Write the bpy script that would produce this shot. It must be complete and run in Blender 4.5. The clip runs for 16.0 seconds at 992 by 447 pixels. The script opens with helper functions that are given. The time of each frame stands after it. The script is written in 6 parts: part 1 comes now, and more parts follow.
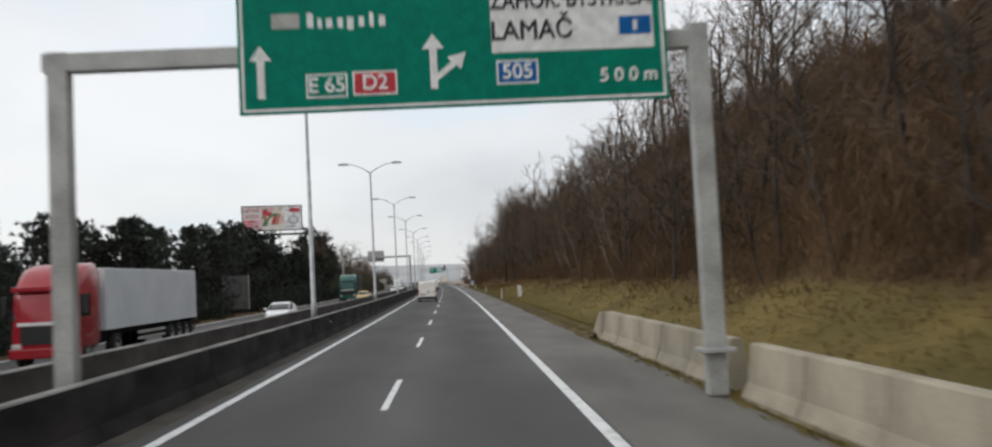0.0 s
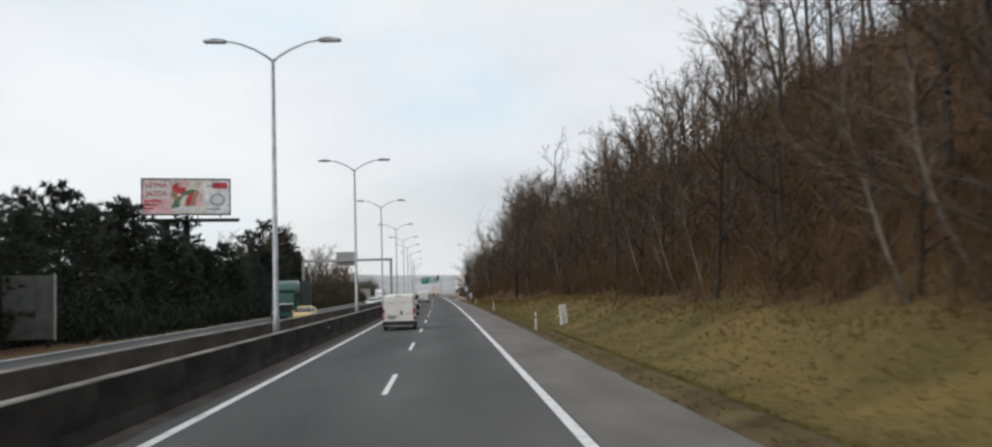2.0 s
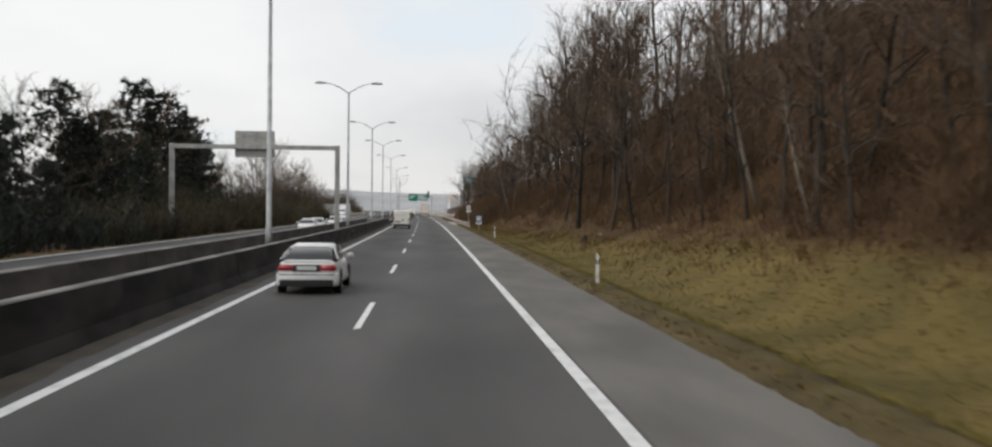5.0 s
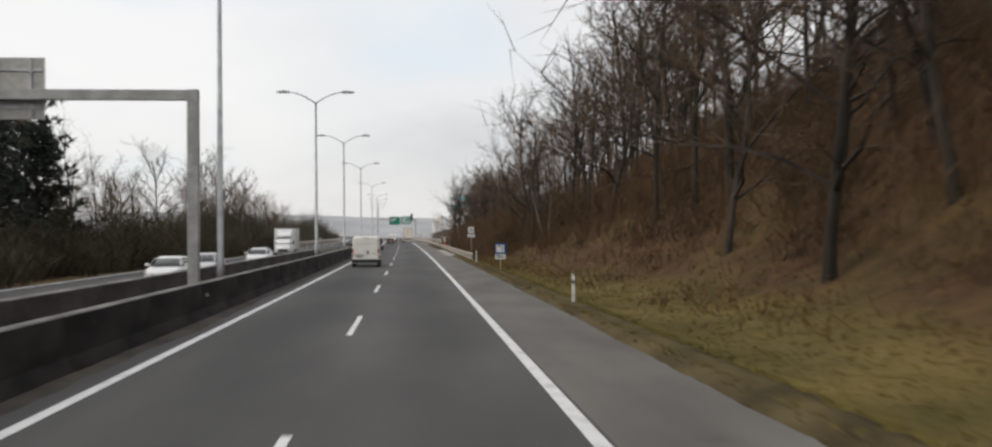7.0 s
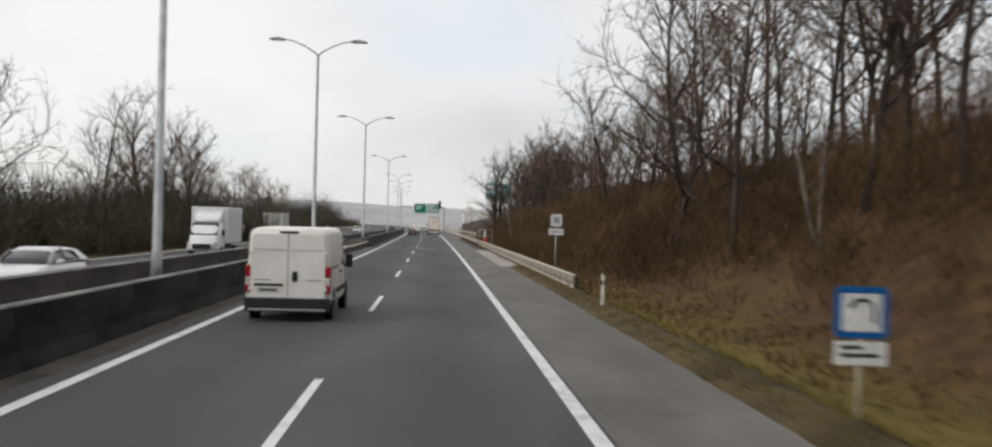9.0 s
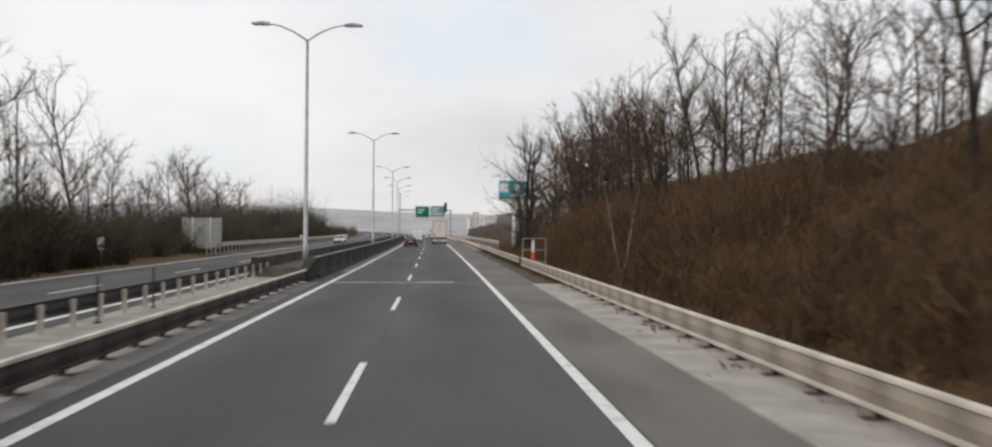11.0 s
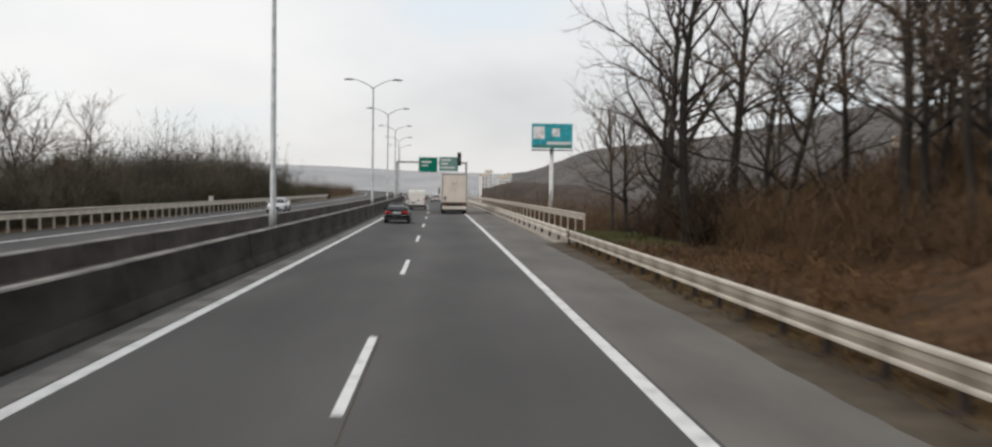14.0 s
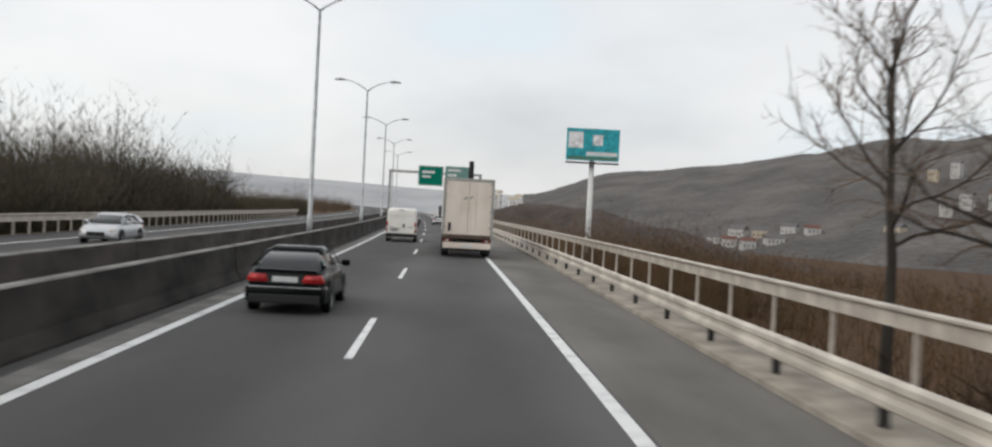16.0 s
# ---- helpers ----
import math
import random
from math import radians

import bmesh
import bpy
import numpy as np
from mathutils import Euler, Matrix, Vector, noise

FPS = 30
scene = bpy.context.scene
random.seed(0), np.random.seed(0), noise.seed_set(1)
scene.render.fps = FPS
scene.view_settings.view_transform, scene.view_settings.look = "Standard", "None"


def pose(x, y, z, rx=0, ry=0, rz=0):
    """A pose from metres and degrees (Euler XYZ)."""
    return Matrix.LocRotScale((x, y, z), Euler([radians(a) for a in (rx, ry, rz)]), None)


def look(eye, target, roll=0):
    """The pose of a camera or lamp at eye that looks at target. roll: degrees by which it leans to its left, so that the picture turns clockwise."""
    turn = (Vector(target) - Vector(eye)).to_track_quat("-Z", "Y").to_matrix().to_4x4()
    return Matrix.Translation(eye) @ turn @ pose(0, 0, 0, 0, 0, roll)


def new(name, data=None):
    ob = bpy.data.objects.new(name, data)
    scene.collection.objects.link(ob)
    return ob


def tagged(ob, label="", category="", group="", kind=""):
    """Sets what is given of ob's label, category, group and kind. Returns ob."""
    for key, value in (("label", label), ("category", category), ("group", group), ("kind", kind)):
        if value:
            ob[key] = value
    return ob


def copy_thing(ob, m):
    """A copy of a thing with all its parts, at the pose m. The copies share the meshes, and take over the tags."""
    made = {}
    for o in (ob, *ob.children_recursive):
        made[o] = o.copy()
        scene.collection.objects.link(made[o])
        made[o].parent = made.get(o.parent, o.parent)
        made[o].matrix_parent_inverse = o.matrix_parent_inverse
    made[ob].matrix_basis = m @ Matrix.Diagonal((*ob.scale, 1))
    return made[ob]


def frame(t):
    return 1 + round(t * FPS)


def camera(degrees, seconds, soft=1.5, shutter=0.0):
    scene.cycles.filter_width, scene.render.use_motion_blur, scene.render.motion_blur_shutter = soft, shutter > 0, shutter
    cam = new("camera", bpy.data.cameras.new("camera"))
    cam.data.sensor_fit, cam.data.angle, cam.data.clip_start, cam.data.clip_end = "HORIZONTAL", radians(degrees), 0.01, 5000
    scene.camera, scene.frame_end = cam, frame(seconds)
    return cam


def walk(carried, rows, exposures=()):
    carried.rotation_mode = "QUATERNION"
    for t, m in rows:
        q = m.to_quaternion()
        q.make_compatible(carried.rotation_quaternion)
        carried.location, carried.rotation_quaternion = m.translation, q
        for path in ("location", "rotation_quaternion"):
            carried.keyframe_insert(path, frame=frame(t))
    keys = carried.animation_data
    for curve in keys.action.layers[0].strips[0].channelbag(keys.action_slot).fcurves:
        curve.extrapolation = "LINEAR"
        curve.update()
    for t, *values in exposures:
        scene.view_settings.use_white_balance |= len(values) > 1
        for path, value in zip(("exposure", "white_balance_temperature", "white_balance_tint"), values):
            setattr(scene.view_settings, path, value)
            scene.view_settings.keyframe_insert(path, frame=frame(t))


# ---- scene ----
# The road: s runs along the carriageway, u across it to the right of the lane line, z up.
BENDS = ((-200.0, 430.0, 0.000067), (430.0, 1300.0, 0.00020))


def heading(s):
    a = 0.0
    for s0, s1, k in BENDS:
        lo, hi = min(max(s, s0), s1), max(s0, 0.0)
        if s > s0 or s0 < 0:
            a += k * (lo - hi)
    return a


TABLE = [Vector((0.0, 0.0))]
for i in range(1500):
    a = heading(i + 0.5)
    TABLE.append(TABLE[-1] + Vector((-math.sin(a), math.cos(a))))


def P(s, u, z=0.0):
    """A point of the place from its station, offset and height."""
    a = heading(s)
    if s <= 0:
        c = Vector((-math.sin(a) * s, math.cos(a) * s))
    elif s >= 1499:
        c = TABLE[1499] + Vector((-math.sin(a), math.cos(a))) * (s - 1499)
    else:
        i = int(s)
        c = TABLE[i].lerp(TABLE[i + 1], s - i)
    return Vector((c.x + u * math.cos(a), c.y + u * math.sin(a), z))


def at(s, u, z=0.0, turn=0.0):
    """The pose of a thing that stands at s, u and faces along the road, turned by degrees."""
    return Matrix.Translation(P(s, u, z)) @ Matrix.Rotation(heading(s) + radians(turn), 4, "Z")


# ---- camera: seconds, station, offset, yaw to the left, pitch, lean ----
cam = camera(52.7, 16.0, soft=2.3, shutter=0.35)
EYE = 2.47
RIDE = (
    (0, -1.56, 1.503, -2.43, 3.02, -2.84),
    (0.5, 10.54, 1.554, -2.16, 3.03, -2.18),
    (1, 22.69, 1.498, -2.56, 3.44, -1.90),
    (1.5, 35.20, 1.512, -2.74, 3.55, -1.84),
    (2, 47.61, 1.550, -2.90, 3.72, -1.55),
    (2.5, 60.08, 1.556, -3.03, 3.76, -1.61),
    (3, 72.95, 1.598, -2.98, 3.62, -2.09),
    (3.5, 85.68, 1.419, -3.31, 0.44, -0.32),
    (4, 98.23, 1.435, -3.21, -1.04, 0.82),
    (6.5, 160.92, 1.528, -4.59, 0.24, -0.17),
    (7, 173.34, 1.557, -4.73, 0.55, -0.39),
    (7.5, 185.99, 1.644, -4.72, 0.65, 0.59),
    (8, 198.64, 1.721, -3.98, 1.59, 0.61),
    (8.5, 211.35, 1.861, -3.34, 0.63, 0.73),
    (9, 224.06, 1.776, -3.31, 0.11, 1.56),
    (11.5, 287.74, 1.259, -3.31, 0.42, 0.36),
    (12, 300.08, 1.157, -3.28, -0.11, 0.48),
    (12.5, 312.14, 1.081, -3.16, -0.23, 1.26),
    (13, 324.36, 1.069, -3.30, 0.41, 0.98),
    (13.5, 336.67, 1.045, -2.69, -1.12, 2.89),
    (14, 349.16, 1.111, -3.07, -1.93, 0.83),
    (14.5, 361.41, 1.053, -2.61, 0.23, 4.13),
    (15, 373.55, 1.175, -2.47, 0.12, 4.07),
    (15.5, 385.59, 1.271, -2.72, 0.26, 3.60),
    (16, 398.04, 1.429, -2.86, -0.74, 3.01),
)


def eye_pose(s, u, yaw, pitch, lean):
    a, p, r = heading(s) + radians(yaw), radians(pitch), radians(lean)
    ahead = Vector((-math.sin(a) * math.cos(p), math.cos(a) * math.cos(p), math.sin(p)))
    side = Vector((math.cos(a), math.sin(a), 0))
    top = side.cross(ahead)
    side, top = side * math.cos(r) + top * math.sin(r), top * math.cos(r) - side * math.sin(r)
    m = Matrix((side, top, -ahead)).transposed().to_4x4()
    m.translation = P(s, u, EYE)
    return m


walk(cam, [(t, eye_pose(*row)) for t, *row in RIDE], exposures=((0.0, 0.10, 6420, 10), (1.0, 0.09, 6400, 9), (3.0, 0.09, 6370, 9), (4.2, 0.10, 6520, 10), (7.0, 0.10, 6620, 11), (9.0, 0.10, 6590, 11), (13.5, 0.10, 6640, 11), (15.0, 0.10, 6520, 10), (16.0, 0.10, 6500, 10)))
# ---- overcast sky and a wide weak sun ----
world = bpy.data.worlds.new("overcast")
scene.world = world
world.use_nodes = True
wt = world.node_tree
wt.nodes.clear()
w_out = wt.nodes.new("ShaderNodeOutputWorld")
w_bg = wt.nodes.new("ShaderNodeBackground")
w_sky = wt.nodes.new("ShaderNodeTexSky")
w_sky.sky_type, w_sky.sun_disc = "NISHITA", False
w_sky.sun_elevation, w_sky.sun_rotation = radians(32), radians(-60)
w_dim = wt.nodes.new("ShaderNodeMix")
w_dim.data_type, w_dim.blend_type = "RGBA", "MULTIPLY"
w_dim.inputs[0].default_value = 1.0
w_dim.inputs[7].default_value = (0.10, 0.10, 0.10, 1)
w_co = wt.nodes.new("ShaderNodeTexCoord")
w_map = wt.nodes.new("ShaderNodeMapping")
w_map.inputs["Scale"].default_value = (1.1, 1.1, 2.6)
w_n1 = wt.nodes.new("ShaderNodeTexNoise")
w_n1.inputs["Scale"].default_value, w_n1.inputs["Detail"].default_value = 1.9, 5.0
w_n1.inputs["Roughness"].default_value = 0.48
w_ramp = wt.nodes.new("ShaderNodeValToRGB")
w_ramp.color_ramp.elements[0].position, w_ramp.color_ramp.elements[0].color = 0.30, (0.66, 0.675, 0.70, 1)
w_ramp.color_ramp.elements[1].position, w_ramp.color_ramp.elements[1].color = 0.62, (0.955, 0.955, 0.95, 1)
w_ramp.color_ramp.elements.new(0.46).color = (0.85, 0.858, 0.868, 1)
w_n2 = wt.nodes.new("ShaderNodeTexNoise")
w_n2.inputs["Scale"].default_value, w_n2.inputs["Detail"].default_value = 3.1, 3.0
w_gap = wt.nodes.new("ShaderNodeMapRange")
w_gap.inputs["From Min"].default_value, w_gap.inputs["From Max"].default_value = 0.52, 0.70
w_gap.inputs["To Max"].default_value = 0.55
w_thin = wt.nodes.new("ShaderNodeMix")
w_thin.data_type = "RGBA"
w_thin.inputs[7].default_value = (0.74, 0.87, 0.96, 1)
for a, b in ((w_map.outputs["Vector"], w_n2.inputs["Vector"]), (w_n2.outputs["Fac"], w_gap.inputs["Value"]), (w_gap.outputs["Result"], w_thin.inputs[0]), (w_ramp.outputs["Color"], w_thin.inputs[6])):
    wt.links.new(a, b)
w_mix = wt.nodes.new("ShaderNodeMix")
w_mix.data_type = "RGBA"
w_mix.inputs[0].default_value = 0.88
for a, b in ((w_co.outputs["Generated"], w_map.inputs["Vector"]), (w_map.outputs["Vector"], w_n1.inputs["Vector"]),
             (w_n1.outputs["Fac"], w_ramp.inputs["Fac"]), (w_sky.outputs["Color"], w_dim.inputs[6]),
             (w_dim.outputs[2], w_mix.inputs[6]), (w_thin.outputs[2], w_mix.inputs[7]),
             (w_mix.outputs[2], w_bg.inputs["Color"]), (w_bg.outputs["Background"], w_out.inputs["Surface"])):
    wt.links.new(a, b)
w_bg.inputs["Strength"].default_value = 0.95
sun = new("sun", bpy.data.lights.new("sun", "SUN"))
sun.data.energy, sun.data.angle, sun.data.color = 0.8, radians(25), (1.0, 0.96, 0.90)
sun.matrix_world = look((-60, -35, 43), (0, 0, 0))
# ---- materials ----
def mat(name, low, high, rough=0.8, scale=3.0, bump=0.0, bump_scale=40.0, metal=0.0, detail=5.0, per_object=0.0, spread=(0.35, 0.65), uv=False, stretch=(1, 1, 1), spec=0.5, depth=0.02, island=0.0):
    """A surface whose colour wanders between two tones at one scale and carries a fine grain at another."""
    m = bpy.data.materials.new(name)
    m.use_nodes = True
    t, b = m.node_tree, m.node_tree.nodes["Principled BSDF"]
    b.inputs["Roughness"].default_value, b.inputs["Metallic"].default_value = rough, metal
    b.inputs["Specular IOR Level"].default_value = spec
    co = t.nodes.new("ShaderNodeTexCoord")
    mp = t.nodes.new("ShaderNodeMapping")
    mp.inputs["Scale"].default_value = stretch
    t.links.new(co.outputs["UV" if uv else "Object"], mp.inputs["Vector"])
    n = t.nodes.new("ShaderNodeTexNoise")
    n.inputs["Scale"].default_value, n.inputs["Detail"].default_value = scale, detail
    t.links.new(mp.outputs["Vector"], n.inputs["Vector"])
    r = t.nodes.new("ShaderNodeValToRGB")
    for e, p, c in zip(r.color_ramp.elements, spread, (low, high)):
        e.position, e.color = p, (*c, 1)
    t.links.new(n.outputs["Fac"], r.inputs["Fac"])
    colour = r.outputs["Color"]
    g = t.nodes.new("ShaderNodeTexNoise")
    g.inputs["Scale"].default_value, g.inputs["Detail"].default_value = bump_scale, 3.0
    t.links.new(mp.outputs["Vector"], g.inputs["Vector"])
    gm = t.nodes.new("ShaderNodeMix")
    gm.data_type, gm.blend_type = "RGBA", "OVERLAY"
    gm.inputs[0].default_value = 0.35
    t.links.new(colour, gm.inputs[6])
    t.links.new(g.outputs["Fac"], gm.inputs[7])
    colour = gm.outputs[2]
    if per_object:
        o = t.nodes.new("ShaderNodeObjectInfo")
        h = t.nodes.new("ShaderNodeHueSaturation")
        k = t.nodes.new("ShaderNodeMapRange")
        k.inputs["To Min"].default_value, k.inputs["To Max"].default_value = 1 - per_object, 1 + per_object
        t.links.new(o.outputs["Random"], k.inputs["Value"])
        t.links.new(k.outputs["Result"], h.inputs["Value"])
        t.links.new(colour, h.inputs["Color"])
        colour = h.outputs["Color"]
    if island:
        o = t.nodes.new("ShaderNodeNewGeometry")
        h = t.nodes.new("ShaderNodeHueSaturation")
        k = t.nodes.new("ShaderNodeMapRange")
        k.inputs["To Min"].default_value, k.inputs["To Max"].default_value = 1 - island, 1 + island
        t.links.new(o.outputs["Random Per Island"], k.inputs["Value"])
        t.links.new(k.outputs["Result"], h.inputs["Value"])
        t.links.new(colour, h.inputs["Color"])
        colour = h.outputs["Color"]
    t.links.new(colour, b.inputs["Base Color"])
    if bump:
        bn = t.nodes.new("ShaderNodeBump")
        bn.inputs["Strength"].default_value, bn.inputs["Distance"].default_value = bump, depth
        t.links.new(g.outputs["Fac"], bn.inputs["Height"])
        t.links.new(bn.outputs["Normal"], b.inputs["Normal"])
    return m


def road_surface(name, tone):
    """Asphalt with polished wheel tracks along the lanes, patches and aggregate."""
    m = mat(name, tuple(c * 0.76 for c in tone), tuple(c * 1.20 for c in tone), 0.86, 0.35, 0.5, 45.0, uv=True, stretch=(1, 0.25, 1), detail=6)
    t, b = m.node_tree, m.node_tree.nodes["Principled BSDF"]
    co = t.nodes.new("ShaderNodeTexCoord")
    sp = t.nodes.new("ShaderNodeSeparateXYZ")
    t.links.new(co.outputs["UV"], sp.inputs[0])
    w = t.nodes.new("ShaderNodeMath")
    w.operation = "MULTIPLY_ADD"
    w.inputs[1].default_value, w.inputs[2].default_value = math.pi * 2 / 3.7, -0.1
    t.links.new(sp.outputs["X"], w.inputs[0])
    c = t.nodes.new("ShaderNodeMath")
    c.operation = "COSINE"
    t.links.new(w.outputs[0], c.inputs[0])
    k = t.nodes.new("ShaderNodeMapRange")
    k.inputs["From Min"].default_value, k.inputs["To Min"].default_value, k.inputs["To Max"].default_value = -1, 0.80, 1.12
    t.links.new(c.outputs[0], k.inputs["Value"])
    lane = t.nodes.new("ShaderNodeMapRange")
    lane.inputs["From Min"].default_value, lane.inputs["From Max"].default_value = -0.6, 0.6
    lane.inputs["To Min"].default_value, lane.inputs["To Max"].default_value = 0.88, 1.04
    t.links.new(sp.outputs["X"], lane.inputs["Value"])
    both = t.nodes.new("ShaderNodeMath")
    both.operation = "MULTIPLY"
    t.links.new(k.outputs["Result"], both.inputs[0])
    t.links.new(lane.outputs["Result"], both.inputs[1])
    h = t.nodes.new("ShaderNodeHueSaturation")
    t.links.new(both.outputs[0], h.inputs["Value"])
    old = b.inputs["Base Color"].links[0].from_socket
    t.links.new(old, h.inputs["Color"])
    t.links.new(h.outputs["Color"], b.inputs["Base Color"])
    return m


ASPHALT = road_surface("asphalt", (0.076, 0.0725, 0.0705))
SHOULDER = mat("shoulder_asphalt", (0.113, 0.105, 0.094), (0.178, 0.167, 0.150), 0.9, 0.5, 0.5, 50.0, uv=True, stretch=(1, 0.3, 1))
PAINT = mat("road_paint", (0.42, 0.42, 0.42), (0.78, 0.78, 0.77), 0.7, 2.5, 0.2, 60.0, spread=(0.25, 0.5))
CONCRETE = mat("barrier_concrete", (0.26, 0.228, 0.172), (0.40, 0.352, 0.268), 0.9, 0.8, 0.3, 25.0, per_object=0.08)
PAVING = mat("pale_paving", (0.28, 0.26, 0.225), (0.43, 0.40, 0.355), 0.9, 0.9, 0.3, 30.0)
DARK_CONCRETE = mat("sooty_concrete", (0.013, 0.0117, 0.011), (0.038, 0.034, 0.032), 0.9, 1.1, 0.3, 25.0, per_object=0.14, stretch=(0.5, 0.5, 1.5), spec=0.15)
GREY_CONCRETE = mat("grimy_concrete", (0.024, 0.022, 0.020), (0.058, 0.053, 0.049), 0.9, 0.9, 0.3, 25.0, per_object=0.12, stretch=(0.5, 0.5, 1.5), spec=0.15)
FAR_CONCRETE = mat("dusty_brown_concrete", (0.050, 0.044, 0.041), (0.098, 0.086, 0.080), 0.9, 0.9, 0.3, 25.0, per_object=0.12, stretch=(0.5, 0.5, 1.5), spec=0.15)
JOINT = mat("pale_joint_mortar", (0.20, 0.195, 0.18), (0.38, 0.37, 0.35), 0.9, 1.6, 0.3, 30.0, spread=(0.3, 0.6))
GUTTER = mat("gutter_concrete", (0.13, 0.125, 0.115), (0.24, 0.23, 0.212), 0.9, 1.0, 0.3, 30.0)
BERM = mat("grassy_earth_ridge", (0.058, 0.042, 0.019), (0.132, 0.100, 0.043), 0.95, 0.5, 0.8, 9.0, spec=0.2)
KERB = mat("earthy_edge", (0.050, 0.040, 0.026), (0.118, 0.093, 0.060), 0.95, 1.1, 0.6, 22.0, spec=0.2)
DUST = mat("brown_roadside_dust", (0.062, 0.050, 0.036), (0.120, 0.098, 0.072), 0.95, 0.7, 0.5, 24.0, spec=0.2)
WORN = mat("dusty_asphalt_patch", (0.105, 0.098, 0.090), (0.160, 0.150, 0.138), 0.9, 1.2, 0.4, 40.0)
SLAB = mat("drain_slab", (0.24, 0.21, 0.172), (0.42, 0.372, 0.31), 0.9, 1.2, 0.3, 30.0)
GALV = mat("galvanised_steel", (0.33, 0.34, 0.35), (0.52, 0.53, 0.53), 0.5, 2.0, 0.1, 30.0, metal=0.6)
RAIL = mat("weathered_rail_steel", (0.45, 0.40, 0.34), (0.68, 0.615, 0.53), 0.6, 1.2, 0.1, 30.0, metal=0.1)
SOIL = mat("verge_soil", (0.034, 0.028, 0.021), (0.080, 0.067, 0.050), 0.95, 0.8, 0.5, 12.0)


def ground_surface():
    """Grass by the road, brown leaf litter under the trees, mixed by patches of their own."""
    m = mat("grass_and_litter", (0.092, 0.072, 0.020), (0.184, 0.132, 0.041), 0.95, 0.25, 0.14, 6.0, spec=0.25)
    t, b = m.node_tree, m.node_tree.nodes["Principled BSDF"]
    grass = b.inputs["Base Color"].links[0].from_socket
    at_u = t.nodes.new("ShaderNodeAttribute")
    at_u.attribute_name = "wood"
    n = t.nodes.new("ShaderNodeTexNoise")
    n.inputs["Scale"].default_value, n.inputs["Detail"].default_value = 1.4, 6.0
    co = t.nodes.new("ShaderNodeTexCoord")
    t.links.new(co.outputs["Object"], n.inputs["Vector"])
    r = t.nodes.new("ShaderNodeValToRGB")
    r.color_ramp.elements[0].position, r.color_ramp.elements[0].color = 0.35, (0.049, 0.027, 0.013, 1)
    r.color_ramp.elements[1].position, r.color_ramp.elements[1].color = 0.7, (0.122, 0.064, 0.028, 1)
    t.links.new(n.outputs["Fac"], r.inputs["Fac"])
    mx = t.nodes.new("ShaderNodeMix")
    mx.data_type = "RGBA"
    moss = t.nodes.new("ShaderNodeTexNoise")
    moss.inputs["Scale"].default_value, moss.inputs["Detail"].default_value = 0.16, 5.0
    t.links.new(co.outputs["Object"], moss.inputs["Vector"])
    gap = t.nodes.new("ShaderNodeMapRange")
    gap.inputs["From Min"].default_value, gap.inputs["From Max"].default_value = 0.42, 0.60
    gap.inputs["To Min"].default_value, gap.inputs["To Max"].default_value = 1.0, 0.62
    t.links.new(moss.outputs["Fac"], gap.inputs["Value"])
    cover = t.nodes.new("ShaderNodeMath")
    cover.operation = "MULTIPLY"
    t.links.new(at_u.outputs["Fac"], cover.inputs[0])
    t.links.new(gap.outputs["Result"], cover.inputs[1])
    t.links.new(cover.outputs[0], mx.inputs[0])
    t.links.new(grass, mx.inputs[6])
    t.links.new(r.outputs["Color"], mx.inputs[7])
    t.links.new(mx.outputs[2], b.inputs["Base Color"])
    return m


GROUND = ground_surface()
BARK = mat("bark", (0.022, 0.018, 0.014), (0.082, 0.064, 0.050), 0.95, 1.2, 0.5, 14.0, per_object=0.35, stretch=(1, 1, 0.3))
BIRCH = mat("pale_bark", (0.13, 0.112, 0.09), (0.28, 0.245, 0.20), 0.9, 2.0, 0.4, 12.0, stretch=(1, 1, 0.4))
TWIG = mat("bare_twigs", (0.064, 0.044, 0.029), (0.144, 0.099, 0.064), 0.95, 0.4, per_object=0.25)
BRUSH = mat("brown_brush", (0.064, 0.041, 0.023), (0.164, 0.103, 0.057), 0.95, 0.16, detail=4, island=0.12, spec=0.2)
DARK_BARK = mat("dark_bark", (0.014, 0.012, 0.010), (0.046, 0.038, 0.031), 0.95, 1.2, 0.5, 14.0, per_object=0.2, stretch=(1, 1, 0.3))
DARK_BRUSH = mat("dark_brush", (0.026, 0.019, 0.013), (0.070, 0.050, 0.034), 0.95, 0.2, island=0.3, spec=0.2)
# brush colour lightened to paint in the haze over the distant bushes
HAZED_BRUSH = mat("haze_paled_brush", (0.058, 0.051, 0.040), (0.130, 0.114, 0.086), 0.95, 0.2, detail=4, island=0.15, spec=0.2)
GREEN_BRUSH = mat("greenish_brush", (0.040, 0.035, 0.023), (0.098, 0.086, 0.053), 0.95, 0.2, detail=4, island=0.15, spec=0.2)
DRY_BRUSH = mat("reddish_dead_stalks", (0.068, 0.039, 0.020), (0.165, 0.096, 0.049), 0.95, 0.25, island=0.25, spec=0.2)
NEEDLE = mat("pine_needles", (0.010, 0.014, 0.010), (0.030, 0.038, 0.024), 0.8, 0.8, per_object=0.3)
BLADE = mat("verge_grass", (0.114, 0.094, 0.024), (0.228, 0.174, 0.050), 0.9, 0.22, spread=(0.3, 0.7), island=0.15, spec=0.25)
FRESH = mat("fresh_grass", (0.058, 0.066, 0.020), (0.125, 0.126, 0.040), 0.9, 0.35, spread=(0.3, 0.7))
DRY = mat("dry_grass", (0.105, 0.066, 0.028), (0.215, 0.140, 0.066), 0.95, 0.3, island=0.2, spec=0.2)
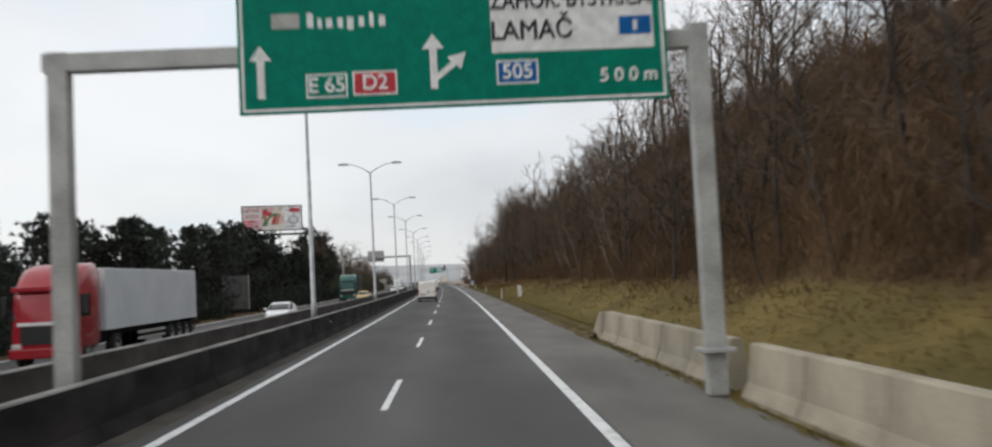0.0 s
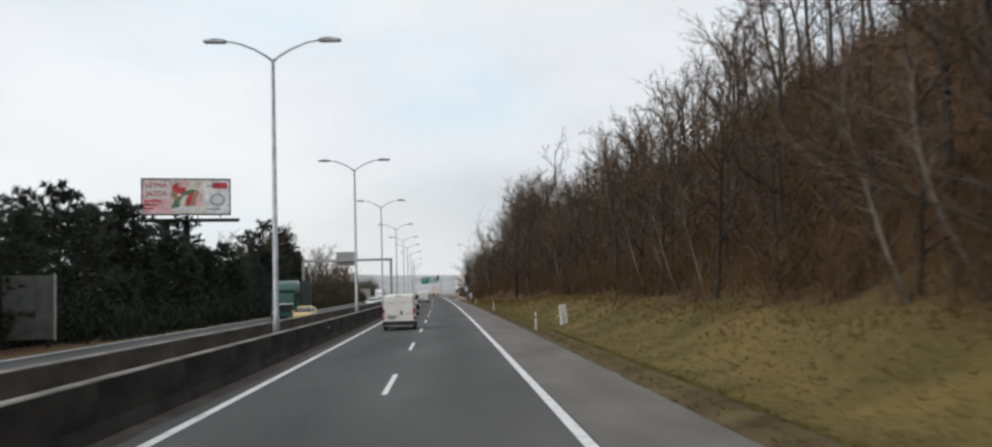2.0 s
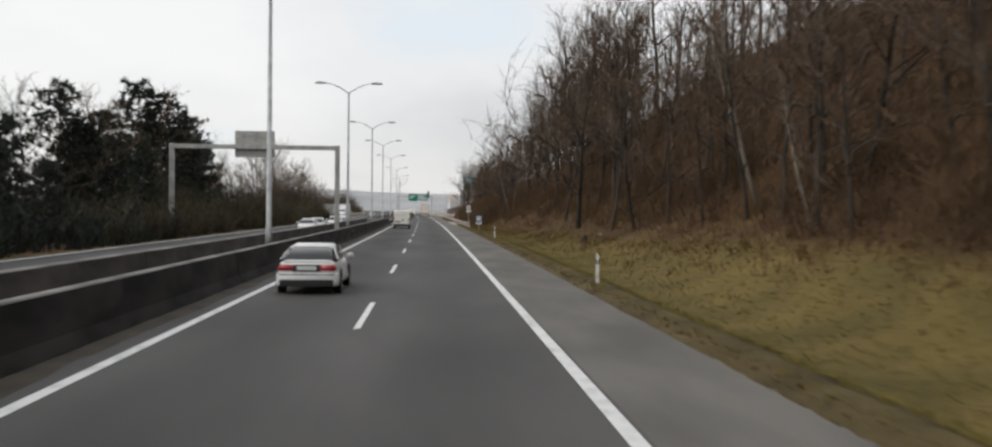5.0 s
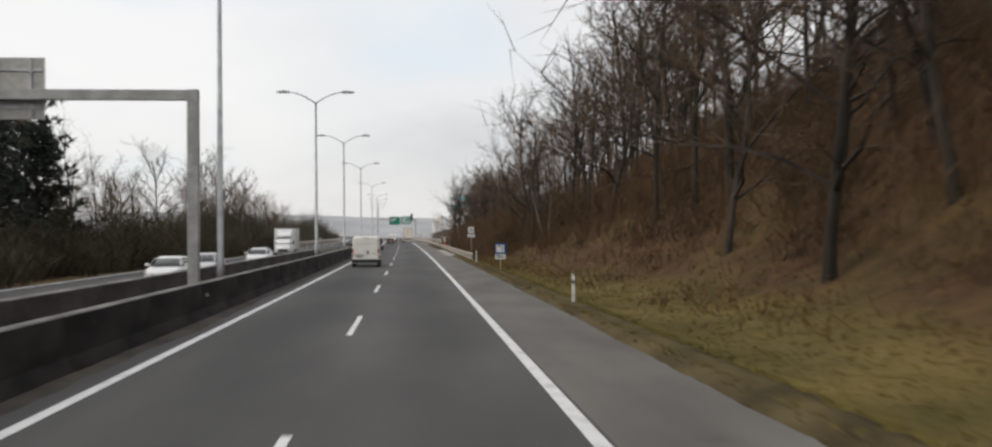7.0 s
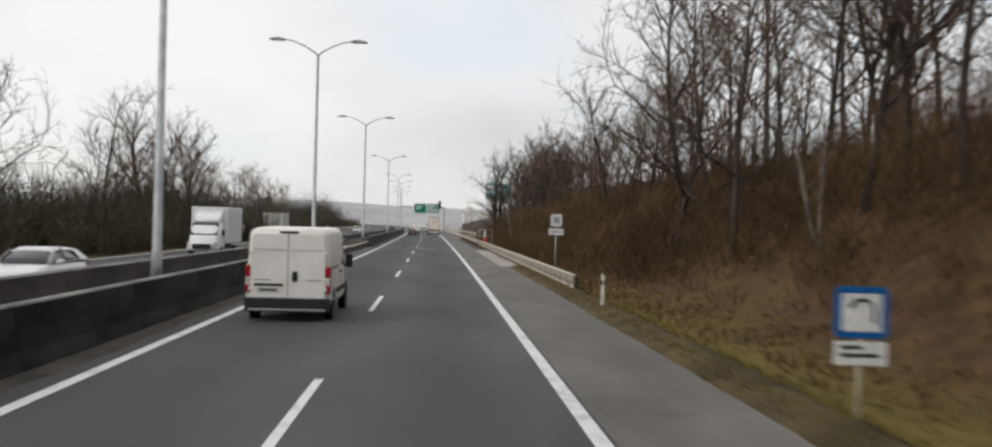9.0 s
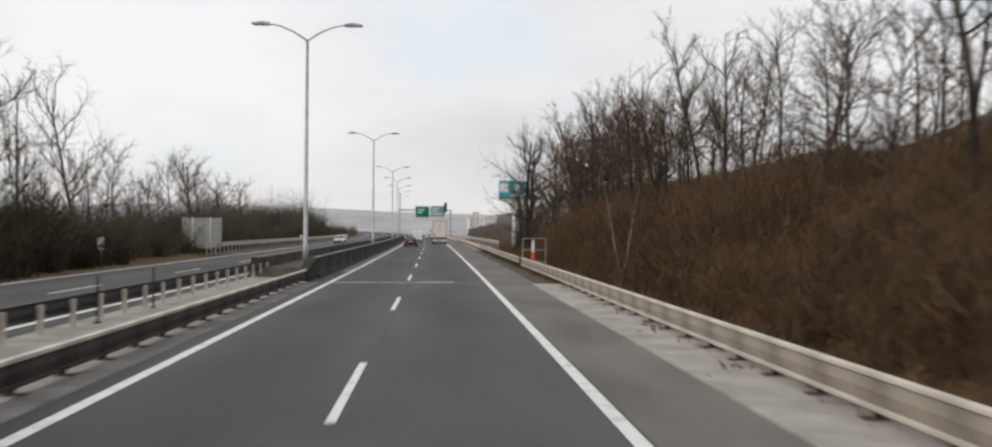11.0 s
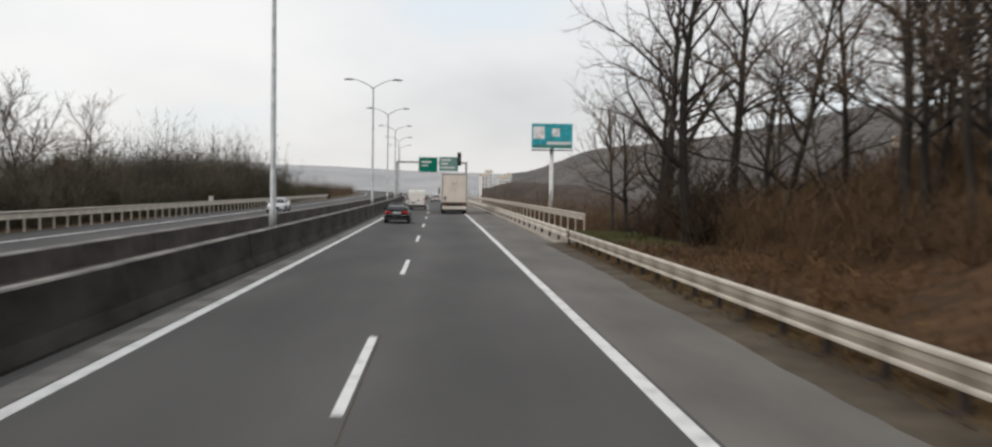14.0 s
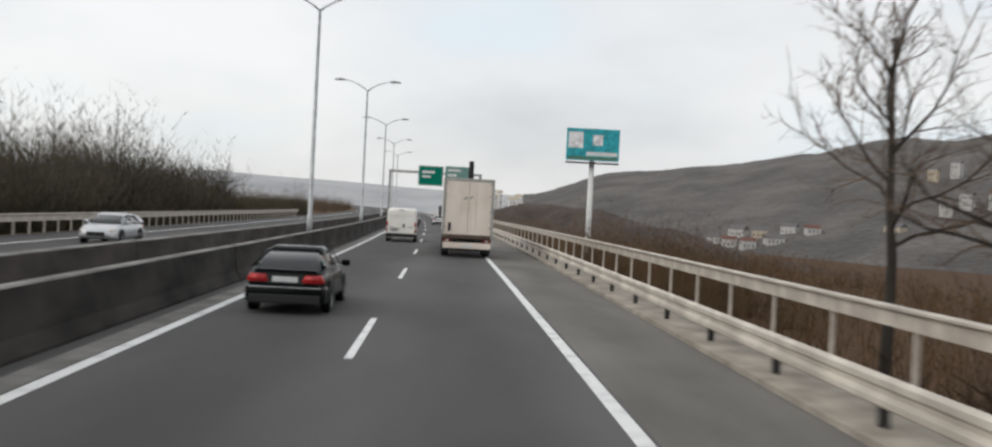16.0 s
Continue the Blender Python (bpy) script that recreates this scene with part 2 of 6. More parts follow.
# the haze before the far hills is put into this pale base colour
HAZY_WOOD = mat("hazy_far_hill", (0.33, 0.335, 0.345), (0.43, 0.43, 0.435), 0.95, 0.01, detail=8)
BARRIER_TOP = mat("pale_barrier_top", (0.14, 0.135, 0.125), (0.27, 0.26, 0.24), 0.9, 1.3, 0.3, 25.0)
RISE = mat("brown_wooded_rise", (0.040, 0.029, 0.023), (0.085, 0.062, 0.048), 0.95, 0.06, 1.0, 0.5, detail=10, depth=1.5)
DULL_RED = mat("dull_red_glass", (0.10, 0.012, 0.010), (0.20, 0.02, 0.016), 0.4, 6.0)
# ridge colour lifted above bare woodland to paint in the distance haze
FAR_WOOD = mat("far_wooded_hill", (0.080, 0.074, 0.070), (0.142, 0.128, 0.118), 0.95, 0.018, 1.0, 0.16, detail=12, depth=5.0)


def plain(name, colour, rough=0.5, metal=0.0, wear=0.12, scale=4.0, glow=0.0, coat=0.0):
    m = mat(name, tuple(c * (1 - wear) for c in colour), tuple(min(1.0, c * (1 + wear)) for c in colour), rough, scale, metal=metal, bump_scale=25.0)
    b = m.node_tree.nodes["Principled BSDF"]
    b.inputs["Coat Weight"].default_value = coat
    if glow:
        b.inputs["Emission Color"].default_value = (*colour, 1)
        b.inputs["Emission Strength"].default_value = glow
    return m


SIGN_GREEN = plain("sign_green", (0.0, 0.185, 0.122), 0.55)
SIGN_WHITE = plain("sign_white", (0.74, 0.74, 0.72), 0.5)
SIGN_BLUE = plain("sign_blue", (0.008, 0.11, 0.33), 0.5)
SIGN_RED = plain("sign_red", (0.52, 0.020, 0.030), 0.45)
for paint in (SIGN_GREEN, SIGN_BLUE):
    paint.node_tree.nodes["Principled BSDF"].inputs["Specular IOR Level"].default_value = 0.12
SIGN_BLACK = plain("sign_black", (0.02, 0.02, 0.02), 0.5)
SIGN_BACK = plain("sign_back", (0.40, 0.39, 0.36), 0.6, 0.2)
GANTRY = plain("gantry_paint", (0.38, 0.38, 0.36), 0.6, 0.2, 0.2, 1.5)
POST_WHITE = plain("post_white", (0.72, 0.71, 0.66), 0.55, 0, 0.2)
POLE_CREAM = plain("cream_post_paint", (0.52, 0.48, 0.34), 0.6, 0, 0.25)
ORANGE = plain("orange_paint", (0.75, 0.10, 0.02), 0.5)
WEB = mat("dull_brown_rail_steel", (0.22, 0.185, 0.148), (0.36, 0.31, 0.255), 0.7, 1.4, 0.1, 30.0, spec=0.3)
RUSTY = mat("sooty_brown_rail_steel", (0.036, 0.028, 0.025), (0.075, 0.060, 0.053), 0.8, 1.2, 0.1, 30.0, spec=0.2)
DARK_STEEL = plain("dark_steel", (0.035, 0.034, 0.034), 0.6, 0.4)
AD_PALE, AD_PINK, AD_RED, AD_TAN, AD_TEAL, AD_GREY, AD_GREEN, AD_CREAM = (plain("advert_" + n, c, 0.5, 0, 0.25, 1.5) for n, c in (
    ("pale", (0.78, 0.77, 0.77)), ("pink", (0.76, 0.47, 0.50)), ("red", (0.55, 0.05, 0.06)), ("tan", (0.42, 0.27, 0.14)),
    ("teal", (0.02, 0.36, 0.42)), ("grey", (0.36, 0.37, 0.40)), ("green", (0.10, 0.20, 0.10)), ("cream", (0.76, 0.69, 0.60))))
CAR_BLACK = plain("black_car_paint", (0.004, 0.005, 0.005), 0.22, 0.0, 0.2, 2.0, coat=0.0)
CAR_BLACK.node_tree.nodes["Principled BSDF"].inputs["Specular IOR Level"].default_value = 0.14
CAR_WHITE = plain("white_car_paint", (0.82, 0.82, 0.81), 0.3, 0, 0.06, 2.0, coat=0.6)
CAR_SILVER = plain("silver_car_paint", (0.58, 0.59, 0.60), 0.3, 0.5, 0.06, 2.0, coat=0.6)
CAR_YELLOW = plain("yellow_car_paint", (0.60, 0.40, 0.08), 0.35, 0, 0.1, 2.0, coat=0.6)
VAN_WHITE = mat("grimy_white_van_paint", (0.86, 0.82, 0.745), (0.95, 0.93, 0.88), 0.4, 1.6, bump_scale=18.0)
TRAILER = mat("dusty_trailer_panel", (0.72, 0.625, 0.535), (0.85, 0.765, 0.68), 0.6, 1.1, bump_scale=20.0, stretch=(1, 1, 0.5))
TARP = mat("pale_grey_tarpaulin", (0.60, 0.63, 0.65), (0.68, 0.70, 0.71), 0.6, 0.5)
TARP_GREEN = mat("dark_green_tarpaulin", (0.006, 0.020, 0.017), (0.014, 0.036, 0.031), 0.6, 0.9)
LORRY_RED = plain("red_lorry_paint", (0.34, 0.010, 0.018), 0.35, 0, 0.12, 2.0, coat=0.6)
LORRY_GREEN = plain("green_lorry_paint", (0.010, 0.085, 0.062), 0.4, 0, 0.12, 2.0, coat=0.4)
GLASS = plain("dark_window_glass", (0.014, 0.018, 0.020), 0.06, 0.0, 0.1, coat=0.5)
RUBBER = plain("tyre_rubber", (0.016, 0.016, 0.016), 0.85)
ALLOY = plain("alloy_rim", (0.42, 0.43, 0.44), 0.35, 0.8)
BLACK_TRIM = plain("black_plastic_trim", (0.016, 0.016, 0.017), 0.6)
TAIL_RED = plain("tail_light_red", (0.34, 0.010, 0.010), 0.2, 0, 0.2, 12.0, coat=0.8)
TAIL_LIT = plain("lit_tail_light", (0.36, 0.010, 0.011), 0.2, 0, 0.35, 9.0, glow=0.06)
TAIL_CLEAR = plain("clear_light_glass", (0.62, 0.55, 0.52), 0.15, 0, 0.2, 12.0, coat=0.8)
PLATE = plain("number_plate", (0.62, 0.63, 0.62), 0.4)
CHROME = plain("chrome_trim", (0.72, 0.72, 0.72), 0.15, 1.0)
# ---- builders ----
def part(name, bm, material, parent=None, label="", smooth=False):
    """Links a bmesh as one mesh object, under a thing or a part when one is given."""
    me = bpy.data.meshes.new(name)
    bm.to_mesh(me)
    bm.free()
    for m in (material if isinstance(material, (list, tuple)) else [material]):
        me.materials.append(m)
    if smooth:
        me.polygons.foreach_set("use_smooth", [True] * len(me.polygons))
    ob = new(name, me)
    if parent is not None:
        ob.parent = parent
    return tagged(ob, label)


def shared(name, me, parent, m=None):
    """One more piece on a mesh that its fellows share."""
    ob = new(name, me)
    ob.parent = parent
    if m is not None:
        ob.matrix_basis = m
    return ob


def empty(name, label="", category="", group="", kind="", m=None):
    ob = new(name)
    ob.empty_display_size = 0.2
    if m is not None:
        ob.matrix_basis = m
    return tagged(ob, label, category, group, kind)


def box(bm, x0, x1, y0, y1, z0, z1, bevel=0.0, index=0):
    made = bmesh.ops.create_cube(bm, size=1.0, matrix=Matrix.Translation(((x0 + x1) / 2, (y0 + y1) / 2, (z0 + z1) / 2)) @ Matrix.Diagonal((x1 - x0, y1 - y0, z1 - z0, 1)))
    vs = made["verts"]
    fs = {f for v in vs for f in v.link_faces}
    for f in fs:
        f.material_index = index
    if bevel:
        es = {e for v in vs for e in v.link_edges}
        bmesh.ops.bevel(bm, geom=list(es), offset=bevel, segments=2, affect="EDGES", profile=0.6)
    return bm


def boxes(*dims, bevel=0.0):
    bm = bmesh.new()
    for d in dims:
        box(bm, *d, bevel=bevel)
    return bm


def tube(bm, pts, radii, sides=8, cap=True):
    """A tapered tube along points."""
    rings = []
    pts = [Vector(p) for p in pts]
    for i, p in enumerate(pts):
        d = (pts[min(i + 1, len(pts) - 1)] - pts[max(i - 1, 0)]).normalized()
        a = d.orthogonal() if abs(d.z) < 0.9 else Vector((1, 0, 0)).cross(d)
        a = a.normalized()
        b = d.cross(a)
        r = radii[i] if isinstance(radii, (list, tuple)) else radii
        rings.append([bm.verts.new(p + (a * math.cos(2 * math.pi * j / sides) + b * math.sin(2 * math.pi * j / sides)) * r) for j in range(sides)])
    for q, w in zip(rings, rings[1:]):
        for j in range(sides):
            bm.faces.new((q[j], q[(j + 1) % sides], w[(j + 1) % sides], w[j]))
    if cap:
        bm.faces.new(rings[0][::-1])
        bm.faces.new(rings[-1])
    return bm


def prism(bm, outline, y0, y1, index=0, axis="y"):
    """An outline in x, z drawn out along y (or in y, z along x)."""
    put = (lambda a, c, d: (a, d, c)) if axis == "y" else (lambda a, c, d: (d, a, c))
    q = [bm.verts.new(put(a, c, y0)) for a, c in outline]
    w = [bm.verts.new(put(a, c, y1)) for a, c in outline]
    fs = [bm.faces.new((q[i], q[(i + 1) % len(q)], w[(i + 1) % len(q)], w[i])) for i in range(len(q))]
    fs += [bm.faces.new(q[::-1]), bm.faces.new(w)]
    for f in fs:
        f.material_index = index
    bmesh.ops.recalc_face_normals(bm, faces=fs)
    return bm


def sweep(profile, s0, s1, step=6.0, closed=False):
    """A profile of (u, z) drawn along the road, with u and s as its texture coordinates."""
    bm = bmesh.new()
    uv = bm.loops.layers.uv.new("uv")
    n = max(1, round((s1 - s0) / step))
    ss = [s0 + (s1 - s0) * i / n for i in range(n + 1)]
    where = {}
    rows = []
    for s in ss:
        row = []
        for u, z in profile:
            v = bm.verts.new(P(s, u, z))
            where[v] = (u, s)
            row.append(v)
        rows.append(row)
    m = len(profile)
    for a, b in zip(rows, rows[1:]):
        for j in range(m if closed else m - 1):
            bm.faces.new((a[j], a[(j + 1) % m], b[(j + 1) % m], b[j]))
    if closed:
        bm.faces.new(rows[0])
        bm.faces.new(rows[-1][::-1])
        bmesh.ops.recalc_face_normals(bm, faces=bm.faces[:])
    for f in bm.faces:
        for l in f.loops:
            l[uv].uv = where[l.vert]
    return bm


def smoothstep(a, b, x):
    x = min(max((x - a) / (b - a), 0.0), 1.0)
    return x * x * (3 - 2 * x)


def lump(x, y, size, seed=0.0):
    return noise.noise(Vector((x / size, y / size, seed)))


# ---- the lie of the land ----
def crest(s):
    """Height of the wooded bank at the right of the road."""
    return 16.3 + 1.9 * smoothstep(92, 120, s) - 2.2 * smoothstep(122, 158, s) - 11.2 * smoothstep(186, 266, s) - 0.8 * smoothstep(340, 375, s) - 4.2 * smoothstep(375, 412, s)


def height(s, u):
    if u > 6.9:
        verge = (1.7 - 0.9 * smoothstep(140, 200, s)) * (1 - smoothstep(255, 300, s)) * smoothstep(8.3, 13.5, u)
        foot = 12.5 - 4.3 * smoothstep(150, 290, s) + 3.5 * smoothstep(362, 380, s)
        width = 10.5 + 12.0 * (1 - smoothstep(150, 280, s))
        z = verge + crest(s) * smoothstep(foot, foot + width, u)
        z += 0.35 * lump(s, u, 7.0) * smoothstep(8, 16, u) + 1.2 * lump(s, u, 40.0, 3.0) * smoothstep(20, 60, u)
        fall = smoothstep(400, 440, s)
        z = z * (1 - fall) - 8.0 * fall * smoothstep(7.4, 14.0, u)
        z -= 10.0 * smoothstep(60, 200, u) * smoothstep(300, 500, s)
        return z - 0.04 * (1 - smoothstep(6.9, 7.6, u))
    if u < -17.55:
        z = 0.3 * lump(s, u, 9.0, 5.0) * smoothstep(-20, -26, u) + 0.6 * smoothstep(-21, -30, u)
        z -= 1.0 * smoothstep(400, 460, s) * smoothstep(-20.5, -27, u)
        return z - 0.1
    return -0.35


def axis_values(near, far_lo, far_hi, grow=1.35):
    out = list(near)
    step = near[-1] - near[-2]
    while out[-1] < far_hi:
        step *= grow
        out.append(out[-1] + step)
    step = near[1] - near[0]
    while out[0] > far_lo:
        step *= grow
        out.insert(0, out[0] - step)
    return out


US = axis_values([-40, -36, -33, -30, -28, -26, -24, -22.5, -21, -20.2, -19.4, -18.6, -17.9, -17.6, -17.5, -12, -4, 4, 6.7, 6.95] + [7.2 + 0.45 * i for i in range(20)] + [16.5 + 1.1 * i for i in range(28)], -2600, 2600)
SS = axis_values([-40 + 2.5 * i for i in range(215)], -2400, 3800)
verts, faces = [], []
for s in SS:
    for u in US:
        p = P(s, u, height(s, u))
        verts.append(p)
w = len(US)
for i in range(len(SS) - 1):
    for j in range(w - 1):
        a = i * w + j
        faces.append((a, a + 1, a + w + 1, a + w))
gm = bpy.data.meshes.new("ground")
gm.from_pydata(verts, [], faces)
gm.polygons.foreach_set("use_smooth", [True] * len(faces))
# how far the soil is covered by leaf litter instead of grass
def litter(s, u):
    if u > 0:
        edge = 13.0 - 1.4 * smoothstep(135, 185, s) - 3.1 * smoothstep(190, 260, s) - 2.5 * smoothstep(255, 300, s) - 0.8 * smoothstep(362, 380, s) + 4.5 * smoothstep(391, 397, s)
        return smoothstep(edge - 1.6, edge + 1.6, u + 1.5 * lump(s, u, 5.0, 9.0)) + 1.3 * max(smoothstep(15.5, 20.0, u), smoothstep(262, 290, s))
    return smoothstep(-17.6, -19.2, u + 0.8 * lump(s, u, 6.0, 2.0))


la = gm.attributes.new("wood", "FLOAT", "POINT")
la.data.foreach_set("value", [litter(s, u) for s in SS for u in US])
gm.materials.append(GROUND)
tagged(new("ground", gm), "grassy verge rising into a slope of brown leaf litter", "ground", kind="structure")

S_END = 1450.0
# ---- carriageways ----
tagged(part("road", sweep([(-4.75, -0.05), (-4.4, 0.0), (0, 0), (3.9, 0.0)], -80, S_END), ASPHALT), "worn dark grey asphalt of a two-lane carriageway", "road", kind="structure")
tagged(part("hard_shoulder", sweep([(3.9, 0.0), (6.35, -0.02), (6.6, -0.05)], -80, S_END), SHOULDER), "paler grey asphalt hard shoulder beside the lanes", "road", kind="structure")
tagged(part("opposite_road", sweep([(-17.75, -0.14), (-17.6, -0.02), (-14, 0.0), (-8.0, 0.0)], -80, 370), ASPHALT), "dark grey asphalt of the oncoming carriageway", "road", kind="structure")
tagged(part("opposite_road", sweep([(-20.4, -0.14), (-20.2, -0.02), (-14, 0.0), (-8.0, 0.0)], 370, S_END), ASPHALT), "dark grey asphalt of the oncoming carriageway on the bridge", "road", kind="structure")
for s0, s1 in ((-80, 287.6), (326.4, S_END)):
    bm = sweep([(-8.05, -0.3), (-7.9, 0.45), (-6.5, 0.5), (-5.2, 0.45), (-4.72, -0.3)], s0, s1)
    s, way = (s1, 1) if s0 < 0 else (s0, -1)
    edge = [[bm.verts.new(P(s + way * f, u, z * (1 - f) - 0.02 * f)) for f in (-0.01, 0.5, 1.0)] for u, z in ((-7.95, 0.3), (-7.5, 0.46), (-6.5, 0.5), (-5.2, 0.45), (-4.75, 0.2))]
    for a, b in zip(edge, edge[1:]):
        for j in range(2):
            bm.faces.new((a[j], b[j], b[j + 1], a[j + 1])[::-way])
    tagged(part("median_strip", bm, SOIL), "dark soil and gravel between the two barriers", "median", kind="structure")


def line(name, u, width, s0, s1, label):
    tagged(part(name, sweep([(u - width / 2, 0.005), (u + width / 2, 0.005)], s0, s1), PAINT), label, "road marking", kind="structure")


line("edge_line", -3.55, 0.22, -80, S_END, "solid worn white edge line")
line("edge_line", 3.73, 0.22, -80, S_END, "solid white line between lane and hard shoulder")
line("edge_line", -8.9, 0.22, -80, S_END, "solid white line of the oncoming carriageway")
line("edge_line", -17.0, 0.22, -80, S_END, "solid white line of the oncoming carriageway")
lanes = empty("lane_line", "broken white line of long dashes between the lanes", "road marking", kind="structure")
dash = part("dash", boxes((-0.07, 0.07, 0, 5.8, 0.001, 0.005)), PAINT, lanes).data
lanes.children[0].matrix_basis = at(-18, 0)
for i in range(40):
    shared("dash", dash, lanes, at(18 * i, 0.0))
olanes = empty("lane_line", "broken white line on the oncoming carriageway", "road marking", kind="structure")
for i in range(35):
    shared("dash", dash, olanes, at(18 * i - 11, -12.9))

def ragged(name, label, category, material, s0, s1, inner, outer, rough, tall=0.05, step=0.4, seed=0.0):
    """A thin bed of dirt along the road whose inner edge wanders; inner and outer are offsets."""
    bm = bmesh.new()
    way = 1 if outer > inner else -1
    rows = []
    for i in range(round((s1 - s0) / step) + 1):
        s = s0 + i * step
        e = inner + rough * (0.5 * lump(s, seed, 0.9, 1.0) + 0.8 * lump(s, seed, 2.7, 2.0) + lump(s, seed, 11.0, 3.0))
        e = min(e, outer - 0.3) if way > 0 else max(e, outer + 0.3)
        rows.append([bm.verts.new(P(s, e + (outer - e) * f, z + (0.4 * tall * lump(s * 1.7, f * 3, 0.8, seed) if 0 < f < 1 else 0.0)))
                     for f, z in ((0.0, -0.03), (0.06, 0.006), (0.3, tall * 0.55), (0.65, tall), (0.9, tall * 0.8), (1.0, -0.25))])
    for a, b in zip(rows, rows[1:]):
        for j in range(5):
            bm.faces.new((a[j], a[j + 1], b[j + 1], b[j])[::way])
    return tagged(part(name, bm, material, smooth=True), label, category, kind="structure")


# ---- median barriers of concrete elements ----
def barrier(name, label, u, s0, s1, material, tall=1.0, wide=0.62, lip=0.2, length=6.0, turn=0.0):
    wall = empty(name, label, "barrier", kind="structure")
    h, gap = wide / 2, 0.035 if material is CONCRETE else 0.012
    bm = bmesh.new()
    prism(bm, [(-h, 0), (h, 0), (h, 0.09), (h * 0.62, 0.34), (lip / 2, tall - 0.03), (lip / 2 - 0.03, tall), (-lip / 2 + 0.03, tall), (-lip / 2, tall - 0.03), (-h * 0.62, 0.34), (-h, 0.09)], gap, length - gap)
    # upward faces near the top take the paler material
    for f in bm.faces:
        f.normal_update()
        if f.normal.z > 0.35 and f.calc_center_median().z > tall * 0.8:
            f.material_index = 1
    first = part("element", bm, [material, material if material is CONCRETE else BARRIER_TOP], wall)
    n = round((s1 - s0) / length)
    for i in range(n):
        m = at(s0 + i * length, u + 0.008 * math.sin(i * 2.3), -0.05, 0.06 * math.sin(i * 1.7))
        if i == 0:
            first.matrix_basis = m
        else:
            shared("element", first.data, wall, m)
    return wall


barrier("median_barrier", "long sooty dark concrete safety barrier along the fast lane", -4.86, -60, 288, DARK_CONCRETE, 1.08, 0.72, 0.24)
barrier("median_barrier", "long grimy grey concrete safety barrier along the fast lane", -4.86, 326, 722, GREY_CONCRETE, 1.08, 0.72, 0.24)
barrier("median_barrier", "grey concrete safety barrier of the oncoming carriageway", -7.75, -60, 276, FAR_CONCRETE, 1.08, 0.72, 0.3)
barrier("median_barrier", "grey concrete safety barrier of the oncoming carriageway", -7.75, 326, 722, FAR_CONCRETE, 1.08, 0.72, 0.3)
ragged("dirt_strip", "line of brown dirt and leaves at the foot of the barrier", "dirt", SOIL, -60, 288, -4.02, -4.62, 0.16, 0.03, 0.6, 4.0)
bm = bmesh.new()
prism(bm, [(0.0, 0.0), (4.0, 0.0), (4.0, 1.07), (3.2, 1.0), (0.5, 0.60), (0.0, 0.52)], -0.24, 0.24, axis="x")
bmesh.ops.bevel(bm, geom=bm.edges[:], offset=0.03, segments=2, affect="EDGES")
part("sloped_end", bm, [GREY_CONCRETE], next(o for o in bpy.data.objects if o.name.startswith("median_barrier") and "grimy" in o["label"])).matrix_basis = at(321.99, -4.86, -0.05)
tagged(part("gutter", sweep([(-4.5, -0.02), (-4.1, 0.004), (-3.7, 0.008)], 333, 720), GUTTER), "pale concrete gutter strip beside the fast lane", "gutter", kind="structure")
tagged(part("median_paving", sweep([(-7.9, 0.04), (-4.65, 0.03), (-4.6, -0.1)], 286, 331), PAVING), "pale paved gap in the median", "paving", kind="structure")
tagged(part("median_paving", sweep([(-4.65, 0.028), (-4.1, 0.02), (-4.03, -0.05)], 286, 321.5), GUTTER), "grey paved strip under the rail of the median gap", "paving", kind="structure")
tagged(part("shoulder_slab", sweep([(5.72, -0.1), (5.74, 0.025), (7.3, 0.04), (7.4, -0.2)], 284, 321, closed=True), PAVING), "pale concrete slab under the guard rail", "paving", kind="structure")
tagged(part("bridge_edge", sweep([(6.45, -0.3), (6.47, 0.06), (7.6, 0.09), (7.75, -0.4)], 396, 720, closed=True), SLAB), "pale concrete kerb slab along the bridge", "kerb", kind="structure")
ragged("dirt_strip", "brown dirt and gravel at the edge of the shoulder", "dirt", DUST, 321, 396, 6.0, 7.4, 0.13, 0.03, 0.5, 7.0)
# ledge in the dark soil colour, fills the gap between the rails
tagged(part("bridge_deck_edge", sweep([(7.7, -1.6), (7.72, -0.75), (10.6, -0.7), (10.7, -1.6)], 402, 720, closed=True), SOIL), "dark ledge between the two rails of the bridge", "bridge", kind="structure")
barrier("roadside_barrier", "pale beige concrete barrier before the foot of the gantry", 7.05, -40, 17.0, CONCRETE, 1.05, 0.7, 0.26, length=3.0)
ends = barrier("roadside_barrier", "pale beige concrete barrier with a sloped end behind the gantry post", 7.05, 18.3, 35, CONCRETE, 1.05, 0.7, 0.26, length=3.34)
bm = bmesh.new()
prism(bm, [(0.0, 0.0), (2.3, 0.0), (2.3, 0.14), (0.3, 1.0), (0.0, 1.05)], -0.3, 0.3, axis="x")
part("sloped_end", bm, CONCRETE, ends).matrix_basis = at(35.0, 7.05, -0.05)
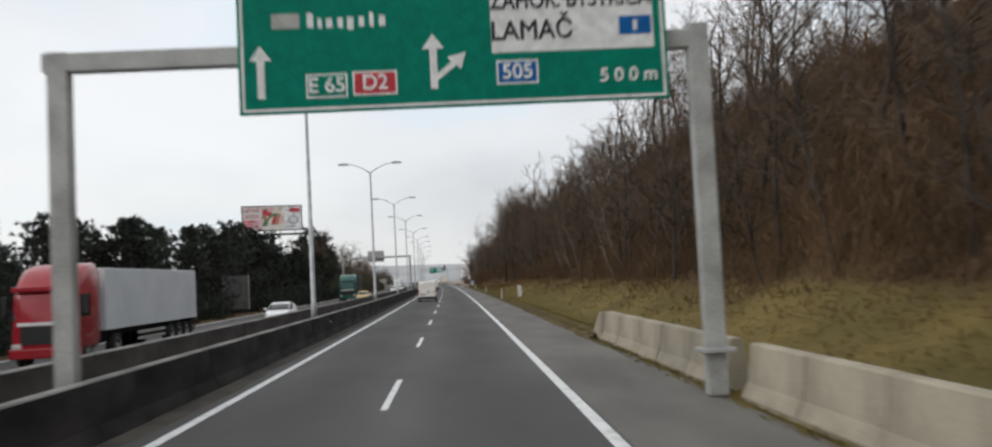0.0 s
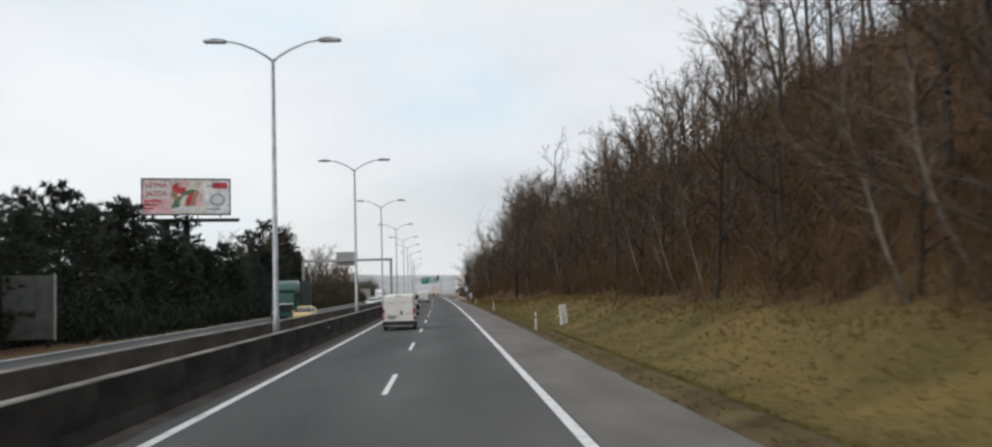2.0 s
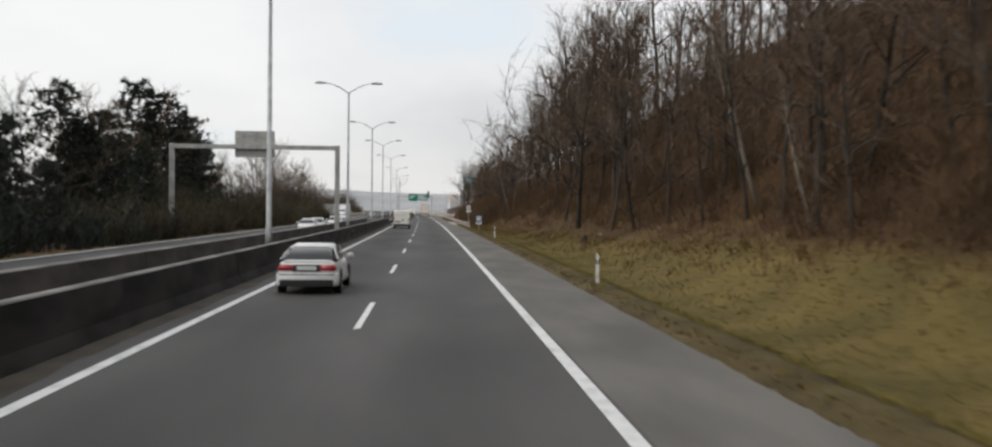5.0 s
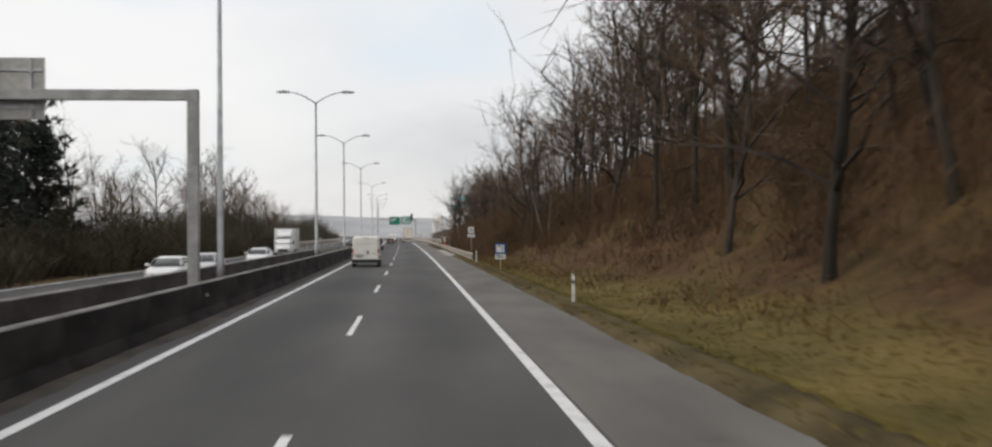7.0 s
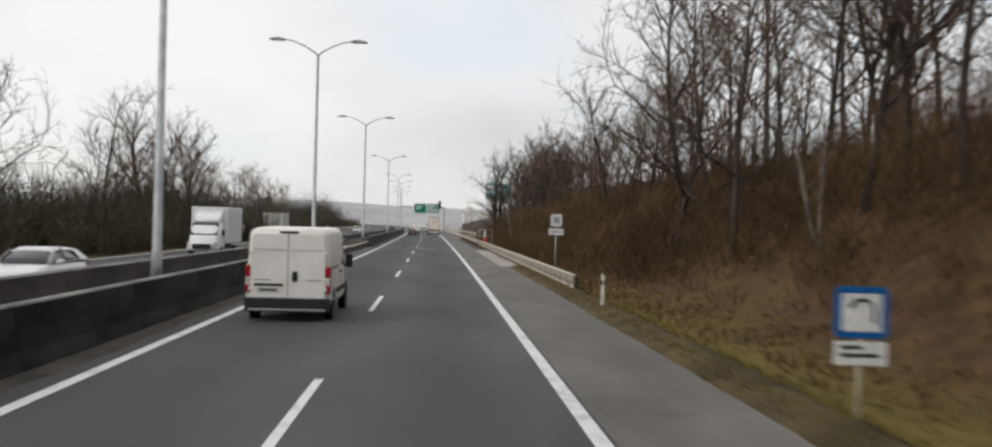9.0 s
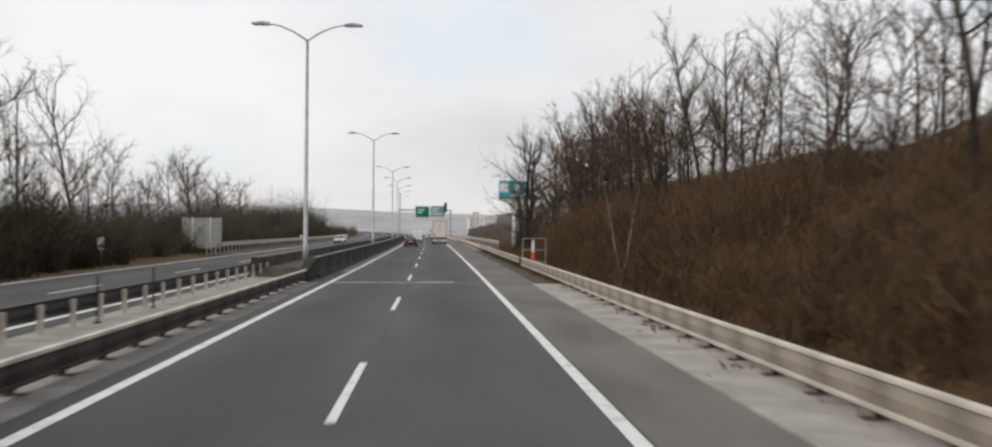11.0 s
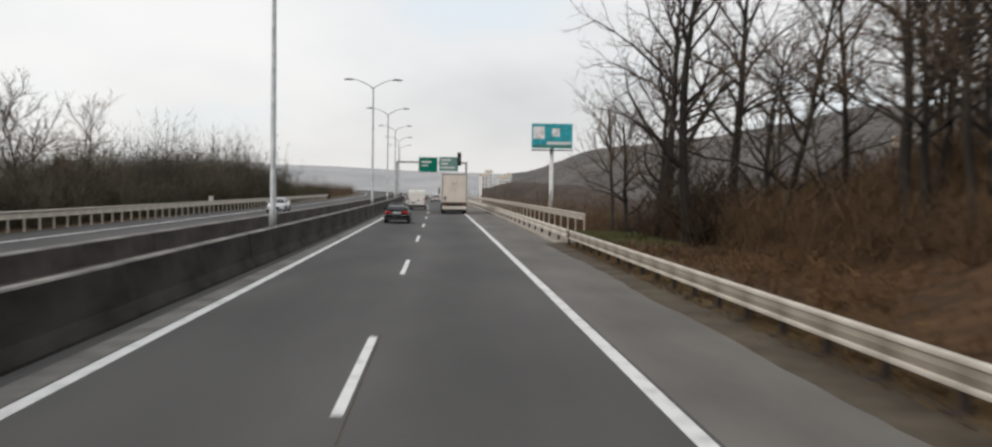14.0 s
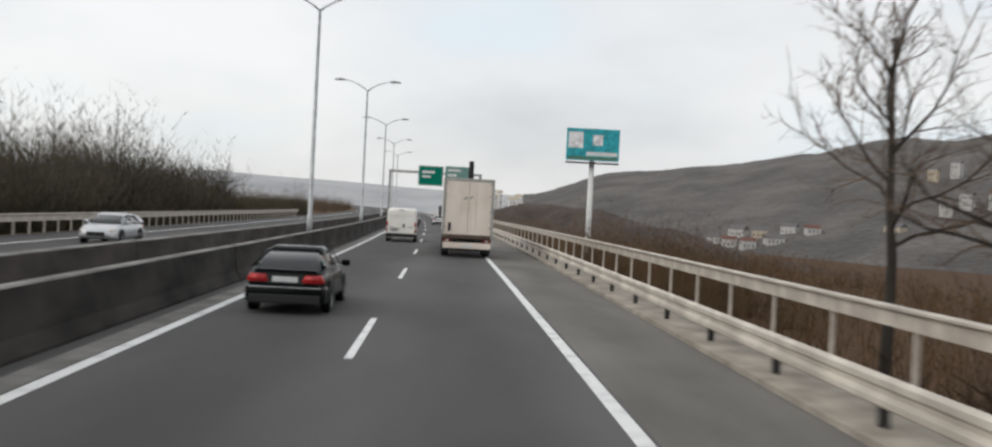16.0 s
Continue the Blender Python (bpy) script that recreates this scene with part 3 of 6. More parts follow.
for s0, s1, u0, u1, joint, label in ((321.55, 322.2, -3.4, 0.5, JOINT, "thin pale joint across the fast lane"), (321.7, 322.9, 0.5, 2.2, JOINT, "worn pale patch beside the joint"),
                                     (322.2, 322.32, 2.5, 5.7, SOIL, "dark open joint groove across lane and shoulder"), (321.1, 322.1, 2.3, 3.6, WORN, "dusty grey strip beside the joint"), (321.3, 322.1, 3.86, 5.7, WORN, "dusty grey strip beside the joint")):
    bm = bmesh.new()
    n = max(4, round((u1 - u0) / 0.3))
    rows = [[bm.verts.new(P(s + 0.12 * min(1.0, s1 - s0) * lump(u0 + i, s, 0.8, 6.0), u0 + (u1 - u0) * i / n, 0.006)) for s in (s0, s1)] for i in range(n + 1)]
    for q, w in zip(rows, rows[1:]):
        bm.faces.new((q[0], w[0], w[1], q[1]))
    tagged(part("expansion_joint", bm, joint), label, "road joint", kind="structure")
ragged("verge_edge", "low ragged ridge of earth and dull grass beside the shoulder", "verge", BERM, 36, 284, 6.27, 7.3, 0.07, 0.16, 0.35, 1.0)
tagged(part("tar_seam", sweep([(0.108, 0.0035), (0.126, 0.0035)], 296, 366, 3.0), KERB), "thin dark tar seam beside the lane line", "road seam", kind="structure")
# small pale plates fixed to the barrier's face
for s in (48.0, 101.3, 204.3):
    plate = empty("barrier_plate", "small pale plate on the face of the sooty concrete barrier", "plate", "plates on the barrier", m=at(s, -4.64, 0.66))
    part("plate", boxes((-0.012, 0.012, -0.17, 0.17, -0.04, 0.04), bevel=0.004), SIGN_BACK, plate)
# short dark cracks in the shoulder
crack = random.Random(12)
for i in range(16):
    s, u = 150 + i * 6.7 + crack.uniform(-2, 2), crack.uniform(4.3, 5.6)
    bm, p, row = bmesh.new(), Vector((0.0, 0.0)), []
    for k in range(7):
        w = 0.018 * (1 - abs(k - 3) / 3.4)
        row.append([bm.verts.new((p.x, p.y + w, 0.004)), bm.verts.new((p.x, p.y - w, 0.004))])
        p = p + Vector((crack.uniform(0.08, 0.2), crack.uniform(-0.06, 0.06)))
    for q, w in zip(row, row[1:]):
        bm.faces.new((q[1], w[1], w[0], q[0]))
    tagged(part("crack", bm, SOIL), "short dark crack in the shoulder asphalt", "road crack", kind="structure").matrix_basis = at(s, u, 0.0, crack.uniform(-25, 25))
# ---- street lamps in the median ----
def street_lamp(m):
    lamp = empty("street_lamp", "tall grey steel street lamp with two curved arms", "street lamp", "street lamps in the median", m=m)
    part("pole", tube(bmesh.new(), [(0, 0, 0.3), (0, 0, 1.5), (0, 0, 1.55), (0, 0, 12.6)], [0.16, 0.15, 0.125, 0.075], 12), GALV, lamp, smooth=True)
    part("base_flange", boxes((-0.22, 0.22, -0.22, 0.22, 0.3, 0.42), bevel=0.02), GALV, lamp)
    for k in (-1, 1):
        part("arm", tube(bmesh.new(), [(0, 0, 12.5), (k * 0.25, 0, 12.72), (k * 0.8, 0, 13.05), (k * 1.5, 0, 13.33), (k * 2.05, 0, 13.42)], [0.055, 0.05, 0.045, 0.04, 0.036], 8), GALV, lamp, smooth=True)
        bm = bmesh.new()
        prism(bm, [(k * 1.95, 13.36), (k * 2.15, 13.33), (k * 2.85, 13.34), (k * 2.98, 13.39), (k * 2.9, 13.46), (k * 2.4, 13.53), (k * 2.0, 13.48)], -0.16, 0.16)
        bmesh.ops.bevel(bm, geom=bm.edges[:], offset=0.03, segments=2, affect="EDGES")
        part("lamp_head", bm, GALV, lamp, "flat elongated grey lamp head")
    return lamp


first_lamp = street_lamp(at(9.0, -5.65))
for s in (49.5, 90.7, 130.7, 168.3, 211.9, 251.2, 285.5, 329.3, 389.9, 451.5, 488, 526, 565, 604):
    copy_thing(first_lamp, at(s, -5.65))
# ---- plants ----
class Soup:
    """Triangles gathered as plain arrays, for twigs and blades."""

    def __init__(self):
        self.v, self.f = [], []

    def rod(self, a, b, ra, rb, sides=3):
        d = b - a
        x = d.orthogonal().normalized()
        y = d.cross(x).normalized()
        n = len(self.v)
        for p, r in ((a, ra), (b, rb)):
            for j in range(sides):
                w = 2 * math.pi * j / sides
                self.v.append(p + (x * math.cos(w) + y * math.sin(w)) * r)
        for j in range(sides):
            k = (j + 1) % sides
            self.f.append((n + j, n + k, n + sides + k, n + sides + j))

    def spike(self, a, b, r):
        """A thin three-sided twig that ends in a point."""
        d = b - a
        x = d.orthogonal().normalized()
        y = d.cross(x).normalized()
        n = len(self.v)
        for j in range(3):
            w = 2 * math.pi * j / 3
            self.v.append(a + (x * math.cos(w) + y * math.sin(w)) * r)
        self.v.append(b)
        self.f += [(n, n + 1, n + 3), (n + 1, n + 2, n + 3), (n + 2, n, n + 3)]

    def blade(self, a, b, w):
        n = len(self.v)
        self.v += [a - w, a + w, b]
        self.f.append((n, n + 1, n + 2))

    def mesh(self, name, material):
        me = bpy.data.meshes.new(name)
        me.from_pydata(self.v, [], self.f)
        me.materials.append(material)
        return me


rnd = random.Random(7)


def wander(d, k):
    return (d + Vector((rnd.uniform(-k, k), rnd.uniform(-k, k), rnd.uniform(-k, k)))).normalized()


def limb(soup, p, d, length, r, steps, bend, lift=0.0, sides=4):
    """A crooked tapering limb; gives back points along it with their direction and radius."""
    out = []
    for i in range(steps):
        q = p + d * (length / steps)
        r1 = r * (1 - 0.75 * (i + 1) / steps)
        r0 = r * (1 - 0.75 * i / steps)
        soup.rod(p, q, r0, r1, sides)
        out.append((q.copy(), d.copy(), r1))
        p = q
        d = wander(d + Vector((0, 0, lift)), bend)
    return out


def bare_tree_meshes(tall, first, spread, limbs, lean, seed, bark=BARK, girth=1.0):
    rnd.seed(seed)
    wood, crown = Soup(), Soup()
    d = Vector((lean * rnd.uniform(-1, 1), lean * rnd.uniform(-1, 1), 1)).normalized()
    r = (0.011 * tall + 0.02) * girth
    spine = [(Vector((0, 0, -0.5)), d, r * 1.3)]
    p, steps = Vector((0, 0, -0.5)), 9
    for i in range(steps):
        q = p + d * ((tall * 0.86 + 0.5) / steps)
        wood.rod(p, q, r * (1.25 if i == 0 else 1) * (1 - 0.085 * i), r * (1 - 0.085 * (i + 1)), 7)
        p = q
        spine.append((q.copy(), d.copy(), r * (1 - 0.085 * (i + 1))))
        d = wander(d, 0.10)
        d = (d + Vector((0, 0, 0.12))).normalized()
    for k in range(limbs):
        h = first + (1 - first) * (k + rnd.random()) / limbs
        j = min(int(h * steps), steps)
        q, dd, rr = spine[j]
        q = q + dd * (rnd.random() - 0.5) * tall / steps
        w = k * 2.4 + rnd.uniform(-0.5, 0.5)
        up = 0.55 + 0.9 * (h - first) / (1 - first)
        b = Vector((math.cos(w), math.sin(w), up)).normalized()
        ln = tall * spread * (1.15 - 0.6 * h) * rnd.uniform(0.75, 1.2)
        for n1, (q1, d1, r1) in enumerate(limb(wood, q, b, ln, max(rr * 0.6, 0.055 * girth), 5, 0.42, 0.12)):
            for _ in range(2 if n1 else 1):
                e = wander(d1, 0.75)
                e.z += 0.15
                l2 = ln * rnd.uniform(0.28, 0.48)
                for q2, d2, r2 in limb(crown, q1, e.normalized(), l2, max(r1 * 0.6, 0.026), 3, 0.42, 0.06, 3):
                    for _ in range(2):
                        g = wander(d2, 0.8)
                        l3 = l2 * rnd.uniform(0.3, 0.6)
                        tip = q2 + g * l3
                        crown.blade(q2, tip, g.orthogonal().normalized() * 0.017)
                        mid = q2.lerp(tip, rnd.uniform(0.3, 0.7))
                        e2 = wander(g, 0.8)
                        crown.blade(mid, mid + e2 * l3 * 0.7, e2.orthogonal().normalized() * 0.012)
    return wood.mesh("trunk", bark), crown.mesh("crown", TWIG)


BARE = [bare_tree_meshes(*a, i + 1) for i, a in enumerate((
    (15.0, 0.42, 0.34, 13, 0.06), (13.0, 0.34, 0.38, 13, 0.12), (16.5, 0.50, 0.30, 12, 0.05), (11.5, 0.28, 0.42, 13, 0.16),
    (14.0, 0.38, 0.36, 13, 0.22), (9.0, 0.22, 0.44, 12, 0.15), (17.0, 0.46, 0.33, 14, 0.10), (14.5, 0.24, 0.46, 16, 0.12)))]
LIGHT = [bare_tree_meshes(*a, 40 + i) for i, a in enumerate(((15.0, 0.42, 0.34, 6, 0.06), (12.5, 0.32, 0.40, 6, 0.14), (16.5, 0.48, 0.30, 6, 0.08), (10.0, 0.25, 0.42, 6, 0.15)))]


def pine_meshes(tall, seed):
    rnd.seed(100 + seed)
    wood, crown = Soup(), Soup()
    p, d = Vector((0, 0, -0.3)), Vector((0, 0, 1))
    for i in range(6):
        q = p + d * (tall / 6)
        wood.rod(p, q, 0.2 * (1 - i / 7), 0.2 * (1 - (i + 1) / 7), 6)
        p, d = q, wander(d + Vector((0, 0, 0.4)), 0.06)
    n = 70
    for k in range(n):
        h = 0.03 + 0.97 * (k + rnd.random()) / n
        w = k * 2.4 + rnd.uniform(-0.4, 0.4)
        reach = tall * 0.36 * (1.12 - h) ** 0.6 * rnd.uniform(0.6, 1.2)
        b = Vector((math.cos(w), math.sin(w), rnd.uniform(0.0, 0.45))).normalized()
        root = Vector((0, 0, tall * h))
        wood.rod(root, root + b * reach, 0.045, 0.015)
        for j in range(6):
            c = root + b * reach * (0.3 + 0.75 * j / 5) + Vector((rnd.uniform(-0.3, 0.3), rnd.uniform(-0.3, 0.3), rnd.uniform(-0.1, 0.35)))
            for _ in range(11):
                g = wander(b * 0.4 + Vector((0, 0, 0.35)), 1.1)
                crown.blade(c, c + g * rnd.uniform(0.3, 0.62), g.orthogonal().normalized() * rnd.uniform(0.05, 0.10))
    return wood.mesh("trunk", BARK), crown.mesh("crown", NEEDLE)


PINES = [pine_meshes(h, i) for i, h in enumerate((9.5, 8.0, 10.5))]


def plant(name, label, category, group, meshes, s, u, size, turn, z=None):
    ob = empty(name, label, category, group, m=Matrix.Translation(P(s, u, height(s, u) if z is None else z)) @ Matrix.Rotation(turn, 4, "Z"))
    for part_name, me in zip(("trunk", "crown"), meshes):
        shared(part_name, me, ob, Matrix.Diagonal((size, size, size, 1)))
    return ob


def woodland(name, label, spots):
    """Many lighter trees as one mesh: spots of (index, s, u, size, turn)."""
    vs, fs, ms, n = [], [], [], 0
    for k, s, u, size, turn in spots:
        base = np.array(P(s, u, height(s, u)))
        c, q = math.cos(turn) * size, math.sin(turn) * size
        for slot, me in enumerate(LIGHT[k]):
            v = np.empty(len(me.vertices) * 3, np.float32)
            me.vertices.foreach_get("co", v)
            v = v.reshape(-1, 3)
            vs.append(np.column_stack((v[:, 0] * c - v[:, 1] * q, v[:, 0] * q + v[:, 1] * c, v[:, 2] * size)) + base)
            for p in me.polygons:
                fs.append([i + n for i in p.vertices])
            ms += [slot] * len(me.polygons)
            n += len(v)
    me = bpy.data.meshes.new(name)
    me.from_pydata(np.concatenate(vs).tolist(), [], fs)
    me.materials.append(BARK)
    me.materials.append(TWIG)
    me.polygons.foreach_set("material_index", ms)
    return tagged(new(name, me), label, "woodland", kind="stuff")


pick = random.Random(21)
back = []
# front rows of the wooded bank, thinning out where the bank drops away
for row, (u0, gap) in enumerate(((14.2, 5.0), (17.5, 4.7), (21.5, 5.0), (26.5, 5.6), (32.0, 6.6))):
    s = 8.0 + row
    while s < 388 - row * 3:
        u = u0 + 1.2 * smoothstep(190, 240, s) + 1.0 * smoothstep(300, 330, s) - 2.8 * smoothstep(248, 256, s) * (1 - smoothstep(270, 277, s)) + pick.uniform(-1.4, 1.4)
        k = pick.choice((0, 1, 3, 4, 5) if s < 190 else (7, 4, 1, 7, 0, 3, 6))
        small = s < 175 and row == 0
        size = pick.uniform(0.62, 0.9) if small else pick.uniform(0.85, 1.12)
        size *= 1 - 0.42 * smoothstep(271, 279, s) * (1 - 0.32 * smoothstep(346, 372, s)) - 0.09 * smoothstep(120, 140, s) * (1 - smoothstep(180, 200, s)) - 0.09 * smoothstep(160, 172, s) * (1 - smoothstep(180, 200, s)) - (0.0 if row < 2 else 0.05) * (1 - smoothstep(185, 215, s))
        if 246 < s < 279:
            k, size = pick.choice((7, 1, 7, 4)), size * 0.92
        if row < 2:
            plant("tree", "bare brown deciduous tree with fine twigs on the bank", "tree", "bare trees on the bank", BARE[k], s, u, size, pick.uniform(0, 6.28))
        else:
            if s > 190 or pick.random() < 0.85:
                back.append((pick.randrange(4), s, u, size, pick.uniform(0, 6.28)))
        s += gap * pick.uniform(0.75, 1.35) * (1.0 if s < 300 else 1.15)
back += [(i % 4, 254 + 2.1 * i + pick.uniform(-1, 1), pick.uniform(18, 31), pick.uniform(0.8, 0.98), pick.uniform(0, 6.28)) for i in range(18)]
back = [tree for i, tree in enumerate(back) if tree[1] > 85 or tree[2] < 24 or i % 2]
woodland("woodland", "bare brown trees further up the wooded bank", back)
for s, u, k, size in ((238, 19, 7, 0.85), (242, 22, 4, 0.9), (246, 18, 1, 0.94), (249, 23, 7, 0.85), (253, 19.5, 0, 0.9), (257, 22, 7, 0.88), (261, 18.5, 4, 0.86), (356, 15.0, 7, 0.72), (362, 17.5, 4, 0.76), (369, 15.5, 7, 0.72), (376, 18.0, 1, 0.8)):
    plant("tree", "bare brown deciduous tree with a broad crown on the bank", "tree", "bare trees on the bank", BARE[k], s, u, size, pick.uniform(0, 6.28))
# tall thick trees at the end of the bank
OLD = [bare_tree_meshes(16.0, 0.36, 0.40, 15, 0.10, 71, DARK_BARK, 1.7), bare_tree_meshes(17.0, 0.45, 0.36, 14, 0.16, 72, DARK_BARK, 1.6), bare_tree_meshes(17.0, 0.62, 0.36, 13, 0.05, 74, DARK_BARK, 1.25)]
for s, u, k, size in ((396.6, 13.0, 0, 0.95), (400.5, 16.0, 1, 0.9), (404.8, 13.5, 1, 0.92), (409, 14.2, 0, 0.78), (417.6, 14.2, 1, 0.72), (421.0, 18.0, 0, 0.78), (427, 14.6, 2, 0.97)):
    plant("tree", "tall bare dark tree with a thick forked trunk", "tree", "bare trees on the bank", OLD[k], s, u, size, pick.uniform(0, 6.28))
for s, u, k, size in ((388, 14.4, 7, 0.9), (400, 18.5, 4, 0.8)):
    plant("tree", "tall bare forked tree at the end of the bank", "tree", "bare trees on the bank", BARE[k], s, u, size, pick.uniform(0, 6.28))
STOUT = [bare_tree_meshes(13.5, 0.40, 0.40, 14, 0.14, 81, DARK_BARK, 1.35), bare_tree_meshes(12.5, 0.30, 0.44, 14, 0.22, 82, DARK_BARK, 1.25)]
stout = random.Random(33)
for i in range(18):
    s = 330 + i * 3.6 + stout.uniform(-1.2, 1.2)
    plant("tree", "crooked dark-barked bare tree on the low bank", "tree", "bare trees on the bank", STOUT[i % 2], s, 13.4 + 7.5 * stout.random() ** 1.4 + 1.5 * smoothstep(345, 365, s), stout.uniform(0.62, 0.80) * (0.82 + 0.22 * smoothstep(345, 372, s)), stout.uniform(0, 6.28))
for i in range(9):
    s = 367 + i * 2.9 + stout.uniform(-1.0, 1.0)
    plant("tree", "slender dark bare tree with an upright crown on the low bank", "tree", "bare trees on the bank", (STOUT[0], OLD[2], STOUT[1], OLD[1])[i % 4], s, 15.5 + 8.0 * stout.random(), stout.uniform(0.72, 0.86), stout.uniform(0, 6.28))


def leaning_tree_meshes(tall, lean, seed):
    """A slim pale trunk that leans towards the road, with a few thin limbs."""
    rnd.seed(seed)
    wood, crown = Soup(), Soup()
    p, d, r = Vector((0, 0, -0.4)), Vector((-lean, rnd.uniform(-0.15, 0.15), 1)).normalized(), 0.012 * tall + 0.03
    for i in range(8):
        q = p + d * (tall + 0.4) / 8
        wood.rod(p, q, r * (1 - 0.1 * i), r * (1 - 0.1 * (i + 1)), 7)
        if i > 2:
            for _ in range(2):
                e = wander(d + Vector((0, 0, 0.2)), 0.8)
                for q2, d2, r2 in limb(wood, q, e, tall * 0.24, 0.03, 3, 0.35, 0.1, 3):
                    for _ in range(4):
                        crown.spike(q2, q2 + wander(d2, 0.9) * rnd.uniform(0.4, 0.9), 0.012)
        p, d = q, wander(d + Vector((0, 0, 0.08)), 0.07)
    return wood.mesh("trunk", BIRCH), crown.mesh("crown", TWIG)


PALE = [leaning_tree_meshes(7.0, 0.42, 60), leaning_tree_meshes(6.0, 0.55, 61), leaning_tree_meshes(8.0, 0.25, 62)]
for s, u, k, size, turn in ((70.5, 14.3, 1, 0.85, 10), (73.2, 13.7, 0, 0.75, -15), (95.3, 14.2, 0, 0.6, 8), (100.3, 14.0, 0, 0.66, -10), (102.4, 14.3, 1, 0.6, 12), (110.0, 14.2, 2, 0.5, 30), (157, 14.6, 2, 0.6, -20), (168, 16.5, 0, 1.0, 5), (176, 18.5, 2, 0.9, 0),
                            (250, 12.0, 2, 0.6, 60), (250.8, 12.2, 0, 0.5, -120), (317.6, 9.3, 2, 0.50, 80), (317.9, 9.3, 2, 0.46, -95)):
    plant("tree", "leaning tree with a pale bare trunk among the brush", "tree", "pale-barked trees on the bank", PALE[k], s, u, size, radians(turn))
# pines along the far side
s = 6.0
while s < 196:
    for u0 in (-24.0, -28.5):
        plant("pine", "dark green pine with a ragged crown", "tree", "pines along the oncoming carriageway", PINES[pick.randrange(3)], s + pick.uniform(-2, 2), u0 + pick.uniform(-1.5, 1.5), pick.uniform(0.66, 0.92) - 0.12 * smoothstep(40, 52, s) + 0.17 * smoothstep(75, 95, s) + 0.08 * smoothstep(110, 145, s) - 0.26 * smoothstep(155, 180, s), pick.uniform(0, 6.28))
    s += pick.uniform(3.4, 5.2)
for s, u, size in ((201, -25, 1.05), (208, -29, 1.1), (206, -24, 0.95), (213, -27, 1.05), (219, -31, 1.05), (215, -24.5, 0.8), (234, -27.5, 1.3), (238, -31, 1.45), (242, -26.5, 1.25), (247, -29, 1.4), (252, -33, 1.5), (257, -28.5, 1.3), (263, -31.5, 1.35)):
    plant("pine", "dark green pine with a ragged crown", "tree", "pines along the oncoming carriageway", PINES[pick.randrange(3)], s, u, size, pick.uniform(0, 6.28))
# bare trees of the far side
side = []
for i in range(66):
    s = 198 + i * 5.4 + pick.uniform(-3, 3)
    side.append((pick.choice((1, 3, 3, 0)), s, -27 - 10 * pick.random(), pick.uniform(0.6, 0.98) * (1.0 - 0.35 * smoothstep(340, 420, s)), pick.uniform(0, 6.28)))
woodland("woodland", "bare grey-brown trees beyond the oncoming carriageway", side)
for s, u, k, size in ((202, -25, 3, 1.0), (214, -27, 1, 0.9), (226, -30, 5, 1.0), (236, -29, 7, 1.0), (245, -32, 0, 1.0), (258, -27, 7, 0.9), (288, -27, 7, 0.86), (330, -28, 7, 1.04), (336, -30, 3, 1.15), (322, -31, 3, 0.95), (326, -26, 5, 1.25), (334, -25.5, 5, 1.35),
                      (275, -32, 3, 0.8), (283, -29, 5, 1.0), (292, -33, 3, 0.85), (205, -31, 0, 0.8), (304, -36, 5, 0.7), (376, -33.5, 7, 1.2), (352, -36, 6, 0.8),
                      (365, -34, 3, 0.85), (372, -31, 5, 0.95), (380, -36, 1, 0.75), (398, -33, 5, 0.9), (412, -36, 3, 0.8), (436, -33, 5, 0.95), (401, -28, 7, 0.8), (406, -32, 3, 1.0), (411, -29, 7, 0.78), (418, -33, 1, 0.9), (423, -29, 5, 1.1), (429, -34, 7, 0.85), (441, -31, 3, 0.95), (391, -35, 0, 0.8), (470, -38, 3, 0.7)):
    plant("tree", "bare grey-brown tree beyond the oncoming carriageway", "tree", "bare trees beyond the oncoming carriageway", BARE[k], s, u, size, pick.uniform(0, 6.28))


def thicket(name, label, count, where, tall, material, stems=26, seed=1, reach=0.55, thick=1.0):
    """Rounded clumps of brush as one mesh: canes from the root, and twigs that branch from them."""
    r = random.Random(seed)
    soup = Soup()
    for _ in range(count):
        s, u = where(r)
        base = P(s, u, height(s, u) - 0.1)
        h = r.uniform(*tall) * r.choice((0.6, 0.8, 1.0, 1.0)) * (0.88 + 0.75 * lump(s, u, 7.0, seed))
        canes = []
        for i in range(max(4, stems // 5)):
            w, k = r.uniform(0, 6.28), r.uniform(0.05, 0.15 + 0.7 * reach)
            d = Vector((math.cos(w) * k, math.sin(w) * k, 1)).normalized()
            a = base + Vector((r.uniform(-0.5, 0.5), r.uniform(-0.5, 0.5), 0.0))
            b = a + d * h * r.uniform(0.45, 0.9) * (1.05 - 0.35 * k)
            canes.append((a, b, d))
            soup.blade(a, b, d.cross(Vector((r.uniform(-1, 1), r.uniform(-1, 1), 0.1))).normalized() * r.uniform(0.02, 0.034) * thick)
        for i in range(stems - len(canes)):
            a, b, d = r.choice(canes)
            p = a.lerp(b, r.random() ** 0.6)
            v = r.uniform(0, 6.28)
            d = (d * 0.6 + Vector((math.cos(v) * 0.8, math.sin(v) * 0.8, r.uniform(-0.1, 0.9)))).normalized()
            q = p + d * min(h * r.uniform(0.18, 0.42), r.uniform(0.5, 1.3))
            soup.blade(p, q, d.cross(Vector((r.uniform(-1, 1), r.uniform(-1, 1), 0.1))).normalized() * r.uniform(0.014, 0.034) * thick)
    return tagged(new(name, soup.mesh(name, material)), label, "brush", kind="stuff")


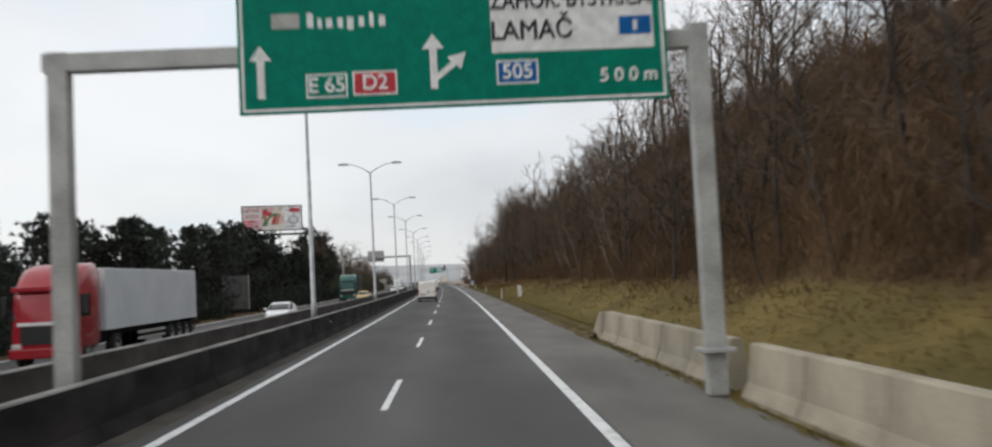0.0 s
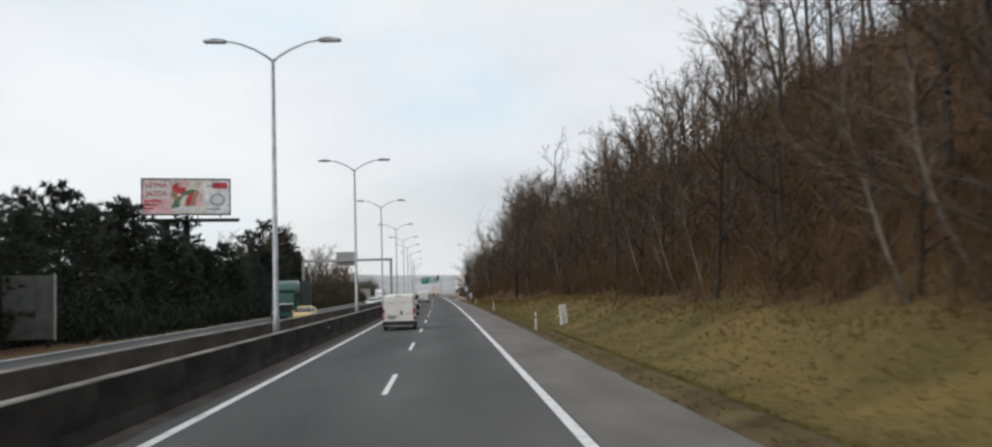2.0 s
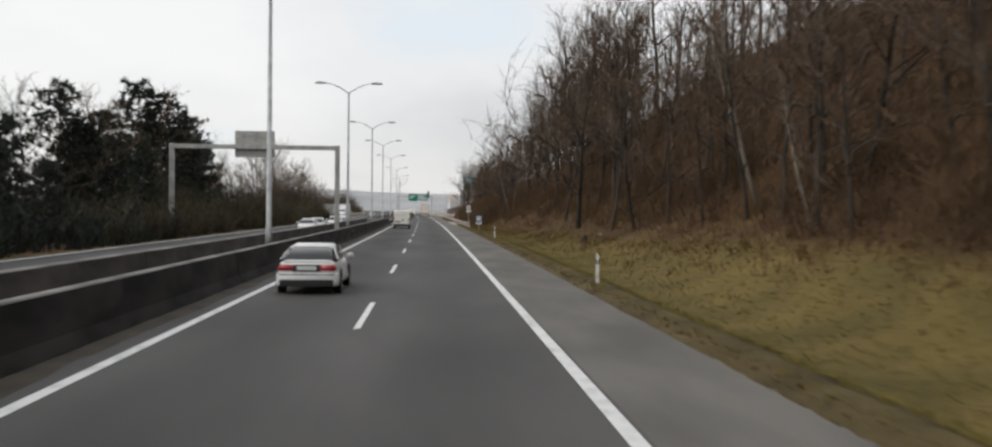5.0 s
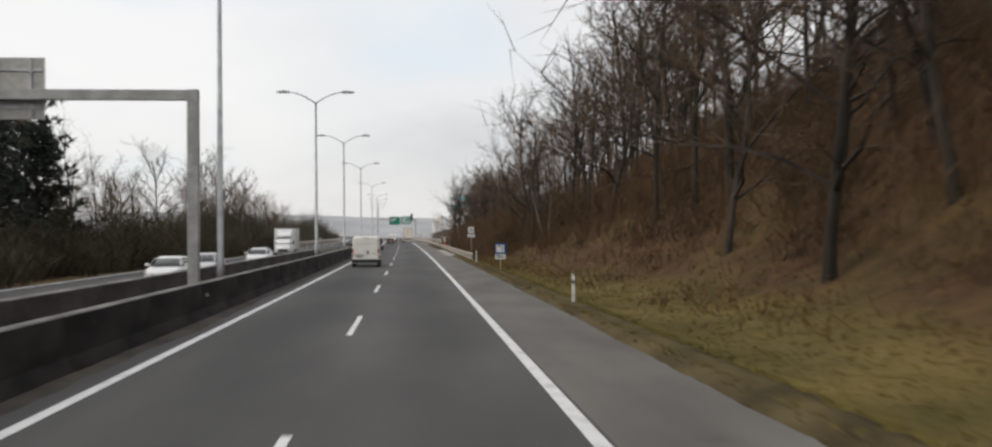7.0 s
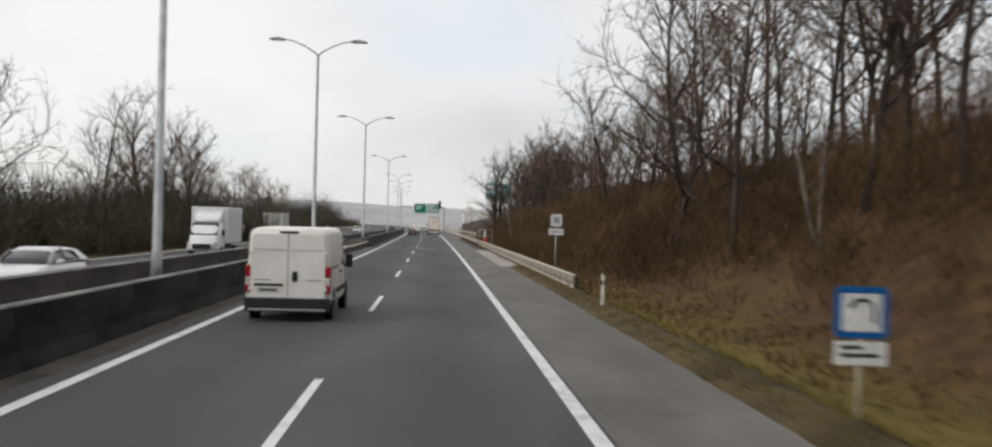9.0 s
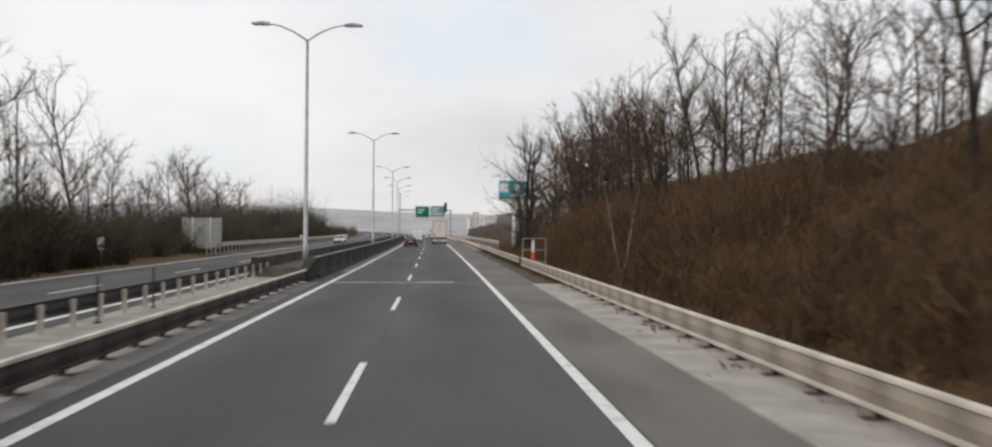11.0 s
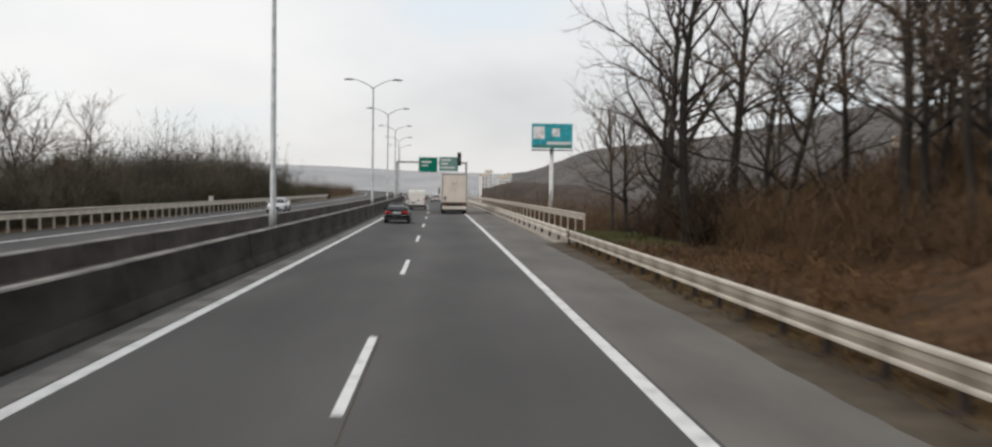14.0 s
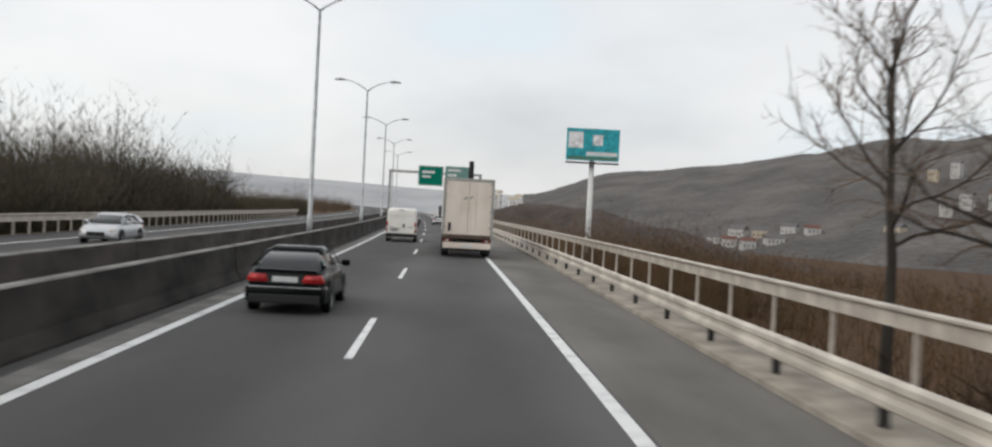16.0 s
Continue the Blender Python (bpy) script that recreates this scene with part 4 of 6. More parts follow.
def bank_spot(r):
    s = r.uniform(0, 410)
    return s, 13.0 - 4.3 * smoothstep(195, 290, s) + (3.0 if r.random() < 0.62 else 0.6) * smoothstep(140, 165, s) * (1 - smoothstep(250, 264, s)) + 4.4 * smoothstep(346, 364, s) + abs(r.gauss(0, 1)) * (7.5 + 5.0 * (1 - smoothstep(150, 230, s)))


thicket("undergrowth", "dense leafless brown brush on the wooded bank", 7000, bank_spot, (1.8, 4.4), BRUSH, 66, 5, 0.8, 0.55)
thicket("undergrowth", "bare brown bushes beyond the oncoming carriageway", 2700, lambda r: (lambda s: (s, (-18.6 if s < 328 else -22.6) - abs(r.gauss(0, 1)) * 7.5))(r.uniform(188, 600)), (3.0, 6.0), GREEN_BRUSH, 74, 6, 0.9, 1.05)
thicket("undergrowth", "tall dense brown bushes beside the far end of the bridge", 700, lambda r: (r.uniform(446, 522), -24 - 22 * r.random() ** 1.6), (8.5, 11.8), HAZED_BRUSH, 170, 16, 0.9, 1.0)
thicket("undergrowth", "dense grey-brown bushes behind the rail of the oncoming carriageway", 420, lambda r: (r.uniform(325, 446), -21.6 - abs(r.gauss(0, 1)) * 7), (4.0, 6.4), HAZED_BRUSH, 130, 26, 0.9, 0.95)
thicket("undergrowth", "tall dense brown saplings high on the wooded bank", 1600, lambda r: (lambda s: (s, 15.0 + abs(r.gauss(0, 1)) * (6.0 + 5.0 * smoothstep(40, 55, s))))(r.uniform(15, 150)), (4.5, 8.5), BRUSH, 34, 31, 1.0)
thicket("undergrowth", "grey-brown scrub on both sides of the far road", 620, lambda r: (r.uniform(540, 950), -23 - abs(r.gauss(0, 1)) * 22), (4.0, 9.0), TWIG, 60, 33, 0.7)
thicket("undergrowth", "dark tangled brush under the last trees of the bank", 420, lambda r: (r.uniform(392, 436), 12.6 + abs(r.gauss(0, 1)) * 5), (3.0, 6.5), DARK_BRUSH, 60, 35, 0.9)
thicket("undergrowth", "dense clump of tall grey-green bushes beyond the oncoming carriageway", 170, lambda r: (r.uniform(318, 344), r.uniform(-32, -22)), (5.0, 9.5), GREEN_BRUSH, 150, 37, 0.7, 1.0)
thicket("undergrowth", "grey-green bushes behind the barrier of the oncoming carriageway", 240, lambda r: (r.uniform(225, 318), r.uniform(-32, -21)), (5.0, 8.2), GREEN_BRUSH, 120, 38, 0.8, 1.1)
thicket("undergrowth", "low dark tangled hedge beyond the oncoming carriageway", 560, lambda r: (r.uniform(192, 345), -19.6 - 5.5 * r.random()), (2.4, 4.2), DARK_BRUSH, 70, 44, 0.9, 1.3)
thicket("undergrowth", "dark brown brush behind the last trees of the low bank", 400, lambda r: (r.uniform(352, 403), 17.5 + 12 * r.random()), (3.2, 5.6), BRUSH, 90, 45, 0.8, 0.8)
thicket("undergrowth", "low dead reddish stalks on the bare leaf-covered slope", 1000, lambda r: (lambda s: (s, (9.0 if s > 300 else 13.0 - 3.0 * smoothstep(190, 250, s)) + r.random() * 4.5))(r.uniform(140, 262) if r.random() < 0.65 else r.uniform(346, 393)), (0.5, 1.5), DRY_BRUSH, 22, 41, 1.3, 0.7)
thicket("dry_grass", "tall dry reddish-brown grass at the foot of the bank", 4200, lambda r: (lambda s: (s, 12.4 - 4.6 * smoothstep(190, 285, s) + 2.5 * smoothstep(362, 380, s) + r.gauss(0, 1.0) - 1.4 * smoothstep(140, 180, s) * (1 - smoothstep(255, 290, s)) * r.random()))(r.uniform(8, 392)), (0.25, 0.65), DRY, 14, 7, 1.2)
thicket("undergrowth", "low dark evergreen growth under the pines", 1000, lambda r: (lambda s: (s, r.uniform(-27, -21.6 if 95 < s < 108 else -18.6)))(r.uniform(0, 205)), (1.8, 4.6), NEEDLE, 56, 11, 0.8, 2.2)
thicket("undergrowth", "brown treetops and brush in the valley below the bridge", 1500, lambda r: (r.uniform(425, 640), r.uniform(15, 90)), (4.0, 9.0), BRUSH, 40, 12, 0.5)
thicket("undergrowth", "tall dark red-brown scrub beside the road beyond the bridge", 520, lambda r: (r.uniform(470, 780), 12.5 + abs(r.gauss(0, 1)) * 16), (8.0, 15.0), BRUSH, 70, 13, 0.5)


thicket("undergrowth", "tall dark brown thicket below the bridge in front of the billboard", 170, lambda r: (r.uniform(496, 553), r.uniform(17, 38)), (11.5, 15.0), BRUSH, 130, 43, 0.8, 1.1)


def tufts(name, label, count, where, material, seed, tall=(0.05, 0.15), lift=-0.02, wide=1.0):
    r = random.Random(seed)
    soup = Soup()
    for _ in range(count):
        s, u = where(r)
        base = P(s, u, max(height(s, u), 0.0) + lift)
        for _ in range(5):
            w = r.uniform(0, 6.28)
            d = Vector((math.cos(w) * 1.3, math.sin(w) * 1.3, 1)).normalized()
            a = base + Vector((r.uniform(-0.15, 0.15), r.uniform(-0.15, 0.15), 0))
            soup.blade(a, a + d * r.uniform(*tall), Vector((-math.sin(w), math.cos(w), 0)) * r.uniform(0.008, 0.022) * wide)
    return tagged(new(name, soup.mesh(name, material)), label, "grass", kind="stuff")


tufts("grass", "short olive-green winter grass on the verge", 44000, lambda r: (lambda s: (s, 6.42 + 0.1 * lump(s, 1.0, 2.7, 2.0) + r.random() ** 1.25 * (6.5 - 1.0 * smoothstep(140, 190, s) - 2.6 * smoothstep(190, 290, s) - 1.6 * smoothstep(300, 320, s))))(r.uniform(8, 284)), BLADE, 8)

tufts("grass", "ragged fringe of grass and dead blades over the earth edge", 20000, lambda r: (r.uniform(36, 284), 6.72 + 0.7 * r.random()), BLADE, 18, (0.07, 0.18), 0.07, 1.3)
tufts("dry_grass", "dead brown blades along the earth edge of the shoulder", 6000, lambda r: (r.uniform(36, 284), 6.55 + 0.6 * r.random()), DRY, 19, (0.06, 0.16), 0.05, 1.3)
tufts("dry_grass", "dead brown blades in the dirt under the guard rail", 3400, lambda r: (r.uniform(322, 394), 6.75 + 0.8 * r.random()), DRY, 20, (0.07, 0.2), 0.0, 1.3)
tufts("grass", "brighter green grass beside the start of the bridge", 3600, lambda r: (r.uniform(394, 411), r.uniform(8.0, 13.5)), FRESH, 9)

# ---- far wooded hills and the valley ----
def hill(name, label, pts, depth, seed, material=FAR_WOOD, rough=1.6):
    """A long wooded ridge through points of bearing (degrees to the right), distance and height."""
    vs, fs = [], []
    eye = P(398, 1.4)
    a0 = heading(398)
    n = 420
    for i in range(n + 1):
        t = i / n * (len(pts) - 1)
        j = min(int(t), len(pts) - 2)
        w = t - j
        w = w * w * (3 - 2 * w)
        b, r, h = (pts[j][q] + (pts[j + 1][q] - pts[j][q]) * (t - j if q == 0 else w) for q in range(3))
        for k in range(17):
            f = k / 16
            rr = r - depth * (1 - f)
            x = radians(b) - a0
            z = -40 + (h + 40) * smoothstep(0, 1, f) + 0.012 * h * lump(i * 1.03, k * 4.5, 11.0, seed) + 0.10 * abs(h) * f * lump(i, 0.0, 45.0, seed + 2) + rough * (0.05 + 0.95 * f ** 12) * (lump(i, k * 2.0, 2.6, seed + 5) + lump(i, k * 2.0, 1.1, seed + 8))
            vs.append((eye.x + rr * math.sin(x), eye.y + rr * math.cos(x), z))
    for i in range(n):
        for k in range(16):
            q = i * 17 + k
            fs.append((q, q + 17, q + 18, q + 1))
    me = bpy.data.meshes.new(name)
    me.from_pydata(vs, [], fs)
    me.materials.append(material)
    me.polygons.foreach_set("use_smooth", [True] * len(fs))
    return tagged(new(name, me), label, "hill", kind="structure")


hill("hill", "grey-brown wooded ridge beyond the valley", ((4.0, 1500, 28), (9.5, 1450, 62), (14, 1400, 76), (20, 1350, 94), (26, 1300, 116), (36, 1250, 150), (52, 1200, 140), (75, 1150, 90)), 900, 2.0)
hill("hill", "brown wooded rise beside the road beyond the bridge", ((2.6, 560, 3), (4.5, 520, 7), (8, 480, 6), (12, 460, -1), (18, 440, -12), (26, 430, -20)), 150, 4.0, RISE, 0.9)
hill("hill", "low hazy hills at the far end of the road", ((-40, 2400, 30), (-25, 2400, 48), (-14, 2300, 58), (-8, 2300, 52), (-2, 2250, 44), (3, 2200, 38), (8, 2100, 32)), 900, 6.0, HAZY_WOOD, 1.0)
# ---- signs, gantries and road furniture ----
def writing(text, size, material, parent, x, z, y, name="lettering", squeeze=1.0, turn=0.0):
    """Built-in lettering as a thin mesh that faces -y, centred on x, z."""
    cu = bpy.data.curves.new(name, "FONT")
    cu.body, cu.size, cu.extrude, cu.align_x, cu.align_y = text, size, 0.004, "CENTER", "CENTER"
    tmp = bpy.data.objects.new("tmp", cu)
    me = bpy.data.meshes.new_from_object(tmp)
    bpy.data.objects.remove(tmp)
    # heavier strokes: the same letters laid beside themselves
    bm, step = bmesh.new(), 0.022 * size
    for i, (dx, dz) in enumerate(((0, 0), (step, 0), (-step, 0), (0, step), (0, -step))):
        n = len(bm.verts)
        bm.from_mesh(me)
        bm.verts.ensure_lookup_table()
        bmesh.ops.translate(bm, verts=bm.verts[n:], vec=(dx, dz, 0.0006 * i))
    bm.to_mesh(me)
    bm.free()
    me.materials.clear()
    me.materials.append(material)
    ob = new(name, me)
    ob.parent = parent
    ob.matrix_basis = Matrix.Translation((x, y, z)) @ Matrix.Rotation(radians(90), 4, "X") @ Matrix.Rotation(radians(turn), 4, "Z") @ Matrix.Diagonal((squeeze, 1, 1, 1))
    return ob


def panel(name, x0, x1, z0, z1, y, material, parent, thick=0.02, label="", r=0.0):
    bm = boxes((x0, x1, y, y + thick, z0, z1))
    if r:
        bmesh.ops.bevel(bm, geom=[e for e in bm.edges if abs(e.verts[0].co.y - e.verts[1].co.y) > thick / 2], offset=r, segments=4, affect="EDGES")
    return part(name, bm, material, parent, label)


def arrow(parent, x, z, tall, y, branch=False):
    bm = bmesh.new()
    prism(bm, [(x - 0.07, z), (x + 0.07, z), (x + 0.07, z + tall - 0.28), (x + 0.21, z + tall - 0.28), (x, z + tall), (x - 0.21, z + tall - 0.28), (x - 0.07, z + tall - 0.28)], y, y + 0.006)
    if branch:
        prism(bm, [(x + 0.07, z + 0.30), (x + 0.34, z + 0.50), (x + 0.27, z + 0.60), (x + 0.62, z + 0.68), (x + 0.52, z + 0.36), (x + 0.43, z + 0.43), (x + 0.07, z + 0.16)], y, y + 0.006)
    part("arrow", bm, SIGN_WHITE, parent)


def sign_gantry(m):
    g = empty("sign_gantry", "grey steel gantry over the lanes carrying a green sign", "sign gantry", m=m)
    for x, top, foot in ((-5.82, 7.1, 0.2), (6.42, 7.2, 0.0)):
        part("post", boxes((x - 0.19, x + 0.19, -0.17, 0.17, foot, top), bevel=0.02), GANTRY, g)
        if x > 0:
            part("foot_plate", boxes((x - 0.33, x + 0.33, -0.33, 0.33, 0.82, 0.9), bevel=0.015), GANTRY, g)
    part("crossbeam", boxes((-6.1, 6.62, -0.16, 0.16, 6.72, 7.08), bevel=0.02), GANTRY, g)
    for x in (-1.8, 0.6, 3.0, 5.2):
        part("bracket", boxes((x - 0.05, x + 0.05, -0.21, -0.165, 5.85, 8.5)), GANTRY, g)
    s = part("sign_panel", boxes((-2.4, 5.77, -0.29, -0.22, 5.72, 8.6), bevel=0.01), SIGN_GREEN, g, "dark green direction sign with white writing and border")
    y = -0.298
    for x0, x1, z0, z1 in ((-2.34, 5.71, 5.77, 5.82), (-2.34, 5.71, 8.50, 8.55), (-2.34, -2.29, 5.82, 8.5), (5.66, 5.71, 5.82, 8.5)):
        panel("border", x0, x1, z0, z1, y, SIGN_WHITE, s, 0.006)
    arrow(s, -1.98, 6.02, 1.0, y)
    arrow(s, 1.28, 6.08, 1.05, y, True)
    panel("bar", -1.75, -1.22, 7.34, 7.62, y, SIGN_BACK, s, 0.006)
    for x0, x1, z, h in ((-1.08, -0.96, 7.48, 0.28), (-0.88, -0.80, 7.42, 0.18), (-0.72, -0.60, 7.42, 0.18), (-0.50, -0.40, 7.42, 0.19), (-0.32, -0.20, 7.40, 0.24), (-0.10, 0.0, 7.43, 0.18), (0.10, 0.18, 7.46, 0.27), (0.28, 0.40, 7.43, 0.2)):
        panel("bar", x0, x1, z - h / 2, z + h / 2, y, SIGN_WHITE, s, 0.006)
    for text, x, z, w, material in (("E 65", -0.75, 6.22, 0.78, SIGN_GREEN), ("D2", 0.16, 6.24, 0.84, SIGN_RED), ("505", 2.87, 6.34, 0.80, SIGN_BLUE)):
        panel("plate_edge", x - w / 2, x + w / 2, z - 0.23, z + 0.23, y, SIGN_WHITE, s, 0.006)
        panel("number_field", x - w / 2 + 0.035, x + w / 2 - 0.035, z - 0.195, z + 0.195, y - 0.004, material, s, 0.006)
        writing(text, 0.40, SIGN_WHITE, s, x, z, y - 0.009)
    panel("white_field", 2.40, 5.52, 6.72, 8.4, y, SIGN_WHITE, s, 0.006, "white panel with black town names")
    writing("LAMAČ", 0.52, SIGN_BLACK, s, 3.18, 7.12, y - 0.006, squeeze=0.92)
    writing("ZÁHOR. BYSTRICA", 0.46, SIGN_BLACK, s, 3.95, 7.70, y - 0.006, squeeze=0.80)
    panel("blue_field", 4.86, 5.48, 6.98, 7.34, y - 0.004, SIGN_BLUE, s, 0.006)
    panel("bar", 5.13, 5.21, 7.06, 7.26, y - 0.009, SIGN_WHITE, s, 0.006)
    writing("5 0 0 m", 0.36, SIGN_WHITE, s, 5.0, 6.2, y - 0.006, squeeze=1.0)
    return g


sign_gantry(at(17.6, 0))

g2 = empty("sign_gantry", "pale steel gantry over the oncoming carriageway seen from behind", "sign gantry", m=at(211.5, 0))
for x in (-20.7, -6.55):
    part("post", boxes((x - 0.2, x + 0.2, -0.18, 0.18, 0.0, 7.9), bevel=0.02), GANTRY, g2)
part("crossbeam", boxes((-20.9, -6.35, -0.17, 0.17, 7.5, 7.88), bevel=0.02), GANTRY, g2)
gs = part("sign_panel", boxes((-15.4, -12.0, 0.25, 0.32, 6.8, 9.1), bevel=0.01), SIGN_BACK, g2, "unpainted back of a road sign with ribs")
for x in (-14.9, -13.7, -12.5):
    part("rib", boxes((x - 0.05, x + 0.05, 0.17, 0.25, 6.85, 9.05)), GALV, gs)
for z in (7.2, 8.6):
    part("rib", boxes((-15.3, -12.1, 0.19, 0.25, z, z + 0.08)), GALV, gs)

g3 = empty("sign_gantry", "distant grey gantry with a green direction sign", "sign gantry", m=at(560, 0))
for x in (-5.9, 8.6):
    part("post", boxes((x - 0.2, x + 0.2, -0.18, 0.18, 0.0, 8.2), bevel=0.02), GANTRY, g3)
part("crossbeam", boxes((-6.1, 8.8, -0.17, 0.17, 7.8, 8.2), bevel=0.02), GANTRY, g3)
fs3 = part("sign_panel", boxes((-1.4, 2.6, -0.3, -0.22, 5.9, 9.1), bevel=0.01), SIGN_GREEN, g3, "green direction sign with pale border")
for x0, x1, z0, z1 in ((-1.35, 2.55, 5.95, 6.02), (-1.35, 2.55, 8.98, 9.05), (-1.35, -1.28, 6.02, 8.98), (2.48, 2.55, 6.02, 8.98), (-0.8, 1.2, 7.9, 8.3), (-0.8, 0.6, 7.2, 7.5)):
    panel("bar", x0, x1, z0, z1, -0.31, SIGN_WHITE, fs3, 0.006)
fs4 = part("sign_panel", boxes((2.9, 6.9, -0.3, -0.22, 6.2, 9.2), bevel=0.01), plain("pale_grey_green", (0.16, 0.30, 0.27), 0.5), g3, "pale grey-green sign")
for x0, x1, z in ((3.3, 5.4, 8.4), (3.3, 4.8, 7.6), (3.3, 6.2, 6.8)):
    panel("bar", x0, x1, z, z + 0.35, -0.31, SIGN_WHITE, fs4, 0.006)
part("signal_box", boxes((6.7, 7.5, -0.5, -0.2, 7.4, 10.2), bevel=0.05), DARK_STEEL, g3, "dark traffic signal housing")

# ---- advertising boards ----
bb = empty("billboard", "large billboard with a pink and beige food advert above the pines", "billboard", m=at(159, -26.4, 0, 14))
face = part("face", boxes((-4.6, 4.6, -0.35, -0.1, 11.55, 15.35), bevel=0.02), AD_PALE, bb, "pale printed advert face")
for x0, x1, z0, z1, material in ((-4.58, -1.55, 11.6, 15.3, AD_PINK), (-1.55, 1.9, 11.6, 15.3, AD_CREAM), (1.9, 4.58, 11.6, 15.3, AD_PALE)):
    panel("print", x0, x1, z0, z1, -0.356, material, face, 0.006)
panel("print", -4.4, -1.75, 13.25, 15.15, -0.362, SIGN_WHITE, face, 0.006)
for x0, x1, z in ((-4.4, -2.6, 12.85), (-4.4, -3.0, 12.45), (-4.4, -3.4, 12.05)):
    panel("print", x0, x1, z, z + 0.2, -0.362, AD_RED, face, 0.006)
for x, z, w, h, turn, material in ((-0.75, 14.35, 0.75, 0.62, 0, AD_RED), (-0.3, 14.85, 0.6, 0.4, 15, AD_PINK), (0.1, 13.0, 1.5, 0.75, 8, AD_TAN), (-0.9, 12.7, 0.45, 0.95, -35, AD_GREEN), (-0.25, 13.0, 0.32, 1.0, -25, AD_CREAM),
                                   (0.35, 13.2, 0.30, 1.0, -20, AD_RED), (0.95, 13.35, 0.30, 0.95, -15, AD_TAN), (0.2, 13.9, 0.8, 0.25, 20, AD_GREEN), (1.35, 13.0, 0.35, 0.8, -10, AD_PINK), (0.0, 12.1, 1.6, 0.28, 4, SIGN_WHITE),
                                   (3.3, 13.1, 0.85, 0.7, 0, AD_GREY), (3.3, 13.15, 0.6, 0.5, 0, SIGN_WHITE), (-1.2, 13.6, 0.3, 0.5, 30, AD_TAN)):
    bm = bmesh.new()
    c, q = math.cos(radians(turn)), math.sin(radians(turn))
    prism(bm, [(x + w * math.cos(k * 0.3927) * c - h * math.sin(k * 0.3927) * q, z + w * math.cos(k * 0.3927) * q + h * math.sin(k * 0.3927) * c) for k in range(16)], -0.366 - 0.0006 * len(face.children), -0.357)
    part("print", bm, material, face)
panel("print", 2.7, 4.35, 14.35, 15.0, -0.364, AD_RED, face, 0.006, r=0.12)
for x0, x1, z in ((2.2, 3.6, 12.0), (2.2, 2.9, 14.55)):
    panel("bar", x0, x1, z, z + 0.16, -0.364, AD_GREY, face, 0.006)
writing("LETNÁ", 0.74, AD_RED, face, -3.08, 14.66, -0.369)
writing("JAZDA", 0.74, AD_RED, face, -3.08, 13.75, -0.369)
for x0, x1, z0, z1 in ((-4.68, 4.68, 15.35, 15.45), (-4.68, 4.68, 11.45, 11.55), (-4.7, -4.6, 11.45, 15.45), (4.6, 4.7, 11.45, 15.45)):
    part("frame", boxes((x0, x1, -0.42, 0.5, z0, z1)), DARK_STEEL, bb)
part("catwalk", boxes((-4.7, 5.6, -1.5, 1.2, 10.75, 10.95), bevel=0.03), DARK_STEEL, bb, "dark steel service walkway")
for x in (-3.6, -1.2, 1.2, 3.6):
    part("bracket", tube(bmesh.new(), [(x, 0.0, 10.9), (x, 0.1, 11.6)], 0.07, 6), DARK_STEEL, bb)
part("pole", tube(bmesh.new(), [(0, 0.2, -0.3), (0, 0.2, 10.8)], [0.45, 0.38], 14), DARK_STEEL, bb, smooth=True)

tb = empty("billboard", "teal billboard on a white pole beyond the bridge", "billboard", m=at(560, 26.7, -9.0, -6))
tf = part("face", boxes((-4.3, 4.3, -0.4, 0.0, 20.4, 25.6), bevel=0.05), AD_TEAL, tb, "teal advert with white band")
for x0, x1, z0, z1, material in ((-4.0, -1.6, 22.4, 25.0, AD_PALE), (-1.0, 4.0, 21.2, 21.8, SIGN_WHITE), (-4.0, 4.0, 20.6, 21.0, AD_GREEN), (0.0, 1.6, 22.9, 24.6, AD_PALE)):
    panel("print", x0, x1, z0, z1, -0.41, material, tf, 0.006)
part("pole", tube(bmesh.new(), [(0, 0.3, -0.5), (0, 0.3, 20.6)], [0.5, 0.42], 12), SIGN_WHITE, tb, "white steel pole", smooth=True)
part("catwalk", boxes((-4.3, 4.3, -1.0, 0.6, 19.9, 20.1)), DARK_STEEL, tb)

# ---- delineator posts and small signs ----
def delineator(m):
    d = empty("delineator_post", "slim white plastic marker post with a dark band", "marker post", "marker posts along the verge", m=m)
    bm = bmesh.new()
    prism(bm, [(-0.05, -0.25), (0.05, -0.25), (0.05, 1.02), (-0.05, 1.12)], -0.045, 0.045)
    bmesh.ops.bevel(bm, geom=bm.edges[:], offset=0.012, segments=1, affect="EDGES")
    part("post", bm, POST_WHITE, d)
    part("band", boxes((-0.054, 0.054, -0.049, 0.049, 0.76, 0.90)), SIGN_BLACK, d, "black band")
    part("reflector", boxes((-0.02, 0.02, -0.055, -0.049, 0.79, 0.88)), SIGN_WHITE, d)
    return d


d0 = delineator(at(104.0, 6.6, 0))
for s, u in ((155.5, 6.9), (206.5, 6.92), (254.2, 6.85)):
    copy_thing(d0, at(s, u, 0.0, 2.0 * math.sin(s)))

mb = empty("marker_board", "pale weathered board leaning on the grass verge", "marker board", m=at(110.6, 9.02, height(110.6, 9.02) - 0.03, 12) @ Matrix.Rotation(radians(-4), 4, "Y"))
part("board", boxes((-0.10, 0.22, -0.04, 0.04, 0.0, 1.28), bevel=0.02), POST_WHITE, mb)
part("side_flange", boxes((-0.19, -0.12, -0.06, 0.22, 0.0, 1.26), bevel=0.01), SIGN_WHITE, mb)
part("strap", boxes((-0.11, 0.23, -0.05, -0.042, 0.52, 0.56)), SIGN_BACK, mb)

